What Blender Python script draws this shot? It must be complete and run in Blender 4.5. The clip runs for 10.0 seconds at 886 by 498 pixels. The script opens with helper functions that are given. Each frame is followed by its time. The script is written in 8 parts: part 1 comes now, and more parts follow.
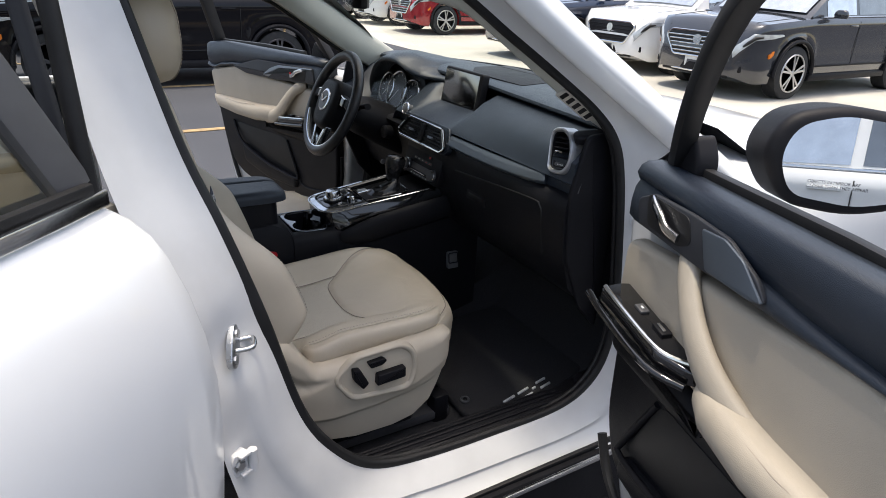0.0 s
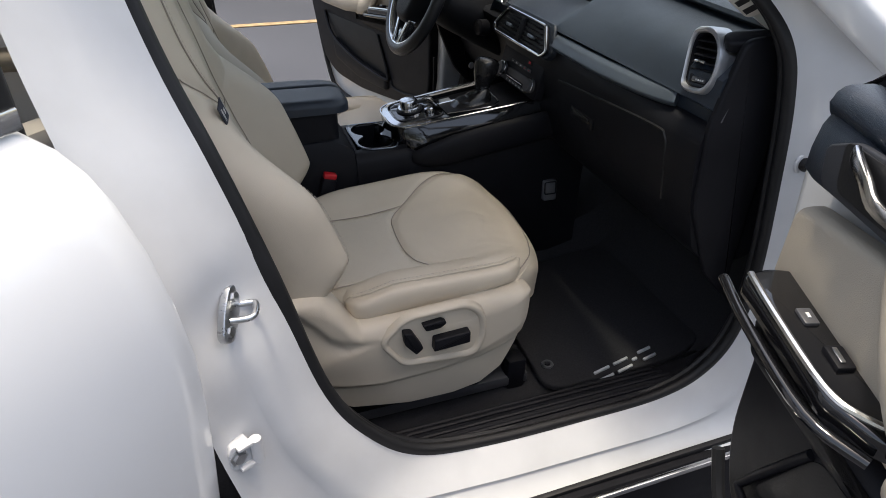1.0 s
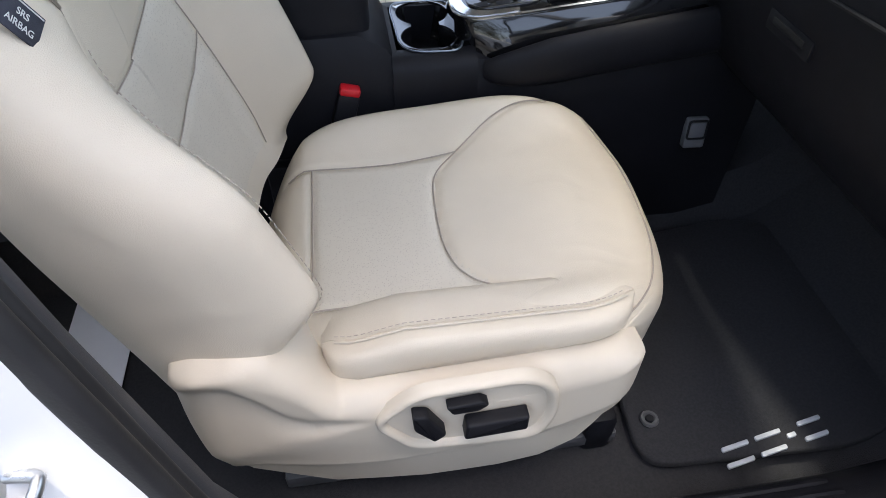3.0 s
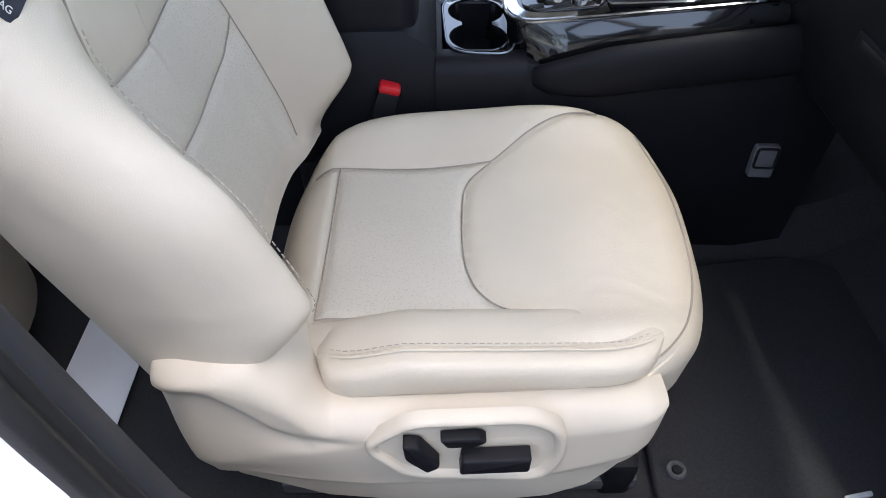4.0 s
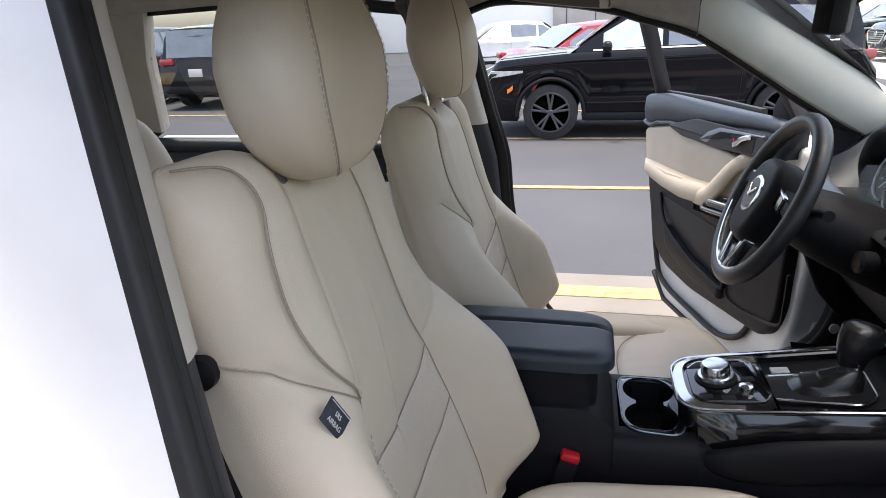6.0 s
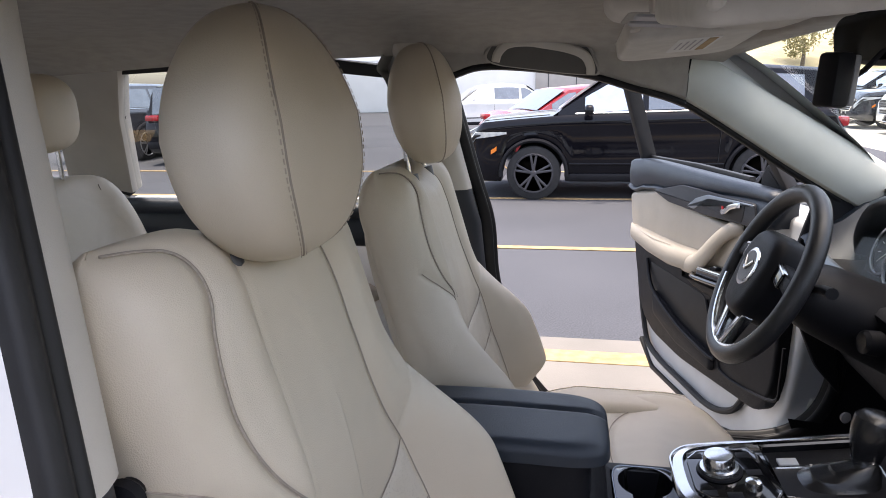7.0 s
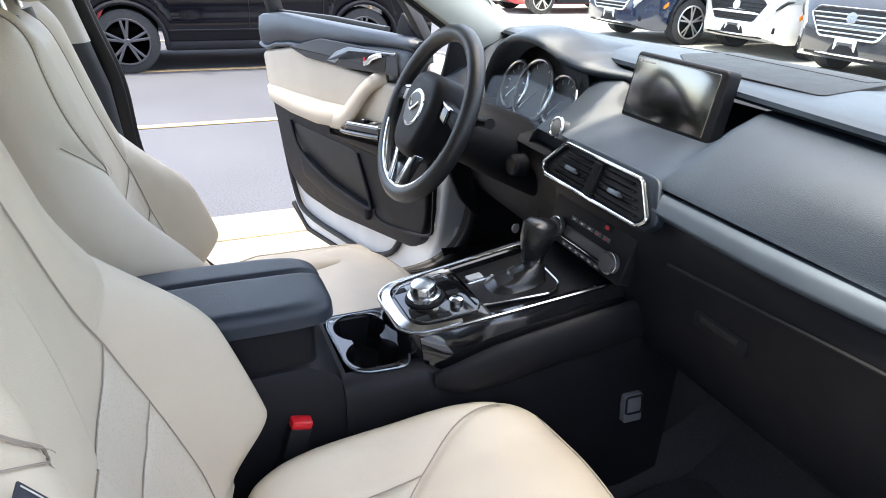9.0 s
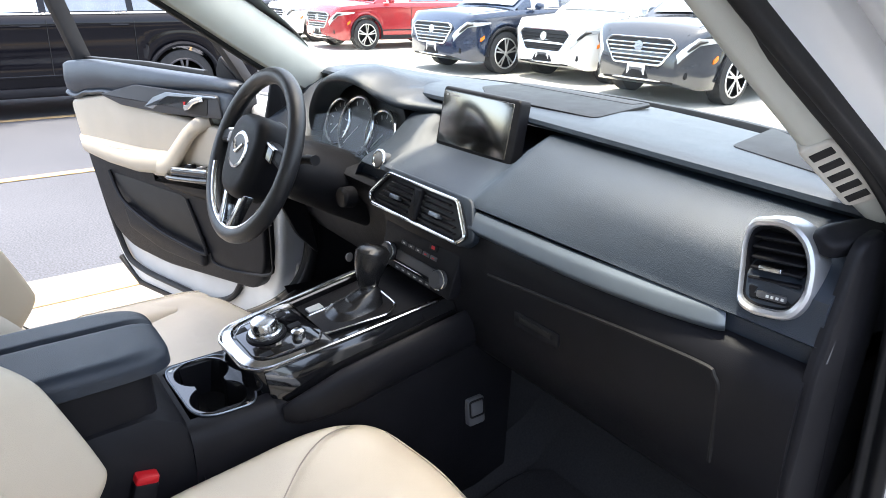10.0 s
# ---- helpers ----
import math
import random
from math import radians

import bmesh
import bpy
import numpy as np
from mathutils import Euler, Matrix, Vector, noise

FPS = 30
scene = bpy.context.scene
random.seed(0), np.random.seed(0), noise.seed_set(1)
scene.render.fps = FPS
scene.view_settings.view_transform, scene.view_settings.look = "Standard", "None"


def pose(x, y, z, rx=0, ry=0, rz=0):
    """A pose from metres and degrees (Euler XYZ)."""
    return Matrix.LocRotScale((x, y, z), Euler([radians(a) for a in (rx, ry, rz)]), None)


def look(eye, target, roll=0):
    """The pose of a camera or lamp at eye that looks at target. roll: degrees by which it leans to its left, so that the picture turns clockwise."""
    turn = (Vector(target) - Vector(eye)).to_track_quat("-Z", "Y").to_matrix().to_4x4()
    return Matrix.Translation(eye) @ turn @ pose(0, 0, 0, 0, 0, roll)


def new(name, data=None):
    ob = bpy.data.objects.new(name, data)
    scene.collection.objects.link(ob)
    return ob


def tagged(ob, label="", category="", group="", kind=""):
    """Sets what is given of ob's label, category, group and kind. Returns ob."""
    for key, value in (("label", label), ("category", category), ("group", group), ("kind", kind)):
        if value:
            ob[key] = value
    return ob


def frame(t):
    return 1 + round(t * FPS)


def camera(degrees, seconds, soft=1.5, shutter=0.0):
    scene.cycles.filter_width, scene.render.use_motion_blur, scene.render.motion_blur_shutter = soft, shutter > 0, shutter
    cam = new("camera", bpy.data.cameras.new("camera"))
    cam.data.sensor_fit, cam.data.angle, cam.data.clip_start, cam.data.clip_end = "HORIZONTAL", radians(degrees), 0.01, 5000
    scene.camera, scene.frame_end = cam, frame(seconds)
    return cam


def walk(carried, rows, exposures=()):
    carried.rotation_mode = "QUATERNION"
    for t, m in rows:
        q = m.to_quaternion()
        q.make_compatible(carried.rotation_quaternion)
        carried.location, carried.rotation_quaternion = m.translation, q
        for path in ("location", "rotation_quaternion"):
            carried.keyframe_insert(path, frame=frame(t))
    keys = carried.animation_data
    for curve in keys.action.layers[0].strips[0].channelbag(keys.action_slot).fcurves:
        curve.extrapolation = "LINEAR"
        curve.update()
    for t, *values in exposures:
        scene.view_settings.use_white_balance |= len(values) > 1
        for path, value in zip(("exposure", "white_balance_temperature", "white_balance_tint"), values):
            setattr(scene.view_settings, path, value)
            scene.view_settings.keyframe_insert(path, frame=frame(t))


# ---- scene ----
cam = camera(68.9, 10.0, 0.9)
PATH = [
    (0, (-0.049, -1.833, 1.575), (0.894, -0.257, 0.784), 2.4),
    (0.5, (0.022, -1.729, 1.536), (0.871, -0.165, 0.623), 2.3),
    (1, (0.179, -1.561, 1.5), (0.751, 0.03, 0.431), 0.9),
    (1.5, (0.242, -1.381, 1.458), (0.735, 0.156, 0.277), 0.8),
    (2, (0.271, -1.189, 1.413), (0.744, 0.232, 0.087), 2.8),
    (2.5, (0.339, -1.08, 1.377), (0.68, 0.302, -0.027), 1.7),
    (4, (0.461, -0.967, 1.328), (0.498, 0.427, -0.106), 0.7),
    (4.5, (0.47, -0.989, 1.362), (0.291, 0.541, 0.087), -2.1),
    (5, (0.455, -1.018, 1.408), (0.125, 0.648, 0.353), -3.8),
    (5.5, (0.436, -1.036, 1.453), (0.046, 0.726, 0.593), -3.7),
    (6, (0.409, -1.052, 1.501), (-0.012, 0.788, 0.842), -2.4),
    (6.2, (0.4, -1.056, 1.514), (-0.039, 0.807, 0.931), -2.5),
    (7.3, (0.392, -0.932, 1.504), (0.119, 0.989, 1.018), -0.1),
    (7.5, (0.375, -0.922, 1.502), (0.283, 1.018, 1.025), -0.1),
    (8, (0.305, -0.898, 1.473), (0.624, 0.931, 0.729), 0.5),
    (8.5, (0.278, -0.884, 1.45), (0.777, 0.837, 0.562), 1.7),
    (9, (0.285, -0.888, 1.445), (1.006, 0.773, 0.597), 1.9),
    (9.5, (0.292, -0.918, 1.46), (1.257, 0.652, 0.683), 1.0),
    (10, (0.282, -0.956, 1.463), (1.416, 0.513, 0.717), 1.4),
]
walk(cam, [(t, look(eye, target, roll)) for t, eye, target, roll in PATH],
     [(0.0, 1.2, 7000, 10), (1.0, 1.3, 7100, 10), (2.0, 1.72, 6900, 10), (2.5, 2.22, 6780, 10), (4.5, 2.5, 6420, 10), (5.2, 2.35, 6450, 10), (6.0, 1.97, 7080, 13), (7.5, 2.06, 6920, 16), (8.0, 2.18, 6780, 12), (8.5, 2.69, 6780, 10), (10.0, 2.88, 6900, 10)])

# ---- light: hazy bright day, high sun behind the car on the driver's side ----
world = bpy.data.worlds.new("sky")
scene.world = world
world.use_nodes = True
_wn = world.node_tree
_sky = _wn.nodes.new("ShaderNodeTexSky")
_sky.sky_type = "NISHITA"
_sky.sun_disc = False
SUN_ELEV, SUN_AZ = 81.0, 100.0
_sky.sun_elevation = radians(SUN_ELEV)
_sky.sun_rotation = radians(SUN_AZ)
_sky.dust_density = 3.0
_haze = _wn.nodes.new("ShaderNodeHueSaturation")
_haze.inputs["Saturation"].default_value = 0.82
_wn.links.new(_sky.outputs[0], _haze.inputs["Color"])
_wn.links.new(_haze.outputs[0], _wn.nodes["Background"].inputs[0])
_wn.nodes["Background"].inputs[1].default_value = 0.15
sun = new("sun", bpy.data.lights.new("sun", "SUN"))
sun.data.energy = 1.6
sun.data.angle = radians(6.0)
sun.data.color = (1.0, 0.95, 0.87)
sun.matrix_world = look((-1.15, 0.75, 9.0), (0, 0, 0))

# ---- materials ----
def _noise_mix(nt, scale, c1, c2, detail=4.0, lo=0.35, hi=0.65):
    tc = nt.nodes.new("ShaderNodeTexCoord")
    nz = nt.nodes.new("ShaderNodeTexNoise")
    nz.inputs["Scale"].default_value = scale
    nz.inputs["Detail"].default_value = detail
    nt.links.new(tc.outputs["Object"], nz.inputs["Vector"])
    rp = nt.nodes.new("ShaderNodeValToRGB")
    rp.color_ramp.elements[0].position, rp.color_ramp.elements[1].position = lo, hi
    rp.color_ramp.elements[0].color, rp.color_ramp.elements[1].color = (*c1, 1), (*c2, 1)
    nt.links.new(nz.outputs["Fac"], rp.inputs["Fac"])
    return rp, tc


def surface(name, color, rough=0.5, metal=0.0, vary=0.12, scale=6.0, bump=0.0, bump_scale=400.0, coat=0.0,
            bump_kind="noise", spec=0.5, rough_vary=0.0, wave=0.0):
    """A plain surface with broad tone variation, fine relief and uneven gloss."""
    m = bpy.data.materials.new(name)
    m.use_nodes = True
    nt = m.node_tree
    b = nt.nodes["Principled BSDF"]
    c2 = tuple(min(1.0, c * (1 + vary)) for c in color)
    c1 = tuple(c * (1 - vary) for c in color)
    rp, tc = _noise_mix(nt, scale, c1, c2)
    nt.links.new(rp.outputs["Color"], b.inputs["Base Color"])
    b.inputs["Roughness"].default_value = rough
    b.inputs["Metallic"].default_value = metal
    b.inputs["Coat Weight"].default_value = coat
    b.inputs["Coat Roughness"].default_value = 0.04
    b.inputs["Specular IOR Level"].default_value = spec
    if rough_vary:
        nz = nt.nodes.new("ShaderNodeTexNoise")
        nz.inputs["Scale"].default_value = scale * 3
        nt.links.new(tc.outputs["Object"], nz.inputs["Vector"])
        mr = nt.nodes.new("ShaderNodeMapRange")
        mr.inputs["To Min"].default_value, mr.inputs["To Max"].default_value = max(0.02, rough - rough_vary), rough + rough_vary
        nt.links.new(nz.outputs["Fac"], mr.inputs["Value"])
        nt.links.new(mr.outputs["Result"], b.inputs["Roughness"])
    if bump:
        if bump_kind == "cells":
            tx = nt.nodes.new("ShaderNodeTexVoronoi")
            out = tx.outputs["Distance"]
        else:
            tx = nt.nodes.new("ShaderNodeTexNoise")
            tx.inputs["Detail"].default_value = 3
            out = tx.outputs["Fac"]
        tx.inputs["Scale"].default_value = bump_scale
        nt.links.new(tc.outputs["Object"], tx.inputs["Vector"])
        bp = nt.nodes.new("ShaderNodeBump")
        bp.inputs["Strength"].default_value = bump
        bp.inputs["Distance"].default_value = 0.002
        nt.links.new(out, bp.inputs["Height"])
        nt.links.new(bp.outputs["Normal"], b.inputs["Normal"])
        if wave:
            wn_ = nt.nodes.new("ShaderNodeTexNoise")
            wn_.inputs["Scale"].default_value = 11.0
            wn_.inputs["Detail"].default_value = 1.5
            wn_.inputs["Distortion"].default_value = 0.8
            nt.links.new(tc.outputs["Object"], wn_.inputs["Vector"])
            b2 = nt.nodes.new("ShaderNodeBump")
            b2.inputs["Strength"].default_value = wave
            b2.inputs["Distance"].default_value = 0.012
            nt.links.new(wn_.outputs["Fac"], b2.inputs["Height"])
            nt.links.new(b2.outputs["Normal"], bp.inputs["Normal"])
    return m


def glass(name, color, rough=0.0, alpha=0.12):
    m = bpy.data.materials.new(name)
    m.use_nodes = True
    nt = m.node_tree
    nt.nodes.remove(nt.nodes["Principled BSDF"])
    tr = nt.nodes.new("ShaderNodeBsdfTransparent")
    tr.inputs[0].default_value = (*color, 1)
    gl = nt.nodes.new("ShaderNodeBsdfGlossy")
    gl.inputs["Roughness"].default_value = rough
    mx = nt.nodes.new("ShaderNodeMixShader")
    mx.inputs[0].default_value = alpha
    nt.links.new(tr.outputs[0], mx.inputs[1])
    nt.links.new(gl.outputs[0], mx.inputs[2])
    nt.links.new(mx.outputs[0], nt.nodes["Material Output"].inputs[0])
    return m


LEATHER = surface("cream_leather", (0.575, 0.50, 0.392), 0.42, vary=0.05, scale=5, bump=0.18, bump_scale=900, bump_kind="cells", rough_vary=0.05, wave=0.30)


def perforated(name, color, hole, spacing):
    """Leather pricked with a close pattern of fine holes."""
    m = surface(name, color, 0.5, vary=0.04, scale=5, bump=0.15, bump_scale=900, bump_kind="cells", wave=0.25)
    nt = m.node_tree
    b = nt.nodes["Principled BSDF"]
    link = b.inputs["Base Color"].links[0]
    src = link.from_socket
    tc = nt.nodes.new("ShaderNodeTexCoord")
    vo = nt.nodes.new("ShaderNodeTexVoronoi")
    vo.inputs["Scale"].default_value = 1.0 / spacing
    vo.inputs["Randomness"].default_value = 0.85
    nt.links.new(tc.outputs["Object"], vo.inputs["Vector"])
    rp = nt.nodes.new("ShaderNodeValToRGB")
    rp.color_ramp.elements[0].position, rp.color_ramp.elements[1].position = 0.20, 0.30
    nt.links.new(vo.outputs["Distance"], rp.inputs["Fac"])
    mx = nt.nodes.new("ShaderNodeMix")
    mx.data_type = "RGBA"
    mx.inputs[6].default_value = (*hole, 1)
    nt.links.new(rp.outputs["Color"], mx.inputs[0])
    nt.links.new(src, mx.inputs[7])
    nt.links.new(mx.outputs[2], b.inputs["Base Color"])
    return m


LEATHER_D = perforated("cream_leather_perforated", (0.56, 0.50, 0.405), (0.45, 0.39, 0.315), 0.0030)
VINYL = surface("cream_vinyl", (0.41, 0.357, 0.285), 0.5, vary=0.05, scale=6, bump=0.2, bump_scale=800, bump_kind="cells", wave=0.2)
SHIELD = surface("sand_plastic", (0.56, 0.49, 0.39), 0.45, vary=0.04, scale=8, bump=0.12, bump_scale=1400)
THREAD = surface("seam_thread", (0.33, 0.28, 0.23), 0.8, vary=0.1)
STITCH = surface("stitch_thread", (0.40, 0.34, 0.28), 0.7, vary=0.1)
PLASTIC = surface("black_grained_plastic", (0.0090, 0.0090, 0.0112), 0.50, spec=0.17, vary=0.15, scale=10, bump=0.2, bump_scale=1200, rough_vary=0.06)
SOFT = surface("soft_black_dash_skin", (0.016, 0.023, 0.034), 0.40, spec=0.5, vary=0.12, scale=7, bump=0.25, bump_scale=900, bump_kind="cells", rough_vary=0.05)
RUBBER = surface("black_rubber_seal", (0.010, 0.010, 0.011), 0.5, spec=0.35, vary=0.2, scale=20, bump=0.1, bump_scale=300)
CARPET = surface("black_carpet", (0.022, 0.0215, 0.024), 0.95, vary=0.18, scale=240, bump=0.5, bump_scale=900)
GLOSS = surface("piano_black", (0.006, 0.006, 0.007), 0.08, vary=0.1, scale=4, coat=0.6, rough_vary=0.04)
CHROME = surface("satin_chrome", (0.62, 0.63, 0.64), 0.18, 1.0, vary=0.04, scale=20, rough_vary=0.06)
ALU = surface("brushed_trim", (0.25, 0.28, 0.32), 0.40, 0.8, vary=0.1, scale=12, rough_vary=0.06)
SATIN = surface("satin_slate_trim", (0.095, 0.115, 0.14), 0.42, 0.5, vary=0.06, scale=12, rough_vary=0.04)
STEEL = surface("zinc_steel", (0.55, 0.56, 0.57), 0.3, 1.0, vary=0.15, scale=40, rough_vary=0.1)
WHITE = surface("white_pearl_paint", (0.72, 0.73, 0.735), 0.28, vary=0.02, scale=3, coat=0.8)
# body white again, darker: the door openings' shade is put into its base colour
WHITE_SHADED = surface("white_paint_shaded", (0.56, 0.565, 0.57), 0.35, vary=0.05, scale=9, coat=0.3)
LINER = surface("grey_headliner_cloth", (0.36, 0.34, 0.31), 0.95, vary=0.07, scale=30, bump=0.5, bump_scale=700)
TRIM_B = surface("beige_pillar_trim", (0.50, 0.47, 0.42), 0.6, vary=0.05, scale=10, bump=0.2, bump_scale=900)
RED = surface("red_plastic", (0.55, 0.012, 0.02), 0.35, vary=0.06, scale=20)
DARKGREY = surface("dark_grey_plastic", (0.075, 0.075, 0.08), 0.4, vary=0.1, scale=12, bump=0.1, bump_scale=1000)
GREY = surface("grey_plastic", (0.26, 0.26, 0.27), 0.45, vary=0.1, scale=30)
LABEL = surface("dark_woven_label", (0.03, 0.032, 0.045), 0.8, vary=0.2, scale=60, bump=0.3, bump_scale=900)
INK = surface("pale_print", (0.62, 0.62, 0.6), 0.7, vary=0.05)
SCREEN = surface("display_glass", (0.27, 0.266, 0.25), 0.14, 1.0, vary=0.1)
MIRROR = surface("mirror_silver", (0.82, 0.84, 0.85), 0.01, 1.0, vary=0.0)
GLASS = glass("clear_glass", (0.93, 0.96, 0.95), 0.0, 0.05)
SCREENGLASS = glass("green_laminated_glass", (0.91, 0.95, 0.92), 0.0, 0.05)
DIALGLASS = glass("dial_glass", (0.95, 0.96, 0.97), 0.0, 0.018)
PRIVACY = glass("tinted_glass", (0.76, 0.78, 0.76), 0.0, 0.10)
TRIM_D = surface("slate_pillar_plastic", (0.026, 0.028, 0.034), 0.5, spec=0.4, vary=0.08, scale=9, bump=0.15, bump_scale=1100)
LEVER = surface("gloss_black_leather", (0.012, 0.012, 0.013), 0.25, vary=0.2, scale=30, bump=0.1, bump_scale=600)
WHEEL_L = surface("black_wheel_leather", (0.018, 0.018, 0.02), 0.36, vary=0.15, scale=20, bump=0.2, bump_scale=900, bump_kind="cells")


# ---- mesh helpers ----
def mesh_object(name, bm, material, parent=None, label="", smooth=True, angle=38, matrix=None):
    bmesh.ops.recalc_face_normals(bm, faces=bm.faces)
    me = bpy.data.meshes.new(name)
    bm.to_mesh(me)
    bm.free()
    for m in (material if isinstance(material, (list, tuple)) else [material]):
        me.materials.append(m)
    if smooth:
        me.polygons.foreach_set("use_smooth", [True] * len(me.polygons))
        me.set_sharp_from_angle(angle=radians(angle))
    ob = new(name, me)
    if matrix is not None:
        ob.matrix_basis = matrix
    if parent is not None:
        ob.parent = parent
    if label:
        ob["label"] = label
    return ob


part = mesh_object


def thing(name, m, label, category, group="", kind=""):
    """A top-level thing: an Empty at its base."""
    ob = new(name)
    ob.empty_display_size = 0.1
    ob.matrix_basis = m
    return tagged(ob, label, category, group, kind)


def loft(rings, closed=True, caps=True):
    bm = bmesh.new()
    rows = [[bm.verts.new(p) for p in r] for r in rings]
    n = len(rows[0])
    for a, b in zip(rows, rows[1:]):
        for i in range(n if closed else n - 1):
            j = (i + 1) % n
            q = [a[i], a[j], b[j], b[i]]
            if len({v.co.to_tuple(5) for v in q}) == 4:
                bm.faces.new(q)
    if caps and closed:
        bm.faces.new(rows[0][::-1])
        bm.faces.new(rows[-1])
    return bm


def smooth_path(pts, n, closed=False):
    """Catmull-Rom through points: n steps to each span."""
    P = [Vector(p) for p in pts]
    out = []
    k = len(P)
    for i in range(k if closed else k - 1):
        p0 = P[(i - 1) % k] if closed or i > 0 else P[0]
        p1, p2 = P[i], P[(i + 1) % k]
        p3 = P[(i + 2) % k] if closed or i + 2 < k else P[-1]
        for s in range(n):
            t = s / n
            out.append(0.5 * (2 * p1 + (p2 - p0) * t + (2 * p0 - 5 * p1 + 4 * p2 - p3) * t * t + (3 * p1 - p0 - 3 * p2 + p3) * t ** 3))
    if not closed:
        out.append(P[-1])
    return out


def tube(pts, r, n=8, closed=False, flat=1.0, up=None):
    """A round (or flattened) rod along points; r may be a list."""
    P = [Vector(p) for p in pts]
    k = len(P)
    rings = []
    last = None
    for i in range(k):
        a = P[(i - 1) % k] if closed or i else P[i]
        b = P[(i + 1) % k] if closed or i < k - 1 else P[i]
        t = (b - a).normalized()
        if up is not None:
            nrm = Vector(up) - t * t.dot(Vector(up))
        elif last is None:
            nrm = t.orthogonal()
        else:
            nrm = last - t * t.dot(last)
        nrm.normalize()
        last = nrm
        bi = t.cross(nrm)
        rr = r[i] if isinstance(r, (list, tuple)) else r
        rings.append([P[i] + rr * (math.cos(q) * nrm * flat + math.sin(q) * bi) for q in (2 * math.pi * s / n for s in range(n))])
    if closed:
        bm = loft(rings + [rings[0]], caps=False)
        bmesh.ops.remove_doubles(bm, verts=bm.verts, dist=1e-6)
        return bm
    return loft(rings)


def sweep(pts, section, up, closed=False):
    """Sweeps a closed 2D section (a across, b along 'up') along points; up: a vector or one for each point."""
    P = [Vector(p) for p in pts]
    k = len(P)
    rings = []
    for i in range(k):
        a = P[(i - 1) % k] if closed or i else P[i]
        b = P[(i + 1) % k] if closed or i < k - 1 else P[i]
        t = (b - a).normalized()
        u = Vector(up[i] if isinstance(up, list) else up)
        u = (u - t * t.dot(u)).normalized()
        s = t.cross(u)
        rings.append([P[i] + s * x + u * y for x, y in section])
    if closed:
        bm = loft(rings + [rings[0]], caps=False)
        bmesh.ops.remove_doubles(bm, verts=bm.verts, dist=1e-6)
        return bm
    return loft(rings)


def round_poly(pts, r, n=5):
    """A 2D outline with its corners rounded."""
    out = []
    k = len(pts)
    for i in range(k):
        p0, p1, p2 = (Vector(pts[(i + d) % k]).to_2d() for d in (-1, 0, 1))
        a, b = (p0 - p1), (p2 - p1)
        rr = r[i] if isinstance(r, (list, tuple)) else r
        d = min(rr, a.length * 0.49, b.length * 0.49)
        a, b = p1 + a.normalized() * d, p1 + b.normalized() * d
        for s in range(n + 1):
            t = s / n
            q = a * (1 - t) ** 2 + p1 * 2 * t * (1 - t) + b * t * t
            out.append((q.x, q.y))
    return out


def plate(outline, z0, z1, m=None, edge=0.0, steps=3):
    """An outline given depth from z0 to z1, with its upper rim rounded by edge."""
    n = len(outline)
    c = Vector((sum(p[0] for p in outline) / n, sum(p[1] for p in outline) / n))
    area = sum(outline[i][0] * outline[(i + 1) % n][1] - outline[(i + 1) % n][0] * outline[i][1] for i in range(n))
    sg = 1 if area > 0 else -1

    def inset(d):
        res = []
        for i in range(n):
            p0, p1, p2 = (Vector(outline[(i + k) % n]) for k in (-1, 0, 1))
            e1, e2 = (p1 - p0), (p2 - p1)
            if e1.length < 1e-9 or e2.length < 1e-9:
                res.append(p1)
                continue
            n1, n2 = Vector((-e1.y, e1.x)).normalized() * sg, Vector((-e2.y, e2.x)).normalized() * sg
            nn = (n1 + n2)
            if nn.length < 1e-6:
                nn = n1
            nn.normalize()
            res.append(p1 + nn * d / max(0.5, nn.dot(n1)))
        return res
    rings = [[(p[0], p[1], z0) for p in outline]]
    if edge:
        for s in range(steps + 1):
            q = math.pi / 2 * s / steps
            ins = inset(edge * (1 - math.cos(q)))
            rings.append([(p[0], p[1], z1 - edge + edge * math.sin(q)) for p in ins])
    else:
        rings.append([(p[0], p[1], z1) for p in outline])
    bm = loft(rings)
    if m is not None:
        bmesh.ops.transform(bm, matrix=m, verts=bm.verts)
    return bm


def box(sx, sy, sz, m=None, bevel=0.004, seg=2):
    bm = bmesh.new()
    bmesh.ops.create_cube(bm, size=1.0, matrix=Matrix.Diagonal((sx, sy, sz, 1)))
    if bevel:
        bmesh.ops.bevel(bm, geom=list(bm.edges), offset=min(bevel, sx * 0.45, sy * 0.45, sz * 0.45), segments=seg, affect="EDGES", profile=0.5)
    if m is not None:
        bmesh.ops.transform(bm, matrix=m, verts=bm.verts)
    return bm


def axes(o, x, z):
    """A frame at o with its x axis along x and its z axis near z."""
    x = Vector(x).normalized()
    z = Vector(z)
    z = (z - x * x.dot(z)).normalized()
    y = z.cross(x)
    m = Matrix((x, y, z)).transposed().to_4x4()
    m.translation = Vector(o)
    return m


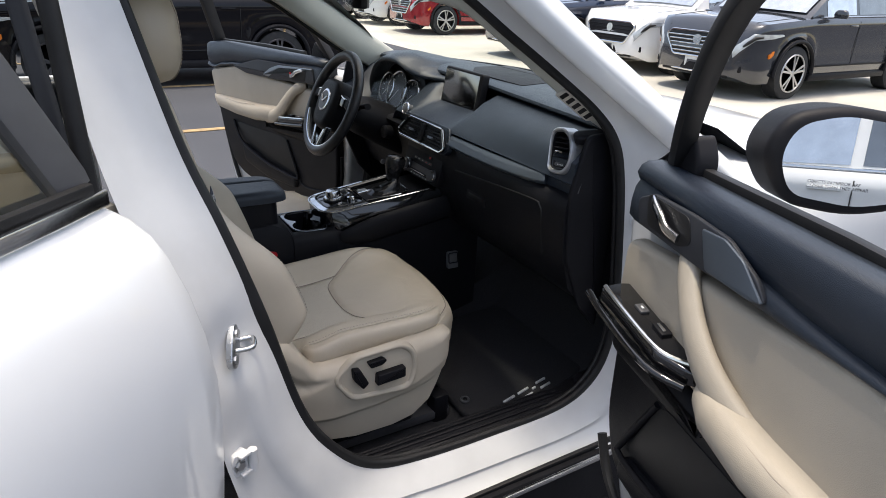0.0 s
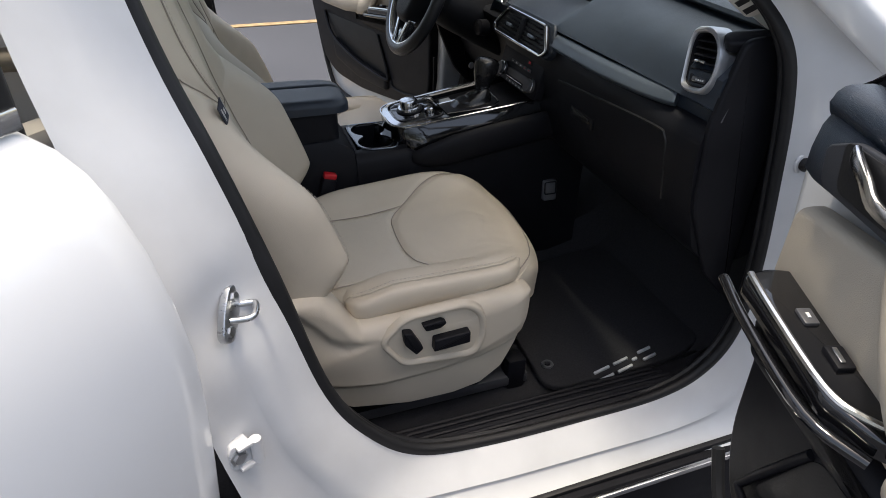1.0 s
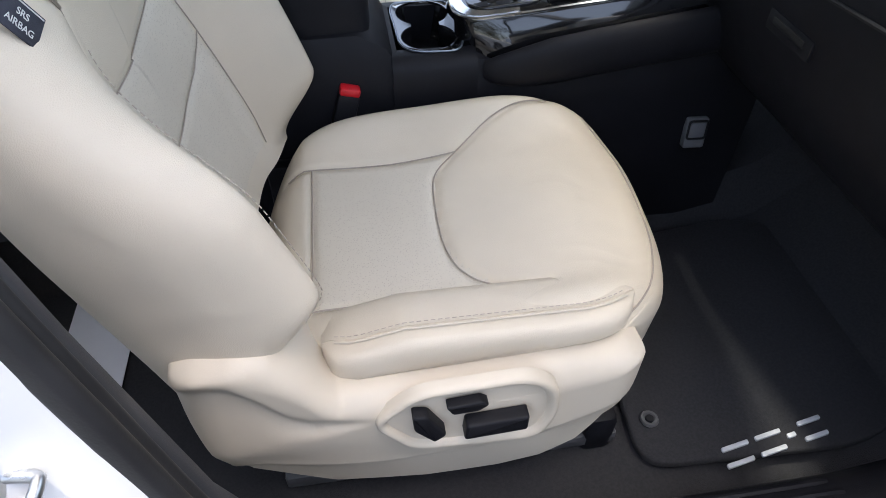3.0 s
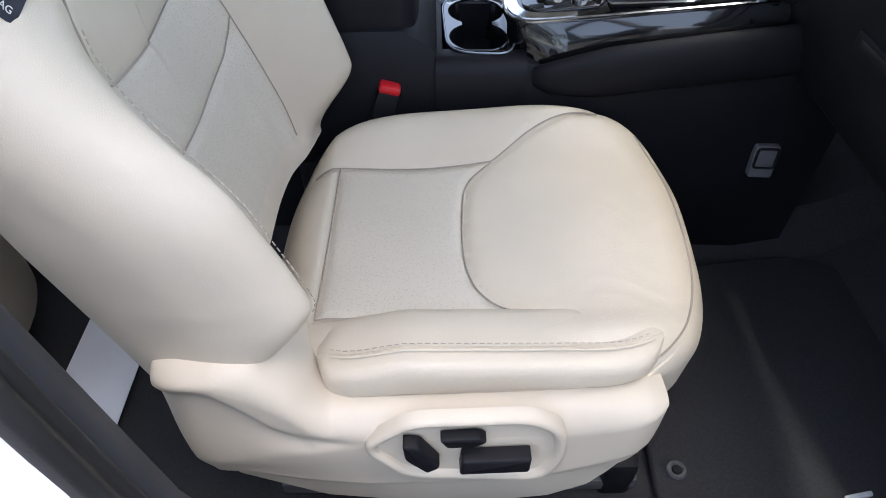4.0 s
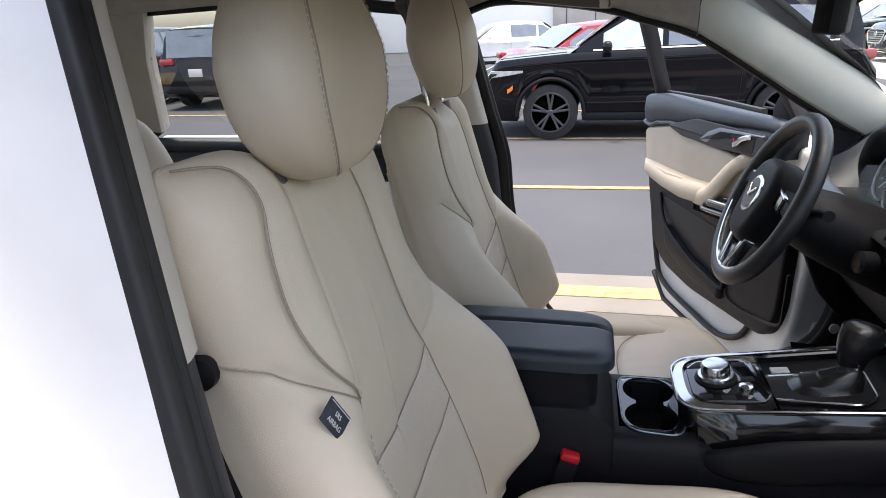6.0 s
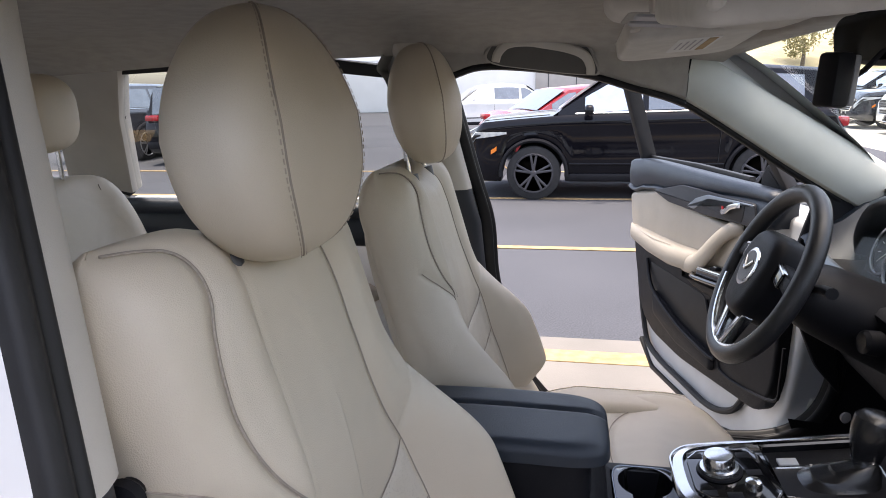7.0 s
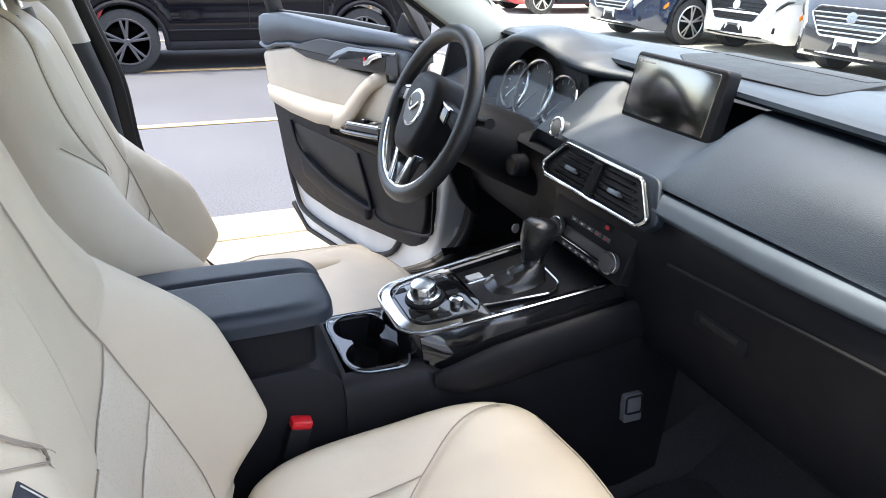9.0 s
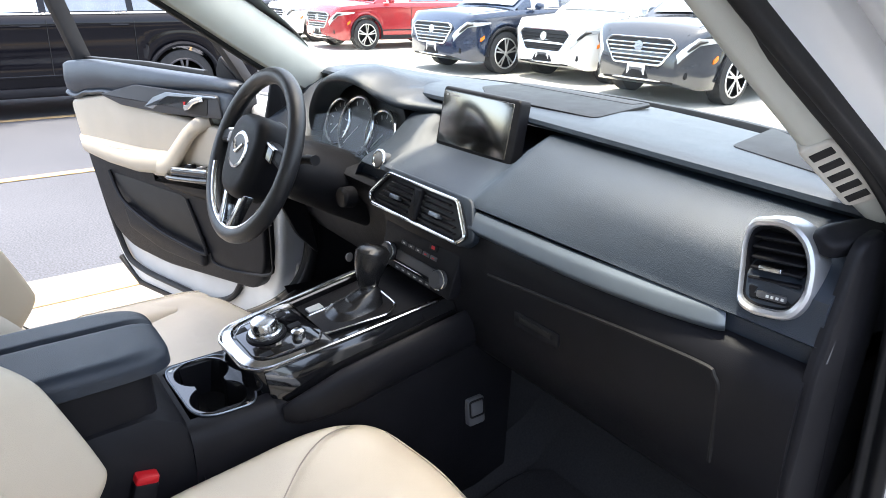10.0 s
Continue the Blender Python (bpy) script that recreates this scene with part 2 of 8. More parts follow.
def pillow(nu, nv, hx, hy, power, top, rim, band, drop=0.0, inset=0.0, m=None, warp=None):
    """A stuffed panel: plan a rounded rectangle, top(x, y) its height, rolled over at the rim, with a skirt below."""
    def ease(s):
        return s * (1.5 - 0.5 * s * s)
    rows = []
    for i in range(nu + 1):
        row = []
        u = ease(-1 + 2 * i / nu)
        for j in range(nv + 1):
            v = ease(-1 + 2 * j / nv)
            mm = max(abs(u), abs(v), 1e-6)
            f = mm / max(1e-9, (abs(u) ** power + abs(v) ** power) ** (1 / power)) if mm > 1e-4 else 1.0
            x, y = u * f * hx, v * f * hy
            e = 1 - mm
            k = max(0.0, 1 - e / band)
            z = top(x, y) - rim * (1 - math.sqrt(max(0.0, 1 - k * k)))
            if warp:
                x, y, z = warp(x, y, z)
            row.append((x, y, z))
        rows.append(row)
    bm = bmesh.new()
    V = [[bm.verts.new(p) for p in r] for r in rows]
    for i in range(nu):
        for j in range(nv):
            bm.faces.new((V[i][j], V[i + 1][j], V[i + 1][j + 1], V[i][j + 1]))
    edge = [V[i][0] for i in range(nu)] + [V[nu][j] for j in range(nv)] + [V[i][nv] for i in range(nu, 0, -1)] + [V[0][j] for j in range(nv, 0, -1)]
    if drop:
        low = []
        for v in edge:
            d = Vector((v.co.x, v.co.y, 0))
            s = 1 - inset / max(d.length, 1e-6)
            low.append(bm.verts.new((v.co.x * s, v.co.y * s, v.co.z - drop)))
        n = len(edge)
        for i in range(n):
            j = (i + 1) % n
            bm.faces.new((edge[i], edge[j], low[j], low[i]))
        bm.faces.new(low)
    if m is not None:
        bmesh.ops.transform(bm, matrix=m, verts=bm.verts)
    return bm


def merge(*bms):
    """Joins bmeshes into the first."""
    a = bms[0]
    for b in bms[1:]:
        me = bpy.data.meshes.new("tmp")
        b.to_mesh(me)
        b.free()
        a.from_mesh(me)
        bpy.data.meshes.remove(me)
    return a


def dashes(pts, length, gap, r, lift=None):
    """A row of short raised stitches along points, as one mesh."""
    P = [Vector(p) for p in pts]
    bm = bmesh.new()
    run, on, need = 0.0, True, length
    start = P[0]
    for a, b in zip(P, P[1:]):
        seg = (b - a).length
        pos = 0.0
        while pos + need <= seg:
            pos += need
            q = a.lerp(b, pos / seg)
            if on and (q - start).length > 1e-5:
                t = (q - start).normalized()
                n1 = t.orthogonal().normalized() * r
                n2 = t.cross(n1).normalized() * r
                ring = [[bm.verts.new(c + o) for o in (n1, n2, -n1, -n2)] for c in (start, q)]
                for k in range(4):
                    bm.faces.new((ring[0][k], ring[0][(k + 1) % 4], ring[1][(k + 1) % 4], ring[1][k]))
                bm.faces.new(ring[0][::-1])
                bm.faces.new(ring[1])
            start = q
            on = not on
            need = length if on else gap
        need -= seg - pos
        need = max(need, 1e-5)
    return bm


def bump_g(d, s):
    return math.exp(-(d / s) ** 2)


def seg_dist(x, y, line):
    best = 9.0
    for (ax, ay), (bx, by) in zip(line, line[1:]):
        dx, dy = bx - ax, by - ay
        t = max(0.0, min(1.0, ((x - ax) * dx + (y - ay) * dy) / (dx * dx + dy * dy)))
        best = min(best, math.hypot(x - ax - t * dx, y - ay - t * dy))
    return best


def bars(parent, name, m, rows, mat, label=""):
    """Unreadable print: a few thin bars (x, y, length, height) on a plane."""
    bm = bmesh.new()
    for x, y, w, hh in rows:
        b = box(w, hh, 0.0006, Matrix.Translation((x + w / 2, y, 0.0003)), 0)
        bm = merge(bm, b)
    bmesh.ops.transform(bm, matrix=m, verts=bm.verts)
    return part(name, bm, mat, parent, label, smooth=False)

# ---- ground ----
def asphalt_material():
    m = bpy.data.materials.new("asphalt")
    m.use_nodes = True
    nt = m.node_tree
    b = nt.nodes["Principled BSDF"]
    r1, tc = _noise_mix(nt, 0.35, (0.043, 0.046, 0.055), (0.066, 0.069, 0.080), 6)
    r2, _ = _noise_mix(nt, 90, (0.6, 0.6, 0.6), (1.25, 1.25, 1.25), 2)
    mx = nt.nodes.new("ShaderNodeMix")
    mx.data_type, mx.blend_type = "RGBA", "MULTIPLY"
    mx.inputs[0].default_value = 1.0
    nt.links.new(r1.outputs[0], mx.inputs[6])
    nt.links.new(r2.outputs[0], mx.inputs[7])
    nt.links.new(mx.outputs[2], b.inputs["Base Color"])
    b.inputs["Roughness"].default_value = 0.85
    vz = nt.nodes.new("ShaderNodeTexNoise")
    vz.inputs["Scale"].default_value = 160
    nt.links.new(tc.outputs["Object"], vz.inputs["Vector"])
    bp = nt.nodes.new("ShaderNodeBump")
    bp.inputs["Strength"].default_value = 0.5
    bp.inputs["Distance"].default_value = 0.004
    nt.links.new(vz.outputs["Fac"], bp.inputs["Height"])
    nt.links.new(bp.outputs["Normal"], b.inputs["Normal"])
    return m


ASPHALT = asphalt_material()
# one concrete in two tones: shade painted into the strip, sun into the lane
CONCRETE_SHADE = surface("worn_concrete_shaded", (0.165, 0.154, 0.138), 0.9, vary=0.12, scale=1.2, bump=0.4, bump_scale=120)
CONCRETE_SUN = surface("concrete_sunlit", (0.44, 0.42, 0.37), 0.9, vary=0.10, scale=0.8, bump=0.4, bump_scale=120)
YELLOW = surface("yellow_road_paint", (0.34, 0.235, 0.115), 0.75, vary=0.25, scale=14, bump=0.3, bump_scale=150)

gm = bmesh.new()
bmesh.ops.create_grid(gm, x_segments=40, y_segments=40, size=400)
ground = mesh_object("ground", gm, ASPHALT)
tagged(ground, "grey weathered asphalt of a car park", "asphalt", kind="structure")


def ground_patch(name, x0, x1, y0, y1, z, mat, label, cat):
    b = box(x1 - x0, y1 - y0, 0.008, Matrix.Translation(((x0 + x1) / 2, (y0 + y1) / 2, z)), 0.002, 1)
    return tagged(mesh_object(name, b, mat), label, cat, kind="structure")


ground_patch("pavement", -30, 6.59, 1.25, 2.76, 0.0, CONCRETE_SHADE, "worn concrete strip beside the asphalt, darkened as if in shade", "concrete")
ground_patch("pavement", 6.6, 60, 2.77, 60, 0.0, CONCRETE_SUN, "pale driving lane of the car park, lightened as if in sun", "concrete")
for yy, w in ((-0.62, 0.1), (2.48, 0.16), (4.95, 0.10), (7.62, 0.10), (10.3, 0.1)):
    ground_patch("parking_line", -11.0 if yy > 3 else -4.5, 3.6 if yy > 3 else 5.0, yy - w / 2, yy + w / 2, 0.006, YELLOW, "faded yellow painted parking line on the ground", "parking line")

# ---- the white car's body ----
car = thing("car_body", pose(0, 0, 0), "white pearl SUV body with open doors parked in a lot", "car")

SEAL = [(0.045, -0.635, 1.55), (0.057, -0.648, 1.515), (0.109, -0.692, 1.29), (0.152, -0.73, 1.155), (0.205, -0.765, 0.97), (0.262, -0.79, 0.75), (0.33, -0.80, 0.635),
        (0.42, -0.80, 0.56), (0.55, -0.80, 0.535), (0.75, -0.80, 0.53), (0.93, -0.80, 0.535), (1.03, -0.80, 0.575), (1.085, -0.80, 0.66), (1.10, -0.795, 0.80),
        (1.085, -0.785, 1.0), (1.065, -0.78, 1.14), (1.035, -0.775, 1.23), (0.985, -0.75, 1.30), (0.88, -0.715, 1.385), (0.778, -0.685, 1.46), (0.66, -0.66, 1.53), (0.55, -0.65, 1.56),
        (0.30, -0.645, 1.57), (0.10, -0.645, 1.568)]
OUTER = [(-0.06, -0.69, 1.56), (-0.045, -0.715, 1.50), (-0.02, -0.775, 1.30), (0.03, -0.84, 1.07), (0.07, -0.875, 0.90), (0.10, -0.885, 0.72), (0.13, -0.89, 0.60),
         (0.20, -0.90, 0.47), (0.50, -0.905, 0.445), (0.75, -0.905, 0.44), (0.98, -0.905, 0.44), (1.13, -0.90, 0.47), (1.20, -0.89, 0.62), (1.21, -0.88, 0.80),
         (1.20, -0.865, 1.0), (1.18, -0.855, 1.14), (1.15, -0.84, 1.23), (1.08, -0.81, 1.33), (0.95, -0.775, 1.435), (0.83, -0.745, 1.525), (0.70, -0.72, 1.60), (0.56, -0.70, 1.645),
         (0.30, -0.69, 1.665), (0.05, -0.69, 1.665)]


def aperture_shift(sgn, z):
    """How much further forward the driver's centre pillar stands at height z."""
    f = max(0.0, min(1.0, (z - 0.95) / 0.30))
    return 0.055 * f * f * (3 - 2 * f) if sgn > 0 else 0.0


def body_side(sgn):
    up = 0.022 if sgn < 0 else 0.0
    inner = smooth_path([(x + (aperture_shift(sgn, z) if x < 0.4 else 0.0), sgn * -y, z + up * max(0.0, min(1.0, (z - 1.48) / 0.08))) for x, y, z in SEAL], 8, True)
    outer = smooth_path([(x, sgn * -y, z) for x, y, z in OUTER], 8, True)
    def seat_in(p):
        """The shallow dish pressed round the striker."""
        d = math.hypot(p.x - 0.140, p.z - 0.950)
        return Vector((-0.010, -sgn * 0.013, 0)) * bump_g(d, 0.055)
    rings = []
    for f, off in ((0.0, 0.03), (0.0, 0.0), (0.12, -0.002), (0.26, -0.003), (0.40, -0.002), (0.50, 0.0), (0.56, 0.007), (0.62, 0.011), (0.74, 0.012), (0.86, 0.012), (0.91, 0.008), (0.95, 0.001), (1.0, 0.0)):
        rings.append([a.lerp(b, f) + Vector((0, -sgn * off * (1.0 if off < 0.0005 or f == 0.0 else max(0.0, min(1.0, (1.0 - a.z) / 0.2))), 0)) + seat_in(a.lerp(b, f)) for a, b in zip(inner, outer)])
    nm = "door_frame"
    part(nm, loft(rings, caps=False), WHITE_SHADED, car, "white painted door jamb and sill")
    # outer skirt: the side of the shell behind the jamb
    rr = [[p.copy() for p in outer], [p + Vector((0, -sgn * 0.10, 0)) for p in outer]]
    part("body_shell", loft(rr, caps=False), WHITE, car)
    # rubber seal round the opening, standing proud of the jamb
    c = sum(inner, Vector()) / len(inner)
    lip = round_poly([(-0.012, -0.004), (0.008, -0.006), (0.013, 0.006), (0.005, 0.014), (0.001, 0.018), (0.006, 0.025), (0.001, 0.031), (-0.012, 0.035), (-0.028, 0.035)], 0.005, 3)
    rings = []
    for p in inner:
        q = Vector((c.x - p.x, 0, c.z - p.z)).normalized()
        rings.append([p + q * a + Vector((0, -sgn * b, 0)) for a, b in lip])
    part("door_seal", loft(rings + [rings[0]], caps=False), RUBBER, car, "black rubber door seal")


body_side(-1)
body_side(1)
# seals on the rear edge of the passenger centre pillar
part("rear_opening_seal", tube(smooth_path([(-0.050, -0.785, 1.60), (-0.045, -0.79, 1.52), (-0.041, -0.80, 1.40), (-0.036, -0.81, 1.25), (-0.03, -0.82, 1.10), (-0.02, -0.825, 0.9)], 4), 0.0135, 12), RUBBER, car, "black rubber rear door seal")
part("rear_pillar_trim", tube(smooth_path([(-0.088, -0.74, 1.60), (-0.078, -0.745, 1.48), (-0.064, -0.76, 1.33), (-0.052, -0.77, 1.15)], 4), [0.013] * 13, 12), TRIM_D, car)

# sill cladding below the doors, floor pan
for sgn in (-1, 1):
    sec = [(0.02, 0.10), (-0.02, 0.105), (-0.035, 0.04), (-0.03, -0.06), (0.02, -0.16), (0.10, -0.17), (0.10, 0.10)]
    rings = [[(x, sgn * (0.89 - a), 0.345 + b) for a, b in sec] for x in (-0.9, 0.1, 0.7, 1.25)]
    part("sill_cladding", loft(rings), PLASTIC, car, "black plastic sill cladding")
    for k, (dy, dz) in enumerate(((0.0, 0.0), (0.028, 0.012))):
        part("sill_strip", sweep([(0.16, sgn * (0.905 - dy), 0.449 + dz), (0.6, sgn * (0.918 - dy), 0.437 + dz), (1.12, sgn * (0.916 - dy), 0.444 + dz)],
                                 round_poly([(-0.006, -0.007), (0.006, -0.007), (0.006, 0.007), (-0.006, 0.007)], 0.004, 2), (0, 0, 1)), RUBBER if k else CHROME, car)

floor = thing("car_floor", pose(0, 0, 0), "black carpeted car floor with a ribbed sill plate", "car floor", kind="structure")
rows = []
for x, z in ((-1.6, 0.47), (-0.2, 0.46), (0.0, 0.42), (0.3, 0.415), (0.8, 0.415), (1.02, 0.425), (1.18, 0.48), (1.30, 0.58), (1.36, 0.75), (1.38, 1.0)):
    rows.append([(x, y, z + (0.09 if abs(y) < 0.12 else 0)) for y in (-0.80, -0.78, -0.7, -0.45, -0.16, -0.11, 0.0, 0.11, 0.16, 0.45, 0.7, 0.78, 0.80)])
part("carpet", loft(rows, closed=False, caps=False), CARPET, floor, "black carpet")
part("underbody", box(2.9, 1.56, 0.03, Matrix.Translation((-0.1, 0, 0.34)), 0.01), PLASTIC, floor)

for sgn in (-1, 1):
    # scuff plate with three raised ribs, inside the seal
    prof = [(-0.79, 0.50), (-0.785, 0.533), (-0.76, 0.541), (-0.73, 0.537), (-0.712, 0.526), (-0.70, 0.50), (-0.692, 0.46), (-0.688, 0.41), (-0.74, 0.40), (-0.79, 0.42)]
    xs = (0.30, 0.40, 0.6, 0.8, 1.0, 1.08)
    rings = []
    for x in xs:
        lift = 0.03 if x < 0.35 else (0.02 if x > 1.05 else 0.0)
        rings.append([(x, sgn * -y, z + lift) for y, z in prof])
    part("scuff_plate", loft(rings), PLASTIC, floor, "ribbed black sill scuff plate")
    for k, (y, z) in enumerate(((-0.772, 0.5385), (-0.756, 0.5415), (-0.739, 0.5395), (-0.722, 0.533))):
        pts = [(0.44 - 0.02 * k, sgn * -y, z - 0.002), (0.46 - 0.02 * k, sgn * -y, z + 0.001), (0.98 - 0.01 * k, sgn * -y, z + 0.001), (1.0 - 0.01 * k, sgn * -y, z - 0.002)]
        part("rib", tube(pts, 0.0045, 6, flat=0.6, up=(0, 0, 1)), PLASTIC, floor)

# firewall and side kick panels
part("firewall", box(0.03, 1.40, 0.72, Matrix.Translation((1.40, 0, 0.80)), 0.005), CARPET, floor)
for sgn in (-1, 1):
    rr = [[(1.0, sgn * 0.775, 0.60), (1.04, sgn * 0.78, 0.50), (1.09, sgn * 0.79, 0.62), (1.10, sgn * 0.785, 1.0), (1.06, sgn * 0.772, 1.15)],
          [(1.40, sgn * 0.70, 0.60), (1.40, sgn * 0.70, 0.40), (1.40, sgn * 0.70, 0.62), (1.40, sgn * 0.70, 1.0), (1.40, sgn * 0.70, 1.2)]]
    part("kick_panel", loft(rr, closed=False, caps=False), PLASTIC, floor)

# roof: headliner inside, white skin outside
roof = []
for x, zc in ((0.83, 1.602), (0.70, 1.618), (0.45, 1.632), (0.0, 1.638), (-0.6, 1.63), (-1.3, 1.60), (-1.9, 1.52)):
    roof.append([(x - (0.105 * (abs(y) / 0.605) ** 3 if x > 0.6 else 0), y, zc - 0.062 * (abs(y) / 0.605) ** 5) for y in (-0.605, -0.57, -0.48, -0.3, 0, 0.3, 0.48, 0.57, 0.605)])
headliner = mesh_object("ceiling", loft(roof, closed=False, caps=False), LINER)
tagged(headliner, "grey cloth headliner of the car roof", "headliner", kind="structure")
skin = [[(p[0] + 0.06, p[1] * 1.16, p[2] + 0.075) for p in r] for r in roof]
skin = [[(p[0], p[1] * 1.02, p[2] - 0.06) for p in skin[0]]] + skin
part("roof_skin", loft(skin, closed=False, caps=False), WHITE, car)
part("front_header", sweep([(0.725, -0.62, 1.572), (0.775, -0.48, 1.593), (0.82, -0.3, 1.606), (0.835, 0, 1.612), (0.82, 0.3, 1.606), (0.775, 0.48, 1.593), (0.725, 0.62, 1.572)],
                           round_poly([(-0.04, -0.018), (0.04, -0.018), (0.03, 0.045), (-0.03, 0.045)], 0.012, 3), (0, 0, 1)), LINER, car)

# windscreen pillars: grey inner trim and white outer skin
PILLAR = surface("grey_green_pillar_trim", (0.47, 0.475, 0.43), 0.6, vary=0.05, scale=10, bump=0.2, bump_scale=900)
path = [(0.62, -0.625, 1.555), (0.72, -0.635, 1.525), (0.88, -0.665, 1.41), (1.02, -0.70, 1.305), (1.16, -0.735, 1.215)]
sec = round_poly([(-0.03, -0.03), (0.03, -0.03), (0.042, 0.01), (0.03, 0.04), (-0.03, 0.04)], 0.016, 3)
part("pillar_trim", sweep(smooth_path(path, 4), sec, (0.3, 0.8, 0.55)), PILLAR, car, "grey plastic windscreen pillar trim")
# driver's side: (x, lower edge z, upper edge z)
strip = smooth_path([(0.655, 1.458, 1.572), (0.71, 1.425, 1.542), (0.82, 1.355, 1.478), (0.924, 1.288, 1.418), (1.076, 1.198, 1.329), (1.18, 1.140, 1.268), (1.27, 1.095, 1.217)], 4)
part("pillar_trim", loft([[(x + k * 0.02, 0.635 + 0.227 * (x - 0.72) + o, a + (b - a) * v) for v, o, k in ((-0.02, 0.050, 0), (0.0, 0.012, 0), (0.05, 0.0, 0), (0.25, -0.012, 0), (0.55, -0.014, 0), (0.85, -0.006, 0.3), (0.97, 0.004, 0.5), (1.0, 0.016, 0.6), (0.98, 0.055, 0.6))] for x, a, b in strip]), PILLAR, car, "grey plastic windscreen pillar trim")
part("pillar_seal", tube([(x, 0.635 + 0.227 * (x - 0.72) + 0.022, a - 0.006) for x, a, b in strip], 0.009, 8), RUBBER, car)
# cloth-covered rail over the driver's door, from the centre pillar to the windscreen pillar
rail = smooth_path([(-0.02, 1.500, 1.585), (0.06, 1.515, 1.588), (0.12, 1.536, 1.588), (0.185, 1.553, 1.588), (0.295, 1.548, 1.588), (0.438, 1.527, 1.590), (0.54, 1.496, 1.588), (0.61, 1.476, 1.583), (0.653, 1.459, 1.574)], 4)
part("roof_rail", loft([[(x, y, z) for y, z in ((0.655, a + 0.004), (0.625, a - 0.002), (0.613, a + 0.006), (0.607, a + 0.4 * (b - a)), (0.600, a + 0.75 * (b - a)), (0.585, b), (0.63, b + 0.02))] for x, a, b in rail]), LINER, car, "grey cloth-covered roof rail")
part("door_seal", tube([(x, 0.628, a - 0.008) for x, a, b in rail], 0.009, 8), RUBBER, car)
for sgn in (-1, 1):
    low = 0.0 if sgn < 0 else 0.055
    path = [(0.70, sgn * 0.715, 1.60 - low), (0.86, sgn * 0.755, 1.475 - low), (1.02, sgn * 0.795, 1.36 - low), (1.20, sgn * 0.835, 1.23 - low), (1.36, sgn * 0.86, 1.12 - low)]
    sec = round_poly([(-0.05, -0.03), (0.045, -0.03), (0.045, 0.02), (0.0, 0.035), (-0.05, 0.02)], 0.015, 3)
    part("pillar_skin", sweep(smooth_path(path, 4), sec, (0.45, sgn * 0.6, 0.6)), WHITE, car)

# windscreen
ws = []
for k in range(9):
    f = k / 8
    x, z, hw = 0.85 + 0.73 * f, 1.612 - 0.392 * f, 0.62 + 0.13 * f
    ws.append([(x - (0.10 + 0.12 * min(1.0, f * 2)) * (abs(y) ** 2), y * hw, z) for y in (-1, -0.75, -0.5, -0.25, 0, 0.25, 0.5, 0.75, 1)])
part("windscreen", loft(ws, closed=False, caps=False), SCREENGLASS, car, "clear windscreen glass")
# cowl under the windscreen, bonnet, wings, nose
cowl = [[(1.46, -0.72, 1.215), (1.53, -0.4, 1.225), (1.56, 0, 1.225), (1.53, 0.4, 1.225), (1.46, 0.72, 1.215)],
        [(1.62, -0.80, 1.10), (1.70, -0.4, 1.12), (1.73, 0, 1.12), (1.70, 0.4, 1.12), (1.62, 0.80, 1.10)]]
part("cowl", loft(cowl, closed=False, caps=False), PLASTIC, car, "black plastic cowl")
hood = []
for k in range(11):
    f = k / 10
    z = 1.165 - 0.04 * f - 0.16 * f ** 3
    x0 = 1.60 + 1.12 * f
    hood.append([(x0 - (0.14 * abs(y) ** 2) * (1 if f < 0.5 else 1.6), y * (0.84 - 0.03 * f), z - 0.05 * abs(y) ** 3 + 0.012 * bump_g(abs(y) - 0.55, 0.12)) for y in [i / 8 for i in range(-8, 9)]])
part("bonnet", loft(hood, closed=False, caps=False), WHITE, car, "white bonnet with raised creases")
for sgn in (-1, 1):
    wing = []
    for k in range(11):
        f = k / 10
        x0 = 1.19 + 1.45 * f
        top = 1.14 - 0.04 * f - 0.16 * f ** 3
        wing.append([(x0, sgn * (0.84 - 0.04 * f), top), (x0, sgn * (0.885 - 0.05 * f), top - 0.06), (x0, sgn * (0.92 - 0.10 * f * f), top - 0.2), (x0, sgn * (0.925 - 0.12 * f * f), 0.75), (x0, sgn * (0.92 - 0.12 * f * f), 0.45)])
    part("front_wing", loft(wing, closed=False, caps=False), WHITE, car)
nose = [[(2.62, -0.80, 0.95), (2.72, -0.5, 0.98), (2.76, 0, 0.985), (2.72, 0.5, 0.98), (2.62, 0.80, 0.95)], [(2.66, -0.80, 0.6), (2.80, -0.5, 0.6), (2.84, 0, 0.6), (2.80, 0.5, 0.6), (2.66, 0.80, 0.6)],
        [(2.6, -0.80, 0.25), (2.74, -0.5, 0.25), (2.78, 0, 0.25), (2.74, 0.5, 0.25), (2.6, 0.80, 0.25)]]
part("front_bumper", loft(nose, closed=False, caps=False), WHITE, car)

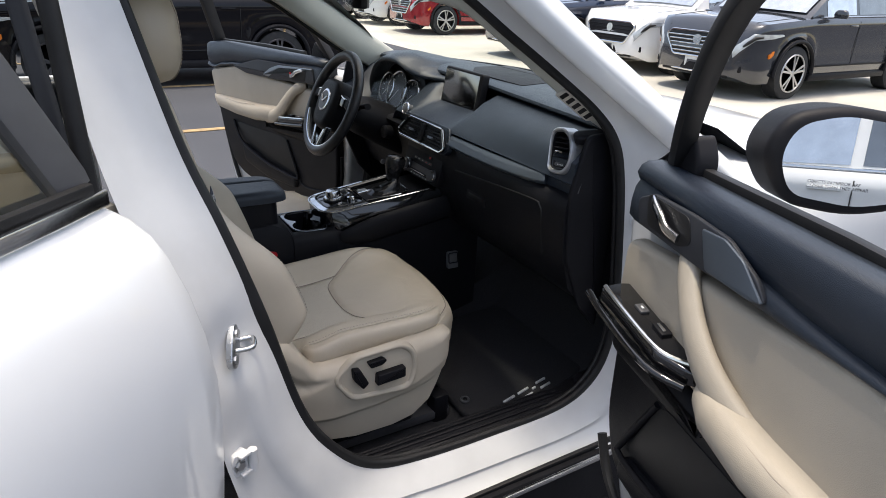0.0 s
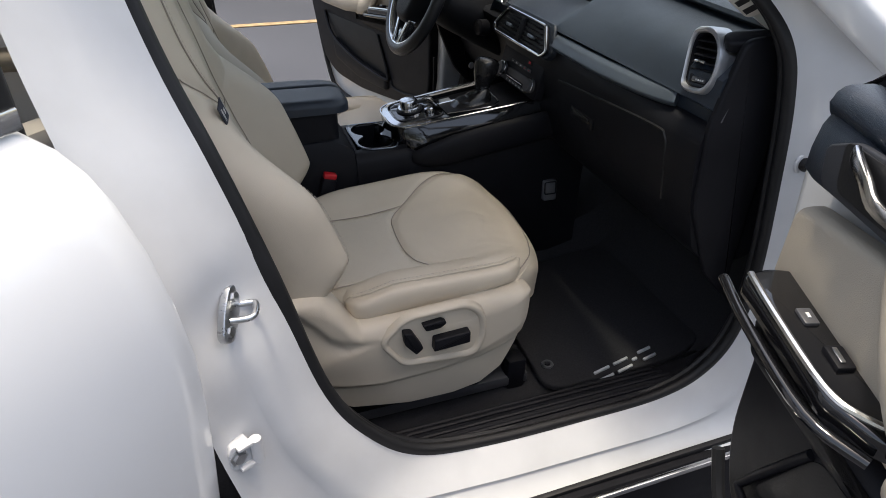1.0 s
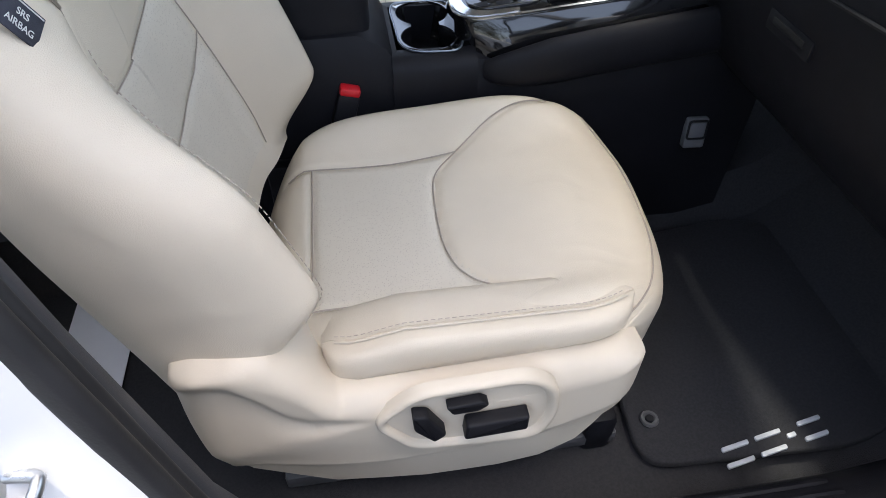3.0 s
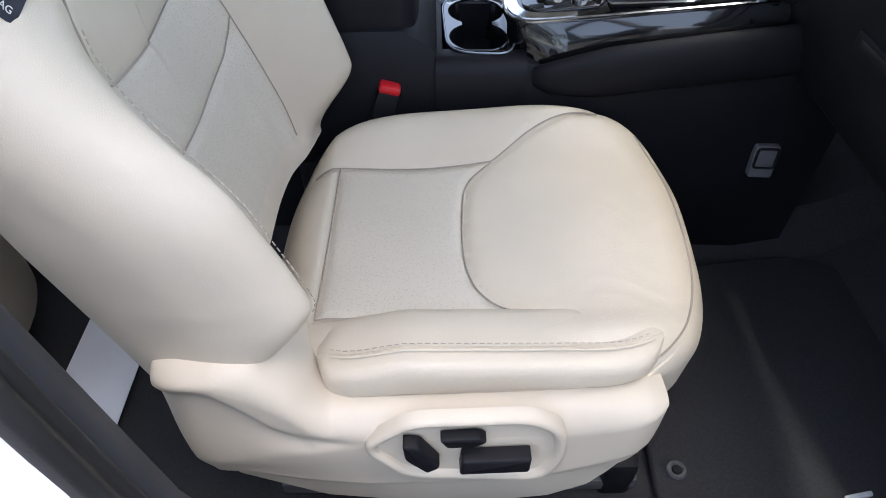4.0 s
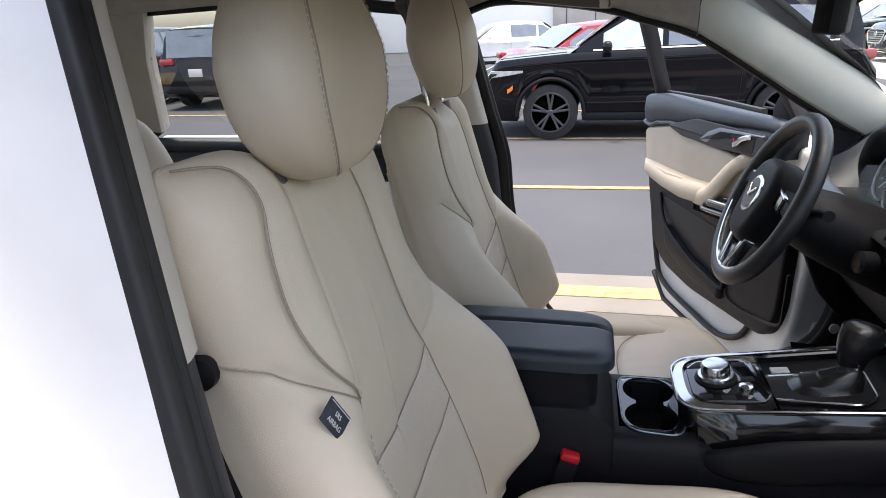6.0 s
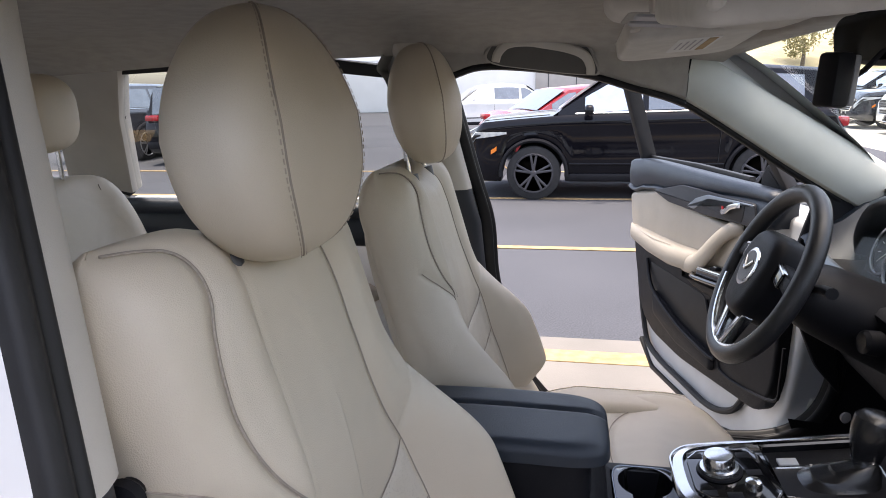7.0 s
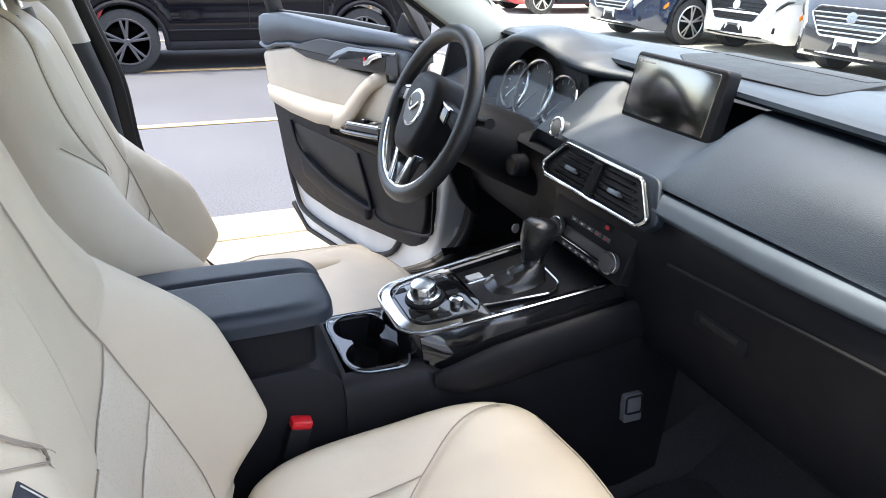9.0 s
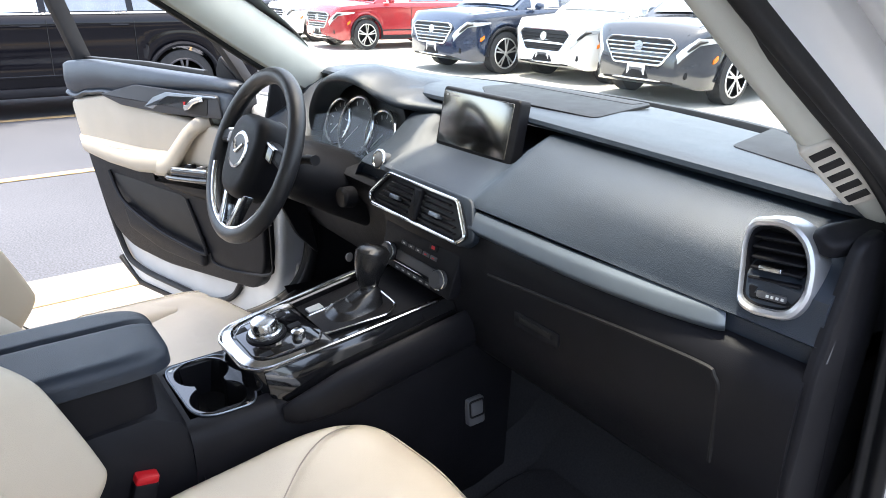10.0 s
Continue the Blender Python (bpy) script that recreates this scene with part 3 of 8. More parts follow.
# rear of the shell: quarter panels, tailgate, rear side glass
for sgn in (-1, 1):
    lower = [[(x, sgn * y, z) for x, y, z in r] for r in (
        [(-1.0, 0.90, 0.45), (-1.0, 0.93, 0.8), (-1.0, 0.88, 1.18), (-1.0, 0.84, 1.24)], [(-1.6, 0.90, 0.45), (-1.6, 0.92, 0.8), (-1.6, 0.86, 1.2), (-1.6, 0.82, 1.26)],
        [(-2.0, 0.80, 0.45), (-2.0, 0.82, 0.8), (-2.0, 0.76, 1.2), (-2.0, 0.73, 1.26)])]
    part("quarter_panel", loft(lower, closed=False, caps=False), WHITE, car)
    lin = [[(-1.0, sgn * 0.80, 0.47), (-1.0, sgn * 0.80, 1.0), (-1.0, sgn * 0.79, 1.25)], [(-2.0, sgn * 0.70, 0.47), (-2.0, sgn * 0.70, 1.0), (-2.0, sgn * 0.70, 1.26)]]
    part("quarter_trim", loft(lin, closed=False, caps=False), TRIM_B, car)
    g = [[(-1.0, sgn * 0.83, 1.25), (-1.0, sgn * 0.70, 1.56)], [(-1.6, sgn * 0.80, 1.27), (-1.55, sgn * 0.69, 1.53)]]
    gq = part("quarter_glass", loft(g, closed=False, caps=False), PRIVACY, car)
    gq.visible_shadow = False
    part("rear_pillar", sweep([(-0.98, sgn * 0.83, 1.22), (-0.93, sgn * 0.75, 1.45), (-0.86, sgn * 0.68, 1.60)], round_poly([(-0.05, -0.03), (0.05, -0.03), (0.05, 0.03), (-0.05, 0.03)] if sgn < 0 else [(-0.05, -0.03), (0.17, -0.03), (0.17, 0.03), (-0.05, 0.03)], 0.015, 2), (0, sgn, 0.3)), TRIM_B, car)
    part("tail_pillar", sweep([(-1.62, sgn * 0.80, 1.24), (-1.6, sgn * 0.73, 1.45), (-1.5, sgn * 0.68, 1.6)], round_poly([(-0.10, -0.03), (0.10, -0.03), (0.10, 0.03), (-0.10, 0.03)], 0.015, 2), (0, sgn, 0.3)), TRIM_B, car)
tg = [[(-2.0, -0.78, 0.45), (-2.05, 0, 0.45), (-2.0, 0.78, 0.45)], [(-2.02, -0.76, 1.05), (-2.08, 0, 1.05), (-2.02, 0.76, 1.05)]]
part("tailgate", loft(tg, closed=False, caps=False), WHITE, car)
tgl = [[(-2.02, -0.74, 1.05), (-2.08, 0, 1.05), (-2.02, 0.74, 1.05)], [(-1.85, -0.64, 1.53), (-1.9, 0, 1.54), (-1.85, 0.64, 1.53)]]
tgg = part("rear_glass", loft(tgl, closed=False, caps=False), PRIVACY, car)
tgg.visible_shadow = False

# ---- seats ----
def front_seat(m, label, mirror):
    """A power seat built round x ahead, y to the car's middle, z up from the car's ground."""
    if mirror:
        m = m @ Matrix.Diagonal((1, -1, 1, 1))
    seat = thing("front_seat", m, label, "car seat", "front seats")
    # cushion
    CX, HX, HY = 0.533, 0.281, 0.240
    panel = [(0.548, 0.128), (0.512, 0.088), (0.503, 0.03), (0.502, -0.05), (0.512, -0.100), (0.532, -0.132), (0.556, -0.150)]
    seams = [panel,
             [(0.548, 0.128), (0.60, 0.168), (0.65, 0.190), (0.70, 0.200)],
             [(0.295, 0.122), (0.332, 0.124), (0.45, 0.122), (0.548, 0.128)], [(0.328, -0.150), (0.45, -0.152), (0.556, -0.150), (0.62, -0.158)],
             [(0.332, 0.124), (0.330, 0.0), (0.328, -0.15)]]

    def top(x, y):
        X = x + CX
        z = 0.748 + (0.040 if y > 0 else 0.024) * bump_g(max(0.0, 0.215 - abs(y)), 0.055) - 0.010 * bump_g(y, 0.12) * bump_g(X - 0.42, 0.14) + 0.015 * bump_g(X - 0.66, 0.13)
        z -= 0.03 * max(0.0, (0.32 - X)) / 0.07
        z -= 0.010 * bump_g(y + 0.235, 0.05) * max(0.0, min(1.0, (0.44 - X) / 0.1))
        d = min(seg_dist(X, y, s) for s in seams)
        return z - 0.005 * bump_g(d, 0.006) - 0.0015 * bump_g(d, 0.02)
    def skew(x, y, z):
        return x + 0.085 * y * max(0.0, x / HX) ** 1.5, y, z
    cush = pillow(140, 130, HX, HY, 3.2, top, 0.062, 0.22, 0.06, 0.004, Matrix.Translation((CX, 0, 0)), skew)
    cush.faces.ensure_lookup_table()
    for fc in cush.faces:
        c = fc.calc_center_median()
        fc.material_index = 1 if (0.332 < c.x < 0.503 + 0.045 * (abs(c.y) / 0.14) ** 3 and -0.15 < c.y < 0.123 and c.z > 0.6) else 0
    part("cushion", cush, (LEATHER, LEATHER_D), seat, "cream leather seat cushion with a perforated middle")

    def on_cushion(line, lift=0.0):
        pts = smooth_path([(x, y, 0) for x, y in line], 6)
        res = []
        for p in pts:
            x = p.x - CX
            mm = min(1.0, (abs(x / HX) ** 3.2 + abs(p.y / HY) ** 3.2) ** (1 / 3.2))
            k = max(0.0, 1 - (1 - mm) / 0.22)
            z = top(x, p.y) - 0.062 * (1 - math.sqrt(max(0.0, 1 - k * k)))
            w = skew(x, p.y, z)
            res.append((w[0] + CX, w[1], z + lift + 0.0030))
        return res
    for s in seams:
        part("seam", tube(on_cushion(s), 0.0011, 5), THREAD, seat)
    # welt round the front rim, meeting the outer roll's corner
    rim_line = [(0.690, -0.224), (0.728, -0.200), (0.760, -0.160), (0.782, -0.100), (0.789, -0.03), (0.787, 0.05), (0.775, 0.12), (0.752, 0.175)]
    part("seam", tube(on_cushion(rim_line, -0.0022), 0.0014, 6), THREAD, seat)
    part("welt", tube(on_cushion([(a + 0.004, b * 1.012) for a, b in rim_line], -0.006), 0.0024, 6), LEATHER, seat)
    # outer roll of the cushion, overhanging the side shield, with a welt along its top
    def roll_at(f):
        x = 0.338 + 0.372 * f
        zt = 0.757 + 0.024 * min(1.0, f / 0.25) - 0.004 * f
        zb = 0.716 + 0.024 * f
        yo = 0.217 + 0.012 * min(1.0, f / 0.1) - 0.022 * max(0.0, (f - 0.8) / 0.2) ** 2
        return x, zt, zb, yo
    rr = []
    for i in range(41):
        f = i / 40
        x, zt, zb, yo = roll_at(f)
        k = min(1.0, min(f / 0.05 + 0.02, (1 - f) / 0.10 + 0.02))
        k = math.sqrt(1 - (1 - k) ** 2)
        zm, hh = (zt + zb) / 2, (zt - zb) / 2 * (0.55 + 0.45 * k)
        rr.append([(x, -0.146, zm + hh - 0.026), (x, -0.152, zm + hh - 0.014), (x, -0.166, zm + hh - 0.006), (x, -0.188, zm + hh - 0.001), (x, -yo + 0.016, zm + hh + 0.001)] +
                  [(x, -(yo - 0.016 + 0.029 * k * max(0.0, math.cos(q)) ** 0.42), zm + hh * math.copysign(abs(math.sin(q)) ** 0.8, math.sin(q))) for q in (math.pi * (0.5 - j / 14) for j in range(15))] +
                  [(x, -0.15, zm - hh)])
    roll = part("cushion_roll", loft(rr), LEATHER, seat, "cream leather outer roll of the cushion")
    wl = [roll_at(i / 24) for i in range(1, 24)]
    part("welt", tube([(x, -yo - 0.002 + 0.012, zt + 0.0035) for x, zt, zb, yo in wl], 0.0015, 6), LEATHER, roll)
    part("stitching", dashes([(x, -yo + 0.017, zt + 0.0050) for x, zt, zb, yo in wl], 0.005, 0.003, 0.0005), STITCH, roll)
    part("roll_gap", tube([(x, -yo + 0.004, zb - 0.001) for x, zt, zb, yo in wl], 0.0030, 6), THREAD, roll)
    # backrest
    tilt = radians(15.5)
    back_m = axes((0.275, 0, 0.79), (-math.sin(tilt), 0, math.cos(tilt)), (math.cos(tilt), 0, math.sin(tilt)))
    def ramp(v, lo, hi):
        v = max(0.0, min(1.0, (v - lo) / (hi - lo)))
        return v * v * (3 - 2 * v)

    def half_profile(s):
        """Half a cross-section of the backrest at height s: from the middle of its face round to the back."""
        u = ramp(s, 0.165, 0.40)
        zk = 0.092 - 0.010 * ramp(s, 0.06, 0.21) - 0.030 * ramp(s, 0.15, 0.36) - 0.085 * (1 - ramp(s, -0.045, 0.05))
        low = [(0.0, -0.033), (0.06, -0.032), (0.115, -0.024), (0.152, -0.006), (0.19, 0.70 * zk), (0.217, zk), (0.246, zk - 0.034), (0.252, zk * 0.3 - 0.05), (0.222, -0.115), (0.10, -0.13), (0.0, -0.13)]
        upp = [(0.0, -0.009), (0.05, -0.010), (0.088, -0.008), (0.122, 0.003), (0.155, -0.002), (0.191, -0.012), (0.219, -0.034), (0.231, -0.072), (0.207, -0.115), (0.10, -0.13), (0.0, -0.13)]
        wide = 1.0 - 0.16 * (1 - math.sqrt(max(0.0, 1 - max(0.0, (s - 0.50) / 0.142) ** 2.4)))
        th = math.sqrt(max(0.0004, 1 - max(0.0, (s - 0.555) / 0.0872) ** 2))
        res = []
        for (ay, az), (by, bz) in zip(low, upp):
            y, z = ay + (by - ay) * u, az + (bz - az) * u
            if s > 0.36:
                y *= wide
            res.append((y, -0.062 + (z + 0.062) * th))
        return [(p.x, p.y) for p in smooth_path([(y, z, 0) for y, z in res], 8)]

    def inner_s(s, y):
        """The bolster beside the console reaches higher than the one at the door."""
        return s - 0.036 * ramp(s, 0.05, 0.20) * (1 - ramp(s, 0.44, 0.56)) if y < 0 and not mirror else s

    ins_line = [(-0.01, 0.158), (0.08, 0.157), (0.16, 0.154), (0.216, 0.150), (0.275, 0.138), (0.337, 0.114), (0.395, 0.100), (0.455, 0.096), (0.511, 0.096), (0.56, 0.090), (0.60, 0.078)]
    join = (0.334, 0.098)
    edge = [join, (0.350, 0.112), (0.384, 0.140), (0.428, 0.162), (0.472, 0.172), (0.512, 0.170), (0.550, 0.162), (0.580, 0.150), (0.606, 0.146), (0.622, 0.152), (0.630, 0.172), (0.635, 0.195)]
    cross = [join, (0.350, 0.125), (0.379, 0.158), (0.412, 0.193), (0.434, 0.210)]
    cross_in = [(0.292, 0.134), (0.325, 0.162), (0.352, 0.194), (0.372, 0.224)]
    crest = [join, (0.312, 0.125), (0.275, 0.158), (0.225, 0.188), (0.17, 0.203), (0.10, 0.208), (0.03, 0.206)]
    bseams = []
    for sg in (-1, 1):
        if mirror:
            lines = (ins_line, cross_in) if sg > 0 else (ins_line, edge, cross)
        else:
            lines = (ins_line, edge, cross, crest) if sg > 0 else (ins_line, cross_in)
        bseams += [[(a, sg * b) for a, b in q] for q in lines]
    for d, w in ((0.0, 0.136), (0.101, 0.153)):
        half_v = [(0.280 - d, w), (0.262 - d, w * 0.93), (0.247 - d, w * 0.78), (0.239 - d, w * 0.52), (0.234 - d, w * 0.22)]
        bseams.append(half_v + [(0.233 - d, 0.0)] + [(a, -b) for a, b in half_v[::-1]])
    smoothed = [[(p.x, p.y) for p in smooth_path([(a, b, 0) for a, b in q], 3)] for q in bseams]

    def lower_mid(s, y):
        return s - 0.034 * bump_g(y, 0.075) * ramp(s, 0.50, 0.64)
    rings = []
    NS = 150
    for i in range(NS + 1):
        s = -0.045 + 0.686 * (i / NS)
        prof = half_profile(s)
        full = [(-y, z) for y, z in half_profile(inner_s(s, -1))[:0:-1]] + prof[:-1]
        row = []
        for y, z in full:
            if z > -0.06 and abs(y) < 0.236:
                d = min(seg_dist(s, y, q) for q in smoothed)
                z -= 0.0045 * bump_g(d, 0.006) + 0.003 * bump_g(d, 0.026)
            row.append(back_m @ Vector((lower_mid(s, y), y, z)))
        rings.append(row)
    shell_bm = loft(rings)
    to_back = back_m.inverted()

    def insert_half(s):
        for (a, p), (b, q) in zip(ins_line, ins_line[1:]):
            if a <= s <= b:
                return p + (q - p) * (s - a) / (b - a)
        return 0.0
    for fc in shell_bm.faces:
        c = to_back @ fc.calc_center_median()
        fc.material_index = 1 if c.z > -0.06 and c.x < 0.234 + 2.4 * c.y * c.y and abs(c.y) < insert_half(c.x) else 0
    part("backrest", shell_bm, (LEATHER, LEATHER_D), seat, "cream leather backrest with side bolsters and a perforated middle", angle=60)

    def face_z(s, y):
        prof = half_profile(inner_s(s, y))
        y = abs(y)
        for (ay, az), (by, bz) in zip(prof, prof[1:]):
            if ay <= y <= by:
                return az + (bz - az) * (y - ay) / max(1e-9, by - ay)
        return -0.05

    def on_back(line, lift=0.0, n=6):
        return [back_m @ Vector((lower_mid(p.x, p.y), p.y, face_z(p.x, p.y) - 0.0058 + lift)) for p in smooth_path([(a, b, 0) for a, b in line], n)]
    for q in bseams:
        if q[0][0] == cross_in[0][0] and abs(q[-1][1]) == cross_in[-1][1]:
            continue
        if q[0] == (ins_line[0][0], ins_line[0][1] if not mirror else -ins_line[0][1]):
            q = q[:6]
        part("seam", tube(on_back(q, 0.0010 if q[-1][0] > 0.61 else 0.0004), 0.0014 if q[-1][0] > 0.61 else 0.0009, 5), THREAD, seat)
    wrap = on_back([cross[-1]], 0.0)[:1] + [back_m @ Vector(p) for p in ((0.440, 0.2175, -0.0300), (0.448, 0.2245, -0.040), (0.456, 0.2305, -0.053), (0.463, 0.2330, -0.070))]
    part("seam", tube(wrap, 0.0010, 5), THREAD, seat)
    # stitched edge along the crest of each lower bolster, beside its seam
    for sg in (-1,) if mirror else (1,):
        if not mirror:
            part("stitching", dashes(on_back([(a - 0.004, sg * (b + 0.008)) for a, b in crest[1:]], 0.0066), 0.005, 0.003, 0.0006), STITCH, seat)
        part("stitching", dashes(on_back([(a, sg * (b + 0.006)) for a, b in edge[1:]], 0.0062), 0.005, 0.003, 0.0004), STITCH, seat)
    # back shell
    shell = pillow(16, 16, 0.295, 0.21, 4.2, lambda x, y: 0.02, 0.03, 0.3, 0.0, 0.0, back_m @ Matrix.Translation((0.295, 0, -0.122)) @ pose(0, 0, 0, 180, 0, 0), None)
    part("back_panel", shell, SHIELD, seat)
    # headrest on two posts
    up = 0.043 if mirror else 0.0
    hm = axes((0.108 - 0.15 * up, 0, 1.472 + up), (0, 1, 0), (-math.sin(radians(8)), 0, math.cos(radians(8))))
    def head_w(z):
        return 1 - 0.37 * max(0.0, z + 0.1) ** 1.5 - 0.22 * max(0.0, -z - 0.35) ** 1.2
    bm = bmesh.new()
    bmesh.ops.create_uvsphere(bm, u_segments=56, v_segments=36, radius=1.0)
    for v in bm.verts:
        p = v.co.copy()
        s = [math.copysign(abs(c) ** 0.72, c) for c in p]
        wide = 0.142 * head_w(s[2])
        dep = 0.066 * (1 - 0.22 * max(0.0, s[2]) - 0.10 * max(0.0, -s[2]))
        v.co = Vector((s[0] * wide, s[1] * dep, s[2] * (0.112 if s[2] > 0 else 0.130)))
    bmesh.ops.transform(bm, matrix=hm, verts=bm.verts)
    hr = part("headrest", bm, LEATHER, seat, "cream leather headrest")
    for sy in (-1, 1):
        ring = []
        for k in range(25):
            q = -math.pi * 0.5 + math.pi * k / 24
            c, s = math.cos(q), math.sin(q)
            sx, sz = 0.62, 0.0
            z = math.copysign(abs(s) ** 0.72, s)
            y = -math.copysign(abs(c * 0.78) ** 0.72, c)
            x = sy * (0.62 * c) ** 0.72 if c > 1e-6 else 0.0
            wide = 0.142 * head_w(z)
            dep = 0.066 * (1 - 0.22 * max(0.0, z) - 0.10 * max(0.0, -z))
            ring.append(hm @ Vector((x * wide * 1.003, y * dep * 1.006, z * (0.1125 if z > 0 else 0.1305))))
        part("seam", tube(ring, 0.0011, 5), THREAD, hr)
        for dx in (-0.006, 0.006):
            part("stitching", dashes([p + Vector((0, dx, 0)) + (p - hm.translation).normalized() * 0.0006 for p in ring[2:-2]], 0.005, 0.003, 0.0006), STITCH, hr)
        part("post", tube([(0.085, sy * 0.07, 1.30), (0.07, sy * 0.07, 1.40 + up)], 0.006, 10), CHROME, seat, "chrome headrest post")
        part("post_guide", tube([(0.088, sy * 0.07, 1.345), (0.083, sy * 0.07, 1.368)], 0.013, 12), DARKGREY, seat)
    # side shield with the power switches
    sh_m = axes((0, -0.24, 0), (1, 0, 0), (0, -1, 0))
    topc = [(0.185, 0.785), (0.192, 0.808), (0.215, 0.828), (0.25, 0.832), (0.29, 0.808), (0.318, 0.775), (0.335, 0.745), (0.352, 0.728), (0.45, 0.728), (0.60, 0.736), (0.69, 0.740), (0.71, 0.734)]
    botc = [(0.185, 0.72), (0.20, 0.655), (0.235, 0.59), (0.28, 0.556), (0.33, 0.520), (0.45, 0.494), (0.55, 0.492), (0.61, 0.504), (0.655, 0.54), (0.69, 0.62), (0.71, 0.70)]

    def curve_at(c, x):
        for (a, p), (b, q) in zip(c, c[1:]):
            if a <= x <= b:
                t = (x - a) / (b - a)
                return p + (q - p) * t
        return c[-1][1]
    arc = [(0.18, 0.785), (0.200, 0.795), (0.225, 0.802), (0.245, 0.796), (0.270, 0.768), (0.295, 0.732), (0.320, 0.714), (0.353, 0.706), (0.40, 0.700)]
    fold = [(0.18, 0.628), (0.25, 0.617), (0.32, 0.592), (0.39, 0.580), (0.50, 0.584), (0.60, 0.598), (0.65, 0.612), (0.72, 0.655)]

    ridge = [(0.18, 0.655), (0.235, 0.657), (0.30, 0.668), (0.39, 0.684), (0.42, 0.640), (0.50, 0.616), (0.60, 0.618), (0.72, 0.68)]

    def soft(v):
        v = max(0.0, min(1.0, v))
        return v * v * (3 - 2 * v)
    grid = []
    for i in range(111):
        f = i / 110
        x = 0.185 + 0.525 * (f - 0.055 * math.sin(2 * math.pi * f))
        zt, zb = curve_at(topc, x), curve_at(botc, x)
        edge_f = min(1.0, min(x - 0.182, 0.714 - x) / 0.045)
        out_y = 0.034 * math.sqrt(max(0.0, 1 - (1 - edge_f) ** 2))
        row = [(x, -0.145, zt - 0.03), (x, -0.20, zt - 0.004)]
        for k in range(61):
            v = k / 60
            z = zt + (zb - zt) * v
            cz = curve_at(fold, x)
            y = out_y * math.sqrt(max(0.0, 1 - max(0.0, 1 - v / 0.16) ** 2))
            y -= 0.009 * soft((cz - z) / 0.012) + 0.08 * max(0.0, cz - z)
            az, c1 = curve_at(arc, x), curve_at(ridge, x)
            y -= 0.009 * soft((az - z) / 0.028) * soft((0.402 - x) / 0.06) * soft((z - c1) / max(0.02, az - c1 - 0.02)) ** 0.8
            y -= 0.006 * soft((c1 - z) / max(0.02, c1 - cz))
            y -= 0.032 * soft((0.300 - x) / 0.06) * soft((z - 0.800) / 0.028)
            row.append((x, -0.24 - y, z))
        row.append((x, -0.19, zb + 0.004))
        grid.append(row)
    shield = part("side_shield", loft(grid, closed=False, caps=False), SHIELD, seat, "sand plastic seat side shield", angle=60)
    bez = round_poly([(0.384, 0.690), (0.436, 0.742), (0.566, 0.748), (0.600, 0.718), (0.606, 0.66), (0.588, 0.610), (0.43, 0.622)], 0.022, 5)

    def scaled(k, z):
        return [sh_m @ Vector((0.497 + (x - 0.497) * (1 - k), 0.683 + (y - 0.683) * (1 - k * 1.7), z)) for x, y in bez]
    part("switch_bezel", loft([scaled(-0.035, 0.026), scaled(-0.02, 0.034), scaled(0.0, 0.0395), scaled(0.03, 0.0415), scaled(0.07, 0.0405), scaled(0.10, 0.037), scaled(0.115, 0.0335)]), SHIELD, shield, angle=60)
    part("switch", plate(round_poly([(0.490, 0.655), (0.566, 0.660), (0.566, 0.688), (0.492, 0.684)], 0.004), 0.036, 0.054, sh_m, 0.004), PLASTIC, shield, "black seat slide switch")
    part("switch", plate(round_poly([(0.430, 0.715), (0.448, 0.712), (0.470, 0.668), (0.455, 0.655), (0.432, 0.685)], 0.005), 0.036, 0.052, sh_m, 0.004), PLASTIC, shield, "black backrest switch")
    part("switch", plate(round_poly([(0.468, 0.722), (0.508, 0.726), (0.518, 0.718), (0.506, 0.708), (0.476, 0.706)], 0.004), 0.036, 0.049, sh_m, 0.003), PLASTIC, shield, "black lumbar switch")
    # base: pedestal and rails
    part("seat_base", box(0.42, 0.40, 0.13, Matrix.Translation((0.47, 0, 0.60)), 0.03), PLASTIC, seat)
    for sy in (-0.19, 0.19):
        part("seat_rail", box(0.50, 0.045, 0.03, Matrix.Translation((0.50, sy, 0.44)), 0.006), DARKGREY, seat)
        part("rail_foot", box(0.05, 0.05, 0.09, Matrix.Translation((0.72, sy, 0.455)), 0.012), PLASTIC, seat)
        part("rail_leg", box(0.30, 0.04, 0.12, Matrix.Translation((0.48, sy, 0.505)), 0.008), PLASTIC, seat)
    # inner side plastic and belt buckle
    part("inner_shield", box(0.40, 0.03, 0.14, Matrix.Translation((0.45, 0.225, 0.62)), 0.012), PLASTIC, seat)
    bk_m = axes((0.378, 0.250, 0.720), (0.28, -0.04, 1), (0.05, -1, 0))
    stalk = part("buckle", box(0.16, 0.036, 0.024, bk_m, 0.007), PLASTIC, seat, "black belt buckle")
    part("release_button", box(0.016, 0.033, 0.021, bk_m @ Matrix.Translation((0.083, 0, 0)), 0.005), RED, stalk, "red release button")
    # knob on the seat's outer side
    kk = back_m @ Vector((0.464, 0.224, -0.075))
    part("side_knob", tube([kk + Vector((0, 0.01, 0)), kk + Vector((0.002, -0.010, 0)), kk + Vector((0.003, -0.018, 0)), kk + Vector((0.004, -0.026, 0)), kk + Vector((0.004, -0.030, 0))], [0.011, 0.011, 0.017, 0.016, 0.008], 16), PLASTIC, seat, "black round knob")
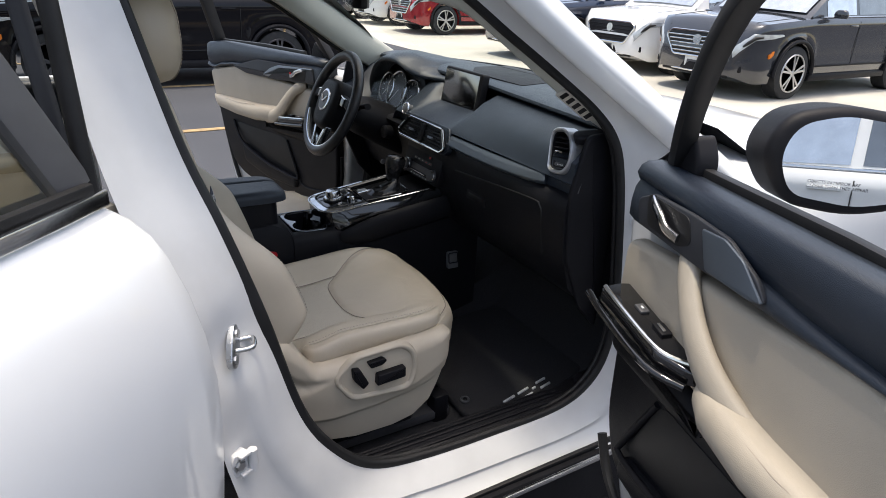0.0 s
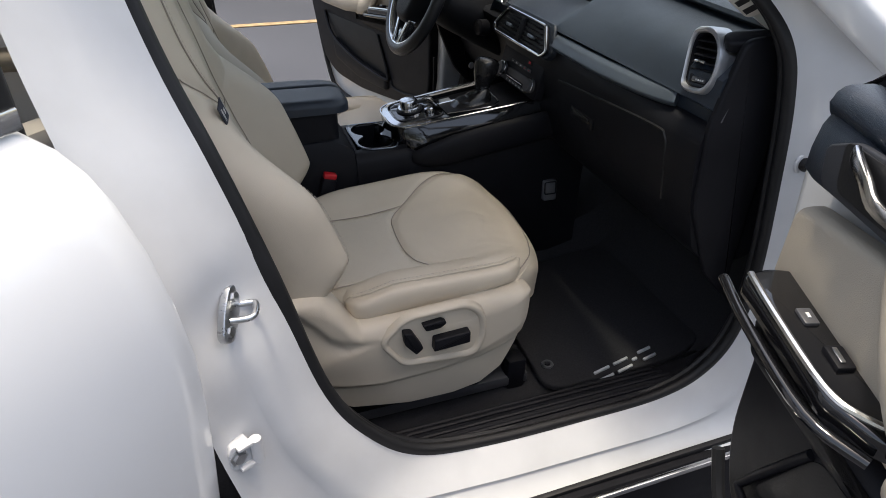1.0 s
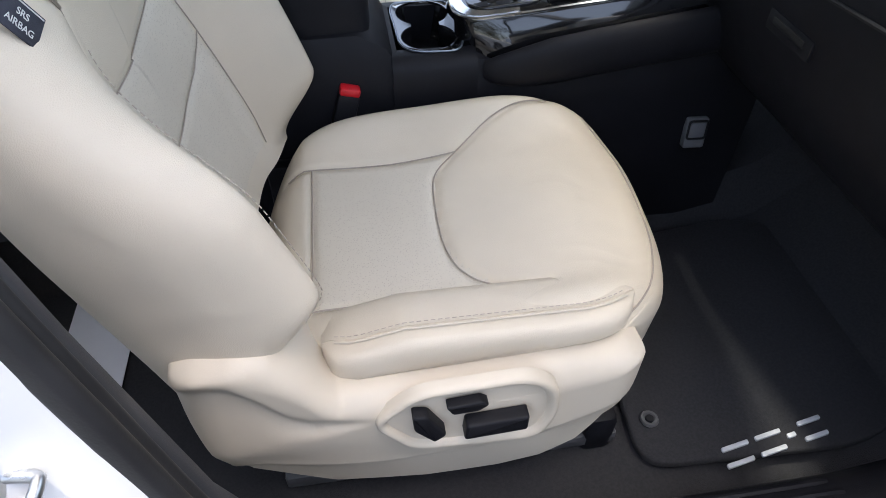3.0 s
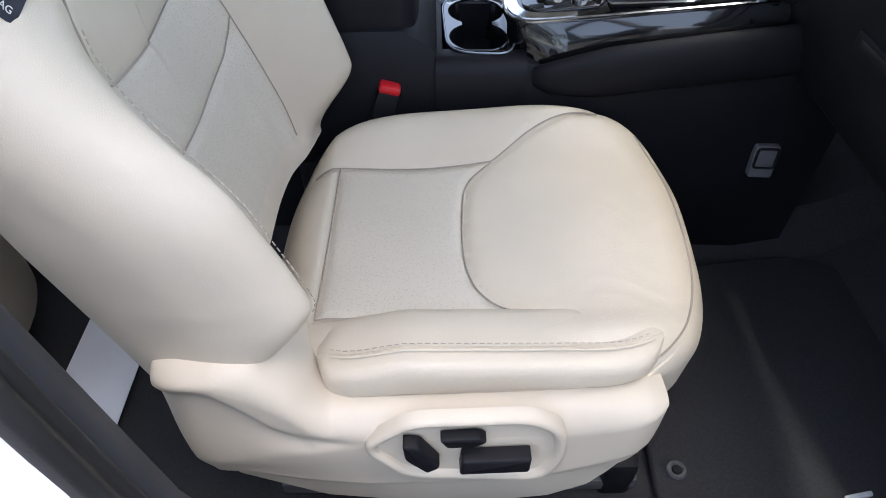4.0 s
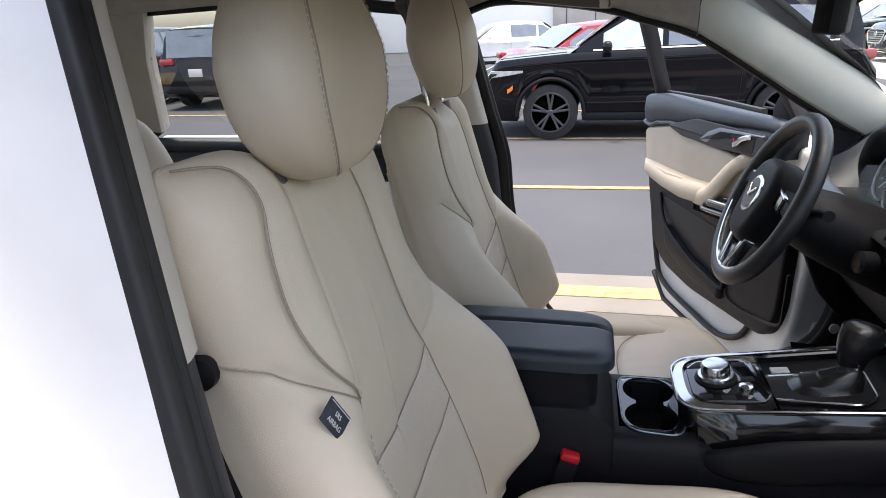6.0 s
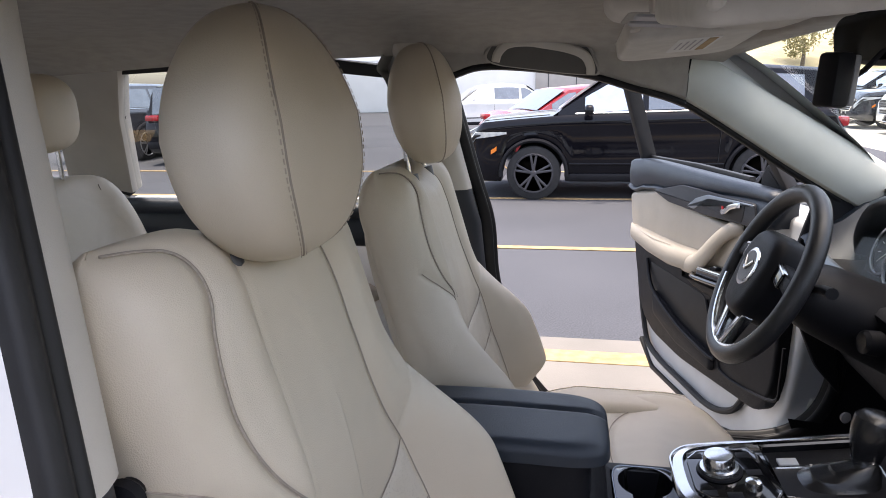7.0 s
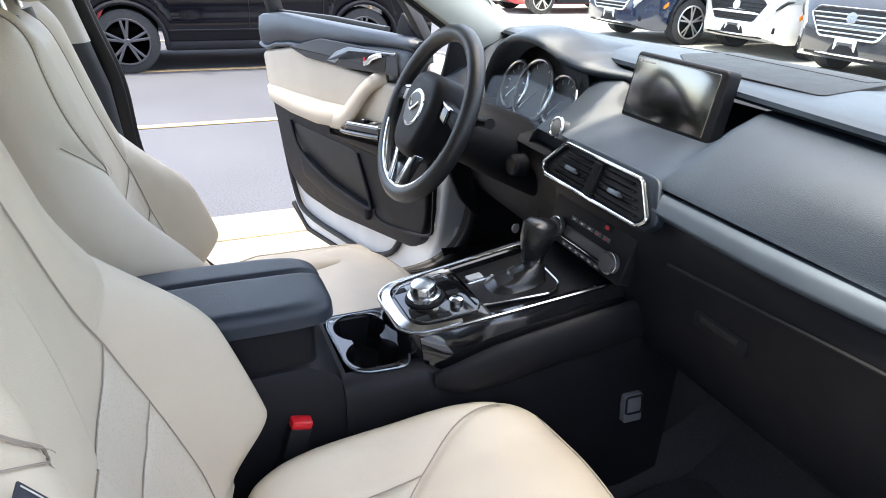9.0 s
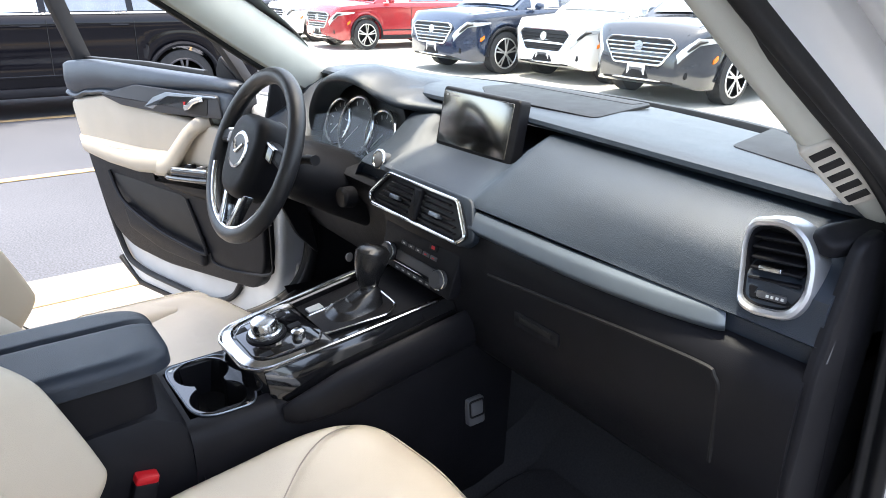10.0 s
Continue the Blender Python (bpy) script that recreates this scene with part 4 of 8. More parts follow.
    if not mirror:
        # woven label on the outer bolster
        c0 = Vector((0.363, 0.184, face_z(0.363, 0.184)))
        ds = Vector((0.01, 0, face_z(0.368, 0.184) - face_z(0.358, 0.184)))
        dy = Vector((0, 0.01, face_z(0.363, 0.189) - face_z(0.363, 0.179)))
        nrm = ds.cross(dy)
        if nrm.z < 0:
            nrm = -nrm
        nrm = nrm.normalized() + Vector((0, 0.15, 0))
        lm = back_m @ axes(c0 + nrm.normalized() * 0.0065, (-0.034, -0.015, 0), nrm)
        tag = part("label_tag", box(0.040, 0.026, 0.002, lm, 0.0008), LABEL, seat, "dark woven fabric tag with pale print")
    if not mirror:
        for k, word in enumerate(("SRS", "AIRBAG")):
            tc = bpy.data.curves.new("tag_text", "FONT")
            tc.body, tc.size, tc.align_x, tc.extrude = word, 0.0074, "CENTER", 0.0002
            tc.materials.append(INK)
            to = new("tag_text", tc)
            to.parent = tag
            to.matrix_basis = lm @ Matrix.Translation((0.001, 0.001 - 0.009 * k, 0.0015))
        part("tag_stitch", tube([lm @ Vector((x, 0.0105, 0.0016)) for x in (-0.018, 0.0, 0.018)], 0.0005, 4), INK, tag)
    return seat


front_seat(pose(0, -0.362, 0), "cream leather power passenger seat with sand side shield", False)
front_seat(pose(0, 0.375, -0.038), "cream leather driver's seat beside the centre console", True)


def rear_seat(x, y, label):
    s = thing("rear_seat", pose(x, y, 0), label, "car seat", "rear seats")
    part("cushion", pillow(24, 24, 0.26, 0.24, 4, lambda a, b: 0.72 + 0.02 * bump_g(abs(b) - 0.19, 0.06), 0.06, 0.3, 0.18, 0.01, Matrix.Translation((0.18, 0, 0))), LEATHER, s)
    t = radians(20)
    bm_ = axes((-0.06, 0, 0.74), (-math.sin(t), 0, math.cos(t)), (math.cos(t), 0, math.sin(t)))
    part("backrest", pillow(30, 30, 0.30, 0.235, 4, lambda a, b: 0.04 + 0.03 * bump_g(max(0, 0.18 - abs(b)), 0.05), 0.06, 0.3, 0.10, 0.01, bm_ @ Matrix.Translation((0.30, 0, 0))), LEATHER, s)
    for sy in (-1, 1):
        part("seam", tube([bm_ @ Vector((a, sy * 0.13, 0.0445)) for a in (0.05, 0.3, 0.55)], 0.0014, 5), THREAD, s)
    bm = bmesh.new()
    bmesh.ops.create_uvsphere(bm, u_segments=28, v_segments=18, radius=1.0)
    for v in bm.verts:
        q = [math.copysign(abs(c) ** 0.7, c) for c in v.co]
        v.co = Vector((q[0] * 0.055 - 0.25, q[1] * 0.125, q[2] * 0.095 + 1.46))
    part("headrest", bm, LEATHER, s, "cream leather headrest")
    for sy in (-1, 1):
        part("post", tube([(-0.25, sy * 0.06, 1.28), (-0.25, sy * 0.06, 1.40)], 0.006, 8), CHROME, s)
    return s


rear_seat(-0.62, -0.40, "cream leather rear seat behind the passenger")
rear_seat(-0.62, 0.40, "cream leather rear seat behind the driver")

# ---- dashboard ----
dash = thing("dashboard", pose(0, 0, 0), "black soft dashboard with satin trim, vents and a centre display", "dashboard")


def lip_x(y):
    return 1.128 + 0.11 * min(y + 0.05, 0.0)


YS = [-0.725, -0.71, -0.68, -0.6, -0.5, -0.4, -0.3, -0.2, -0.1, 0.0, 0.1, 0.2, 0.3, 0.45, 0.6, 0.70, 0.725]
rings = []
for y in YS:
    lx = lip_x(y)
    e = 0.02 if abs(y) > 0.71 else 0.0
    fx = 1.56 - 0.22 * (abs(y) / 0.72) ** 2
    rings.append([(fx, y, 1.216 - e), (fx - 0.06, y, 1.236 - e), (fx - 0.12, y, 1.250 - e), (lx + 0.16, y, 1.262 - e), (lx + 0.06, y, 1.2615 - e), (lx + 0.015, y, 1.256 - e), (lx + 0.002, y, 1.250 - e * 0.6),
                  (lx, y, 1.243), (lx + 0.006, y, 1.237), (lx + 0.05, y, 1.230), (fx - 0.02, y, 1.15)])
part("upper_pad", loft(rings), SOFT, dash, "black soft upper dash pad")

def dip(y):
    """How far the dash face drops to leave the instrument binnacle open."""
    a, b = max(0.0, min(1.0, (y - 0.215) / 0.05)), max(0.0, min(1.0, (0.70 - y) / 0.08))
    return min(a * a * (3 - 2 * a), b)


YM = sorted(YS + [-0.185, -0.175, -0.165, -0.155, -0.145, -0.135, -0.125, 0.155, 0.105, 0.125, 0.135, 0.115, 0.13, 0.145, 0.16, 0.215, 0.23, 0.24, 0.25, 0.265, 0.62, 0.64, 0.66])
rings = []
for y in YM:
    lx = lip_x(y)
    mid = 0.014 * bump_g(y + 0.38, 0.25)
    c = 1 - max(0.0, min(1.0, (abs(y + 0.01) - 0.115) / 0.05))
    c = c * c * (3 - 2 * c)
    k = 1 - 0.95 * dip(y)
    rings.append([(lx + 0.09, y, 1.09 + k * (0.136 - 0.030 * c)), (lx + 0.045, y, 1.085 + k * (0.149 - 0.045 * c)), (lx + 0.012, y, 1.08 + k * (0.152 - 0.050 * c)), (lx - 0.04 - mid * 0.5, y, 1.075 + k * (0.134 - 0.041 * c)), (lx - 0.085 - mid, y, 1.07 + k * (0.099 - 0.012 * c)),
                  (0.968 - 0.006 * c, y, 1.066 + k * 0.062), (0.962, y, 1.062 + k * 0.058), (0.975, y, 1.058 + k * 0.054), (0.98, y, 1.05 + k * 0.02), (1.05, y, 1.04), (1.2, y, 1.04), (1.25, y, 1.06 + k * 0.14)])
part("mid_pad", loft(rings), SOFT, dash, "black soft dash panel")

rings = []
for y in YS:
    g = 2.6 * max(0.0, min(0.02, (y - 0.13) * 0.4))
    rings.append([(0.985, y, 1.09), (0.966, y, 1.088), (0.955, y, 1.078), (0.950 + g * 0.3, y, 1.05), (0.952 + g, y, 1.0), (0.965 + g * 1.5, y, 0.92), (0.99 + g * 1.6, y, 0.84), (1.03 + g * 1.4, y, 0.80), (1.12 + g, y, 0.79), (1.30, y, 0.86), (1.30, y, 1.05), (1.1, y, 1.09)])
part("lower_panel", loft(rings), PLASTIC, dash, "black grained lower dash")

# satin trim bar from the centre vents to the door side
path = [(0.957, -0.165, 1.096), (0.957, -0.22, 1.096), (0.956, -0.38, 1.096), (0.960, -0.52, 1.101), (0.966, -0.60, 1.107), (0.972, -0.618, 1.109)]
sec = round_poly([(-0.008, -0.021), (0.004, -0.021), (0.009, -0.004), (0.007, 0.016), (-0.008, 0.018)], 0.004, 3)
bm = sweep(smooth_path(path, 5), [(a, b) for b, a in sec], (-0.8, 0, 0.6))
part("trim_bar", bm, SATIN, dash, "satin metal trim bar")
# black band along the foot of the windscreen
part("screen_band", sweep([(1.575 - 0.22 * (abs(y) / 0.72) ** 2, y, 1.222) for y in (-0.70, -0.6, -0.45, -0.3, -0.15, 0.0, 0.15, 0.3, 0.45, 0.6, 0.70)], round_poly([(-0.016, -0.02), (0.016, -0.02), (0.012, 0.012), (-0.012, 0.014)], 0.005, 2), (0, 0, 1)), RUBBER, dash, "black band under the windscreen")
path = [(0.958, 0.42, 1.095), (0.96, 0.55, 1.10), (0.975, 0.68, 1.11)]
part("trim_bar", sweep(smooth_path(path, 4), [(a, b) for b, a in sec], (-0.8, 0, 0.6)), SATIN, dash, "satin metal trim bar")

# glove box outline and latch
gl = [(0.951, -0.215, 1.018), (0.9495, -0.40, 1.034), (0.9495, -0.60, 1.048), (0.9495, -0.63, 1.040), (0.953, -0.638, 1.01), (0.966, -0.638, 0.91)]
part("glovebox_gap", tube(smooth_path(gl, 4), 0.0030, 6), RUBBER, dash)
part("glovebox_latch", box(0.008, 0.10, 0.028, Matrix.Translation((0.957, -0.33, 0.965)), 0.004), PLASTIC, dash)
part("latch_slot", box(0.004, 0.07, 0.010, Matrix.Translation((0.9535, -0.33, 0.968)), 0.001), RUBBER, dash)

# display on its shelf
dm = axes((1.098, 0, 1.222), (0, -1, 0), (-0.985, 0, 0.17))
disp = part("display", plate(round_poly([(-0.114, -0.062), (0.116, -0.062), (0.114, 0.060), (-0.112, 0.060)], 0.010, 4), -0.018, 0.008, dm, 0.005), PLASTIC, dash, "black display housing")
part("screen", plate(round_poly([(-0.106, -0.052), (0.100, -0.052), (0.100, 0.052), (-0.106, 0.052)], 0.003, 2), 0.0075, 0.009, dm, 0.0008), SCREEN, disp, "dark glossy display glass")
bars(disp, "display_text", dm @ Matrix.Translation((-0.098, 0.044, 0.009)), [(0, 0, 0.006, 0.004), (0.010, 0, 0.03, 0.003)], GREY)

# centre vents
vm = axes((0.948, -0.0235, 1.092), (0, -1, 0), (-0.93, 0, 0.36))
vo = [(-0.136, -0.036), (0.136, -0.036), (0.153, -0.020), (0.108, 0.032), (-0.108, 0.032), (-0.153, -0.020)]
vi = [(-0.132, -0.031), (0.132, -0.031), (0.146, -0.0185), (0.105, 0.027), (-0.105, 0.027), (-0.146, -0.0185)]
ro, ri = round_poly(vo, 0.008, 4), round_poly(vi, 0.008, 4)
rings = [[(x, y, z) for x, y in r] for r, z in ((ro, -0.03), (ro, 0.012), (ri, 0.014), (ri, -0.004))]
bm = loft(rings, caps=False)
bmesh.ops.transform(bm, matrix=vm, verts=bm.verts)
part("vent_surround", plate(round_poly([(-0.142, -0.041), (0.142, -0.041), (0.166, -0.020), (0.130, 0.043), (-0.122, 0.043), (-0.162, -0.020)], 0.012, 4), -0.05, 0.003, vm, 0.004), SOFT, dash, "dark vent surround")
vent = part("centre_vent", bm, PLASTIC, dash, "centre air vents in a satin chrome frame")
part("vent_frame", tube([vm @ Vector((x * 1.004, y * 1.01, 0.0125)) for x, y in ro], 0.0034, 8, True), CHROME, vent, "satin chrome frame")
part("vent_back", plate(ri, 0.002, 0.0075, vm), RUBBER, vent)
part("vent_divider", plate(round_poly([(-0.010, -0.031), (0.014, -0.031), (0.010, 0.027), (-0.014, 0.027)], 0.004), 0.004, 0.017, vm, 0.004), PLASTIC, vent)
for sx in (-1, 1):
    for k in range(5):
        yy = -0.0235 + 0.0108 * k
        w = 0.128 - 0.85 * max(0.0, yy + 0.018) - 0.018
        part("slat", box(w - 0.004, 0.0028, 0.010, vm @ Matrix.Translation((sx * (0.016 + w / 2), yy, 0.010)) @ pose(0, 0, 0, 20, 0, 0), 0.0008, 1), PLASTIC, vent)
    part("vent_tab", box(0.03, 0.008, 0.012, vm @ Matrix.Translation((sx * 0.064, -0.006, 0.013)), 0.002), ALU, vent)

# passenger side vent
sm = axes((0.972, -0.662, 1.185), (0, -1, 0.12), (-0.95, -0.22, 0.20))
so = [(-0.034, -0.046), (-0.016, -0.053), (0.026, -0.051), (0.043, -0.026), (0.043, 0.012), (0.032, 0.040), (0.006, 0.057), (-0.034, 0.052), (-0.040, 0.030)]
ro = round_poly(so, 0.016, 5)


def vent_ring(k, dx, z):
    return [(x * k + dx, y * (k + 0.01), z) for x, y in ro]


VENTFRAME = surface("satin_silver_vent_frame", (0.50, 0.51, 0.53), 0.34, 0.75, vary=0.04, scale=20, rough_vary=0.05)
bm = loft([vent_ring(1.05, 0, -0.03), vent_ring(1.03, 0, 0.002), vent_ring(1.0, 0, 0.006), vent_ring(0.94, -0.001, 0.0075), vent_ring(0.865, -0.002, 0.005), vent_ring(0.84, -0.0025, 0.001), vent_ring(0.835, -0.0025, -0.022)], caps=False)
bmesh.ops.transform(bm, matrix=sm, verts=bm.verts)
sv = part("side_vent", bm, VENTFRAME, dash, "satin silver framed side vent")
part("vent_back", plate([(x * 0.84 - 0.003, y * 0.85) for x, y in ro], -0.06, -0.026, sm), RUBBER, sv)
part("vent_liner", loft([[sm @ Vector(p) for p in vent_ring(0.838, -0.0025, 0.0)], [sm @ Vector(p) for p in vent_ring(0.80, -0.003, -0.003)], [sm @ Vector(p) for p in vent_ring(0.79, -0.003, -0.026)]], caps=False), PLASTIC, sv)
for k in range(5):
    yy = -0.012 + 0.0118 * k
    w = 0.058 - 0.10 * max(0.0, yy - 0.01)
    part("slat", box(w, 0.0030, 0.018, sm @ Matrix.Translation((-0.001 - 0.10 * max(0.0, yy - 0.01), yy, -0.010)) @ pose(0, 0, 0, 20, 0, 0), 0.001, 1), PLASTIC, sv)
part("vent_tab", box(0.026, 0.006, 0.012, sm @ Matrix.Translation((-0.004, -0.0005, 0.000)), 0.002), CHROME, sv)
part("vent_sill", plate(round_poly([(-0.027, -0.039), (0.026, -0.039), (0.031, -0.021), (-0.029, -0.021)], 0.006), -0.02, -0.003, sm, 0.003), PLASTIC, sv)
part("vent_wheel", box(0.034, 0.009, 0.010, sm @ Matrix.Translation((0.0, -0.031, -0.004)), 0.003), DARKGREY, sv)
for k in range(4):
    part("vent_mark", box(0.003, 0.003, 0.001, sm @ Matrix.Translation((-0.003 + 0.0055 * k, -0.031, 0.0014)), 0), INK, sv)

# climate panel
cm = axes((0.944, -0.02, 0.985), (0, -1, 0), (-0.97, 0, 0.25))
clim = part("climate_panel", plate(round_poly([(-0.115, -0.045), (0.115, -0.045), (0.12, 0.045), (-0.12, 0.045)], 0.008), -0.02, 0.003, cm, 0.003), PLASTIC, dash, "black climate control panel")
part("climate_display", plate(round_poly([(-0.062, -0.024), (0.062, -0.024), (0.062, -0.004), (-0.062, -0.004)], 0.003), 0.0025, 0.005, cm, 0.001), DARKGREY, clim)
part("climate_strip", box(0.135, 0.0025, 0.003, cm @ Matrix.Translation((0, -0.029, 0.003)), 0.0005), CHROME, clim)
for sx in (-1, 1):
    knob = part("climate_knob", tube([cm @ Vector((sx * 0.084, -0.016, z)) for z in (0, 0.012, 0.02, 0.0205)], [0.018, 0.018, 0.0155, 0.010], 24), DARKGREY, clim, "round climate knob")
    part("knob_ring", tube([cm @ (Vector((sx * 0.084, -0.016, 0.012)) + 0.0185 * Vector((math.cos(q), math.sin(q), 0))) for q in (math.pi * 2 * i / 24 for i in range(24))], 0.0018, 6, True), CHROME, knob)
for k in range(6):
    part("button", box(0.017, 0.008, 0.004, cm @ Matrix.Translation((-0.05 + 0.02 * k, -0.038, 0.003)), 0.001), DARKGREY, clim)
    part("button_mark", box(0.007, 0.0018, 0.0008, cm @ Matrix.Translation((-0.05 + 0.02 * k, -0.038, 0.0055)), 0), INK, clim)
for k in range(5):
    part("button", box(0.02, 0.008, 0.004, cm @ Matrix.Translation((-0.045 + 0.024 * k, 0.014, 0.003)), 0.001), DARKGREY, clim)
    part("button_mark", box(0.006, 0.0022, 0.0008, cm @ Matrix.Translation((-0.045 + 0.024 * k, 0.014, 0.0055)), 0), INK if k < 3 else RED, clim)
part("hazard_button", box(0.026, 0.012, 0.004, cm @ Matrix.Translation((0.045, 0.033, 0.003)), 0.002), PLASTIC, clim)
part("hazard_mark", box(0.010, 0.006, 0.0008, cm @ Matrix.Translation((0.045, 0.033, 0.0055)), 0), RED, clim)

# instrument hood: a low eyebrow over the dials that runs out into the upper pad
hy = 0.385
brow = [(1.055, 0.640, 1.100), (1.030, 0.595, 1.150), (1.012, 0.535, 1.200), (1.000, 0.470, 1.240), (0.995, 0.400, 1.262), (0.994, 0.330, 1.268), (1.004, 0.280, 1.258), (1.024, 0.250, 1.238), (1.058, 0.228, 1.222), (1.092, 0.190, 1.217), (1.116, 0.140, 1.216)]
rings = []
P = smooth_path(brow, 4)
for i, p in enumerate(P):
    f = i / (len(P) - 1)
    mid = math.sin(math.pi * min(1.0, f * 1.12)) ** 0.7 if f < 0.89 else 0.05
    inward = Vector((0, 0.385 - p.y, 0)) * (0.10 if p.y > 0.24 else 0.0)
    q = p + inward * 0.4
    crown = max(1.262, p.z + 0.012)
    rings.append([Vector((p.x + 0.065, q.y, p.z - 0.010)), Vector((p.x + 0.02, p.y, p.z - 0.003)), Vector((p.x + 0.004, p.y, p.z)), Vector((p.x - 0.002, p.y, p.z + 0.006)), Vector((p.x + 0.001, p.y, p.z + 0.013)), Vector((p.x + 0.012, p.y, p.z + 0.019)),
                  Vector((p.x + 0.040, q.y, p.z + 0.018 + 0.010 * mid)), Vector((p.x + 0.085, q.y + inward.y * 0.3, p.z + (0.020 + 0.012 * mid) if p.z > 1.23 else p.z + 0.028)), Vector((p.x + 0.16, q.y + inward.y * 0.6, max(1.250, p.z + 0.012))), Vector((1.34, q.y + inward.y, 1.246))])
part("instrument_hood", loft(rings, closed=False, caps=False), SOFT, dash, "arched black instrument hood", angle=70)
DIALS = surface("dial_face", (0.02, 0.021, 0.023), 0.5, vary=0.02, scale=30)
im_c = axes((1.062, hy, 1.150), (0, -1, 0), (-0.95, 0, 0.31))
im = im_c
clus = part("instrument_cluster", plate(round_poly([(-0.175, -0.085), (0.175, -0.085), (0.185, 0.03), (0.12, 0.10), (-0.12, 0.10), (-0.185, 0.03)], 0.05, 5), -0.02, 0.0, im, 0.002), RUBBER, dash, "round instrument dials")
for cx, r in ((-0.098, 0.056), (0.0, 0.072), (0.098, 0.056)):
    im = im_c @ Matrix.Translation((0, 0, 0.008 if cx == 0.0 else 0.0))
    ring = [im @ Vector((cx + r * math.cos(q), r * math.sin(q), 0.010)) for q in (2 * math.pi * i / 40 for i in range(40))]
    part("dial_ring", tube(ring, 0.0045, 8, True), CHROME, clus)
    part("dial_face", plate([(cx + (r - 0.003) * math.cos(2 * math.pi * i / 32), (r - 0.003) * math.sin(2 * math.pi * i / 32)) for i in range(32)], 0.0, 0.0025, im), DIALS, clus)
    for k in range(11):
        q = math.radians(225 - 27 * k)
        part("dial_mark", box(0.010, 0.002, 0.0008, im @ Matrix.Translation((cx + (r - 0.012) * math.cos(q), (r - 0.012) * math.sin(q), 0.003)) @ pose(0, 0, 0, 0, 0, math.degrees(q)), 0), INK, clus)
    part("dial_needle", box(r * 0.8, 0.002, 0.0012, im @ Matrix.Translation((cx - 0.25 * r, -0.25 * r, 0.004)) @ pose(0, 0, 0, 0, 0, 45), 0), INK, clus)
part("dial_glass", plate(round_poly([(-0.17, -0.075), (0.17, -0.075), (0.18, 0.03), (0.12, 0.09), (-0.12, 0.09), (-0.18, 0.03)], 0.05, 5), 0.028, 0.030, im_c @ pose(0, 0, 0, -10, 0, 0)), DIALGLASS, clus)
st = axes((0.972, 0.158, 1.135), (0, -1, 0), (-0.93, 0.2, 0.30))
sb = part("start_button", tube([st @ Vector((0, 0, z)) for z in (-0.02, 0.004, 0.006)], [0.016, 0.016, 0.012], 24), DARKGREY, dash, "round start button")
part("start_ring", tube([st @ Vector((0.019 * math.cos(q), 0.019 * math.sin(q), 0.003)) for q in (2 * math.pi * i / 28 for i in range(28))], 0.003, 6, True), CHROME, sb)

# top: speaker grille panels and demister slot
gz = 1.262
part("centre_grille", plate(round_poly([(1.17, -0.225), (1.39, -0.185), (1.39, 0.16), (1.25, 0.17), (1.17, 0.06)], 0.02), gz - 0.004, gz + 0.0015, None, 0.001), PLASTIC, dash, "dark mesh dash speaker grille")
part("demister_slot", plate(round_poly([(1.345, -0.17), (1.385, -0.17), (1.385, 0.15), (1.345, 0.15)], 0.01), gz - 0.004, gz + 0.0024, None, 0.0005), RUBBER, dash)
part("side_grille", plate(round_poly([(1.175, -0.475), (1.36, -0.44), (1.24, -0.62), (1.12, -0.63)], 0.015), gz - 0.006, gz + 0.0012, None, 0.001), PLASTIC, dash)
# side end panel, with its seam's painted highlight and the demister outlet at the pillar's foot
part("end_panel", plate(round_poly([(0.955, 1.09), (0.99, 1.235), (1.05, 1.24), (1.10, 1.15), (1.10, 0.70), (1.03, 0.78), (0.965, 0.93)], 0.02), 0, 0.012, axes((0, -0.722, 0), (1, 0, 0), (0, -1, 0)), 0.006), PLASTIC, dash)
part("end_panel", plate(round_poly([(0.955, 1.09), (0.99, 1.235), (1.05, 1.24), (1.10, 1.15), (1.10, 0.70), (1.03, 0.78), (0.965, 0.93)], 0.02), 0, 0.012, axes((0, 0.734, 0), (1, 0, 0), (0, -1, 0)), 0.006), PLASTIC, dash)
# highlight on the seam's edge, put in as a paler grey tube
part("end_seam_glint", tube(smooth_path([(1.030, -0.722, 1.225), (1.012, -0.727, 1.19), (0.990, -0.731, 1.14), (0.976, -0.733, 1.10)], 4), 0.0022, 6), DARKGREY, dash)
part("end_cap", pillow(14, 10, 0.048, 0.018, 4, lambda x, y: 0.008, 0.008, 0.4, 0.014, 0.003, axes((1.022, -0.712, 1.232), (0.93, -0.30, 0.05), (-0.25, -0.35, 0.9))), PLASTIC, dash)
om = axes((0.967, -0.702, 1.305), (0.72, -0.19, -0.53), (-0.70, -0.50, -0.35))
outlet = part("pillar_outlet", plate(round_poly([(-0.058, -0.016), (0.054, -0.016), (0.060, 0.016), (-0.052, 0.016)], 0.010), -0.012, 0.004, om, 0.003), TRIM_B, dash, "beige demister outlet")
for k in range(5):
    part("outlet_slot", box(0.0115, 0.021, 0.003, om @ Matrix.Translation((-0.040 + 0.020 * k, 0.0, 0.0035)), 0.0008, 1), RUBBER, outlet)

SOCKET = surface("mid_grey_socket_plastic", (0.13, 0.13, 0.135), 0.4, vary=0.1, scale=30)
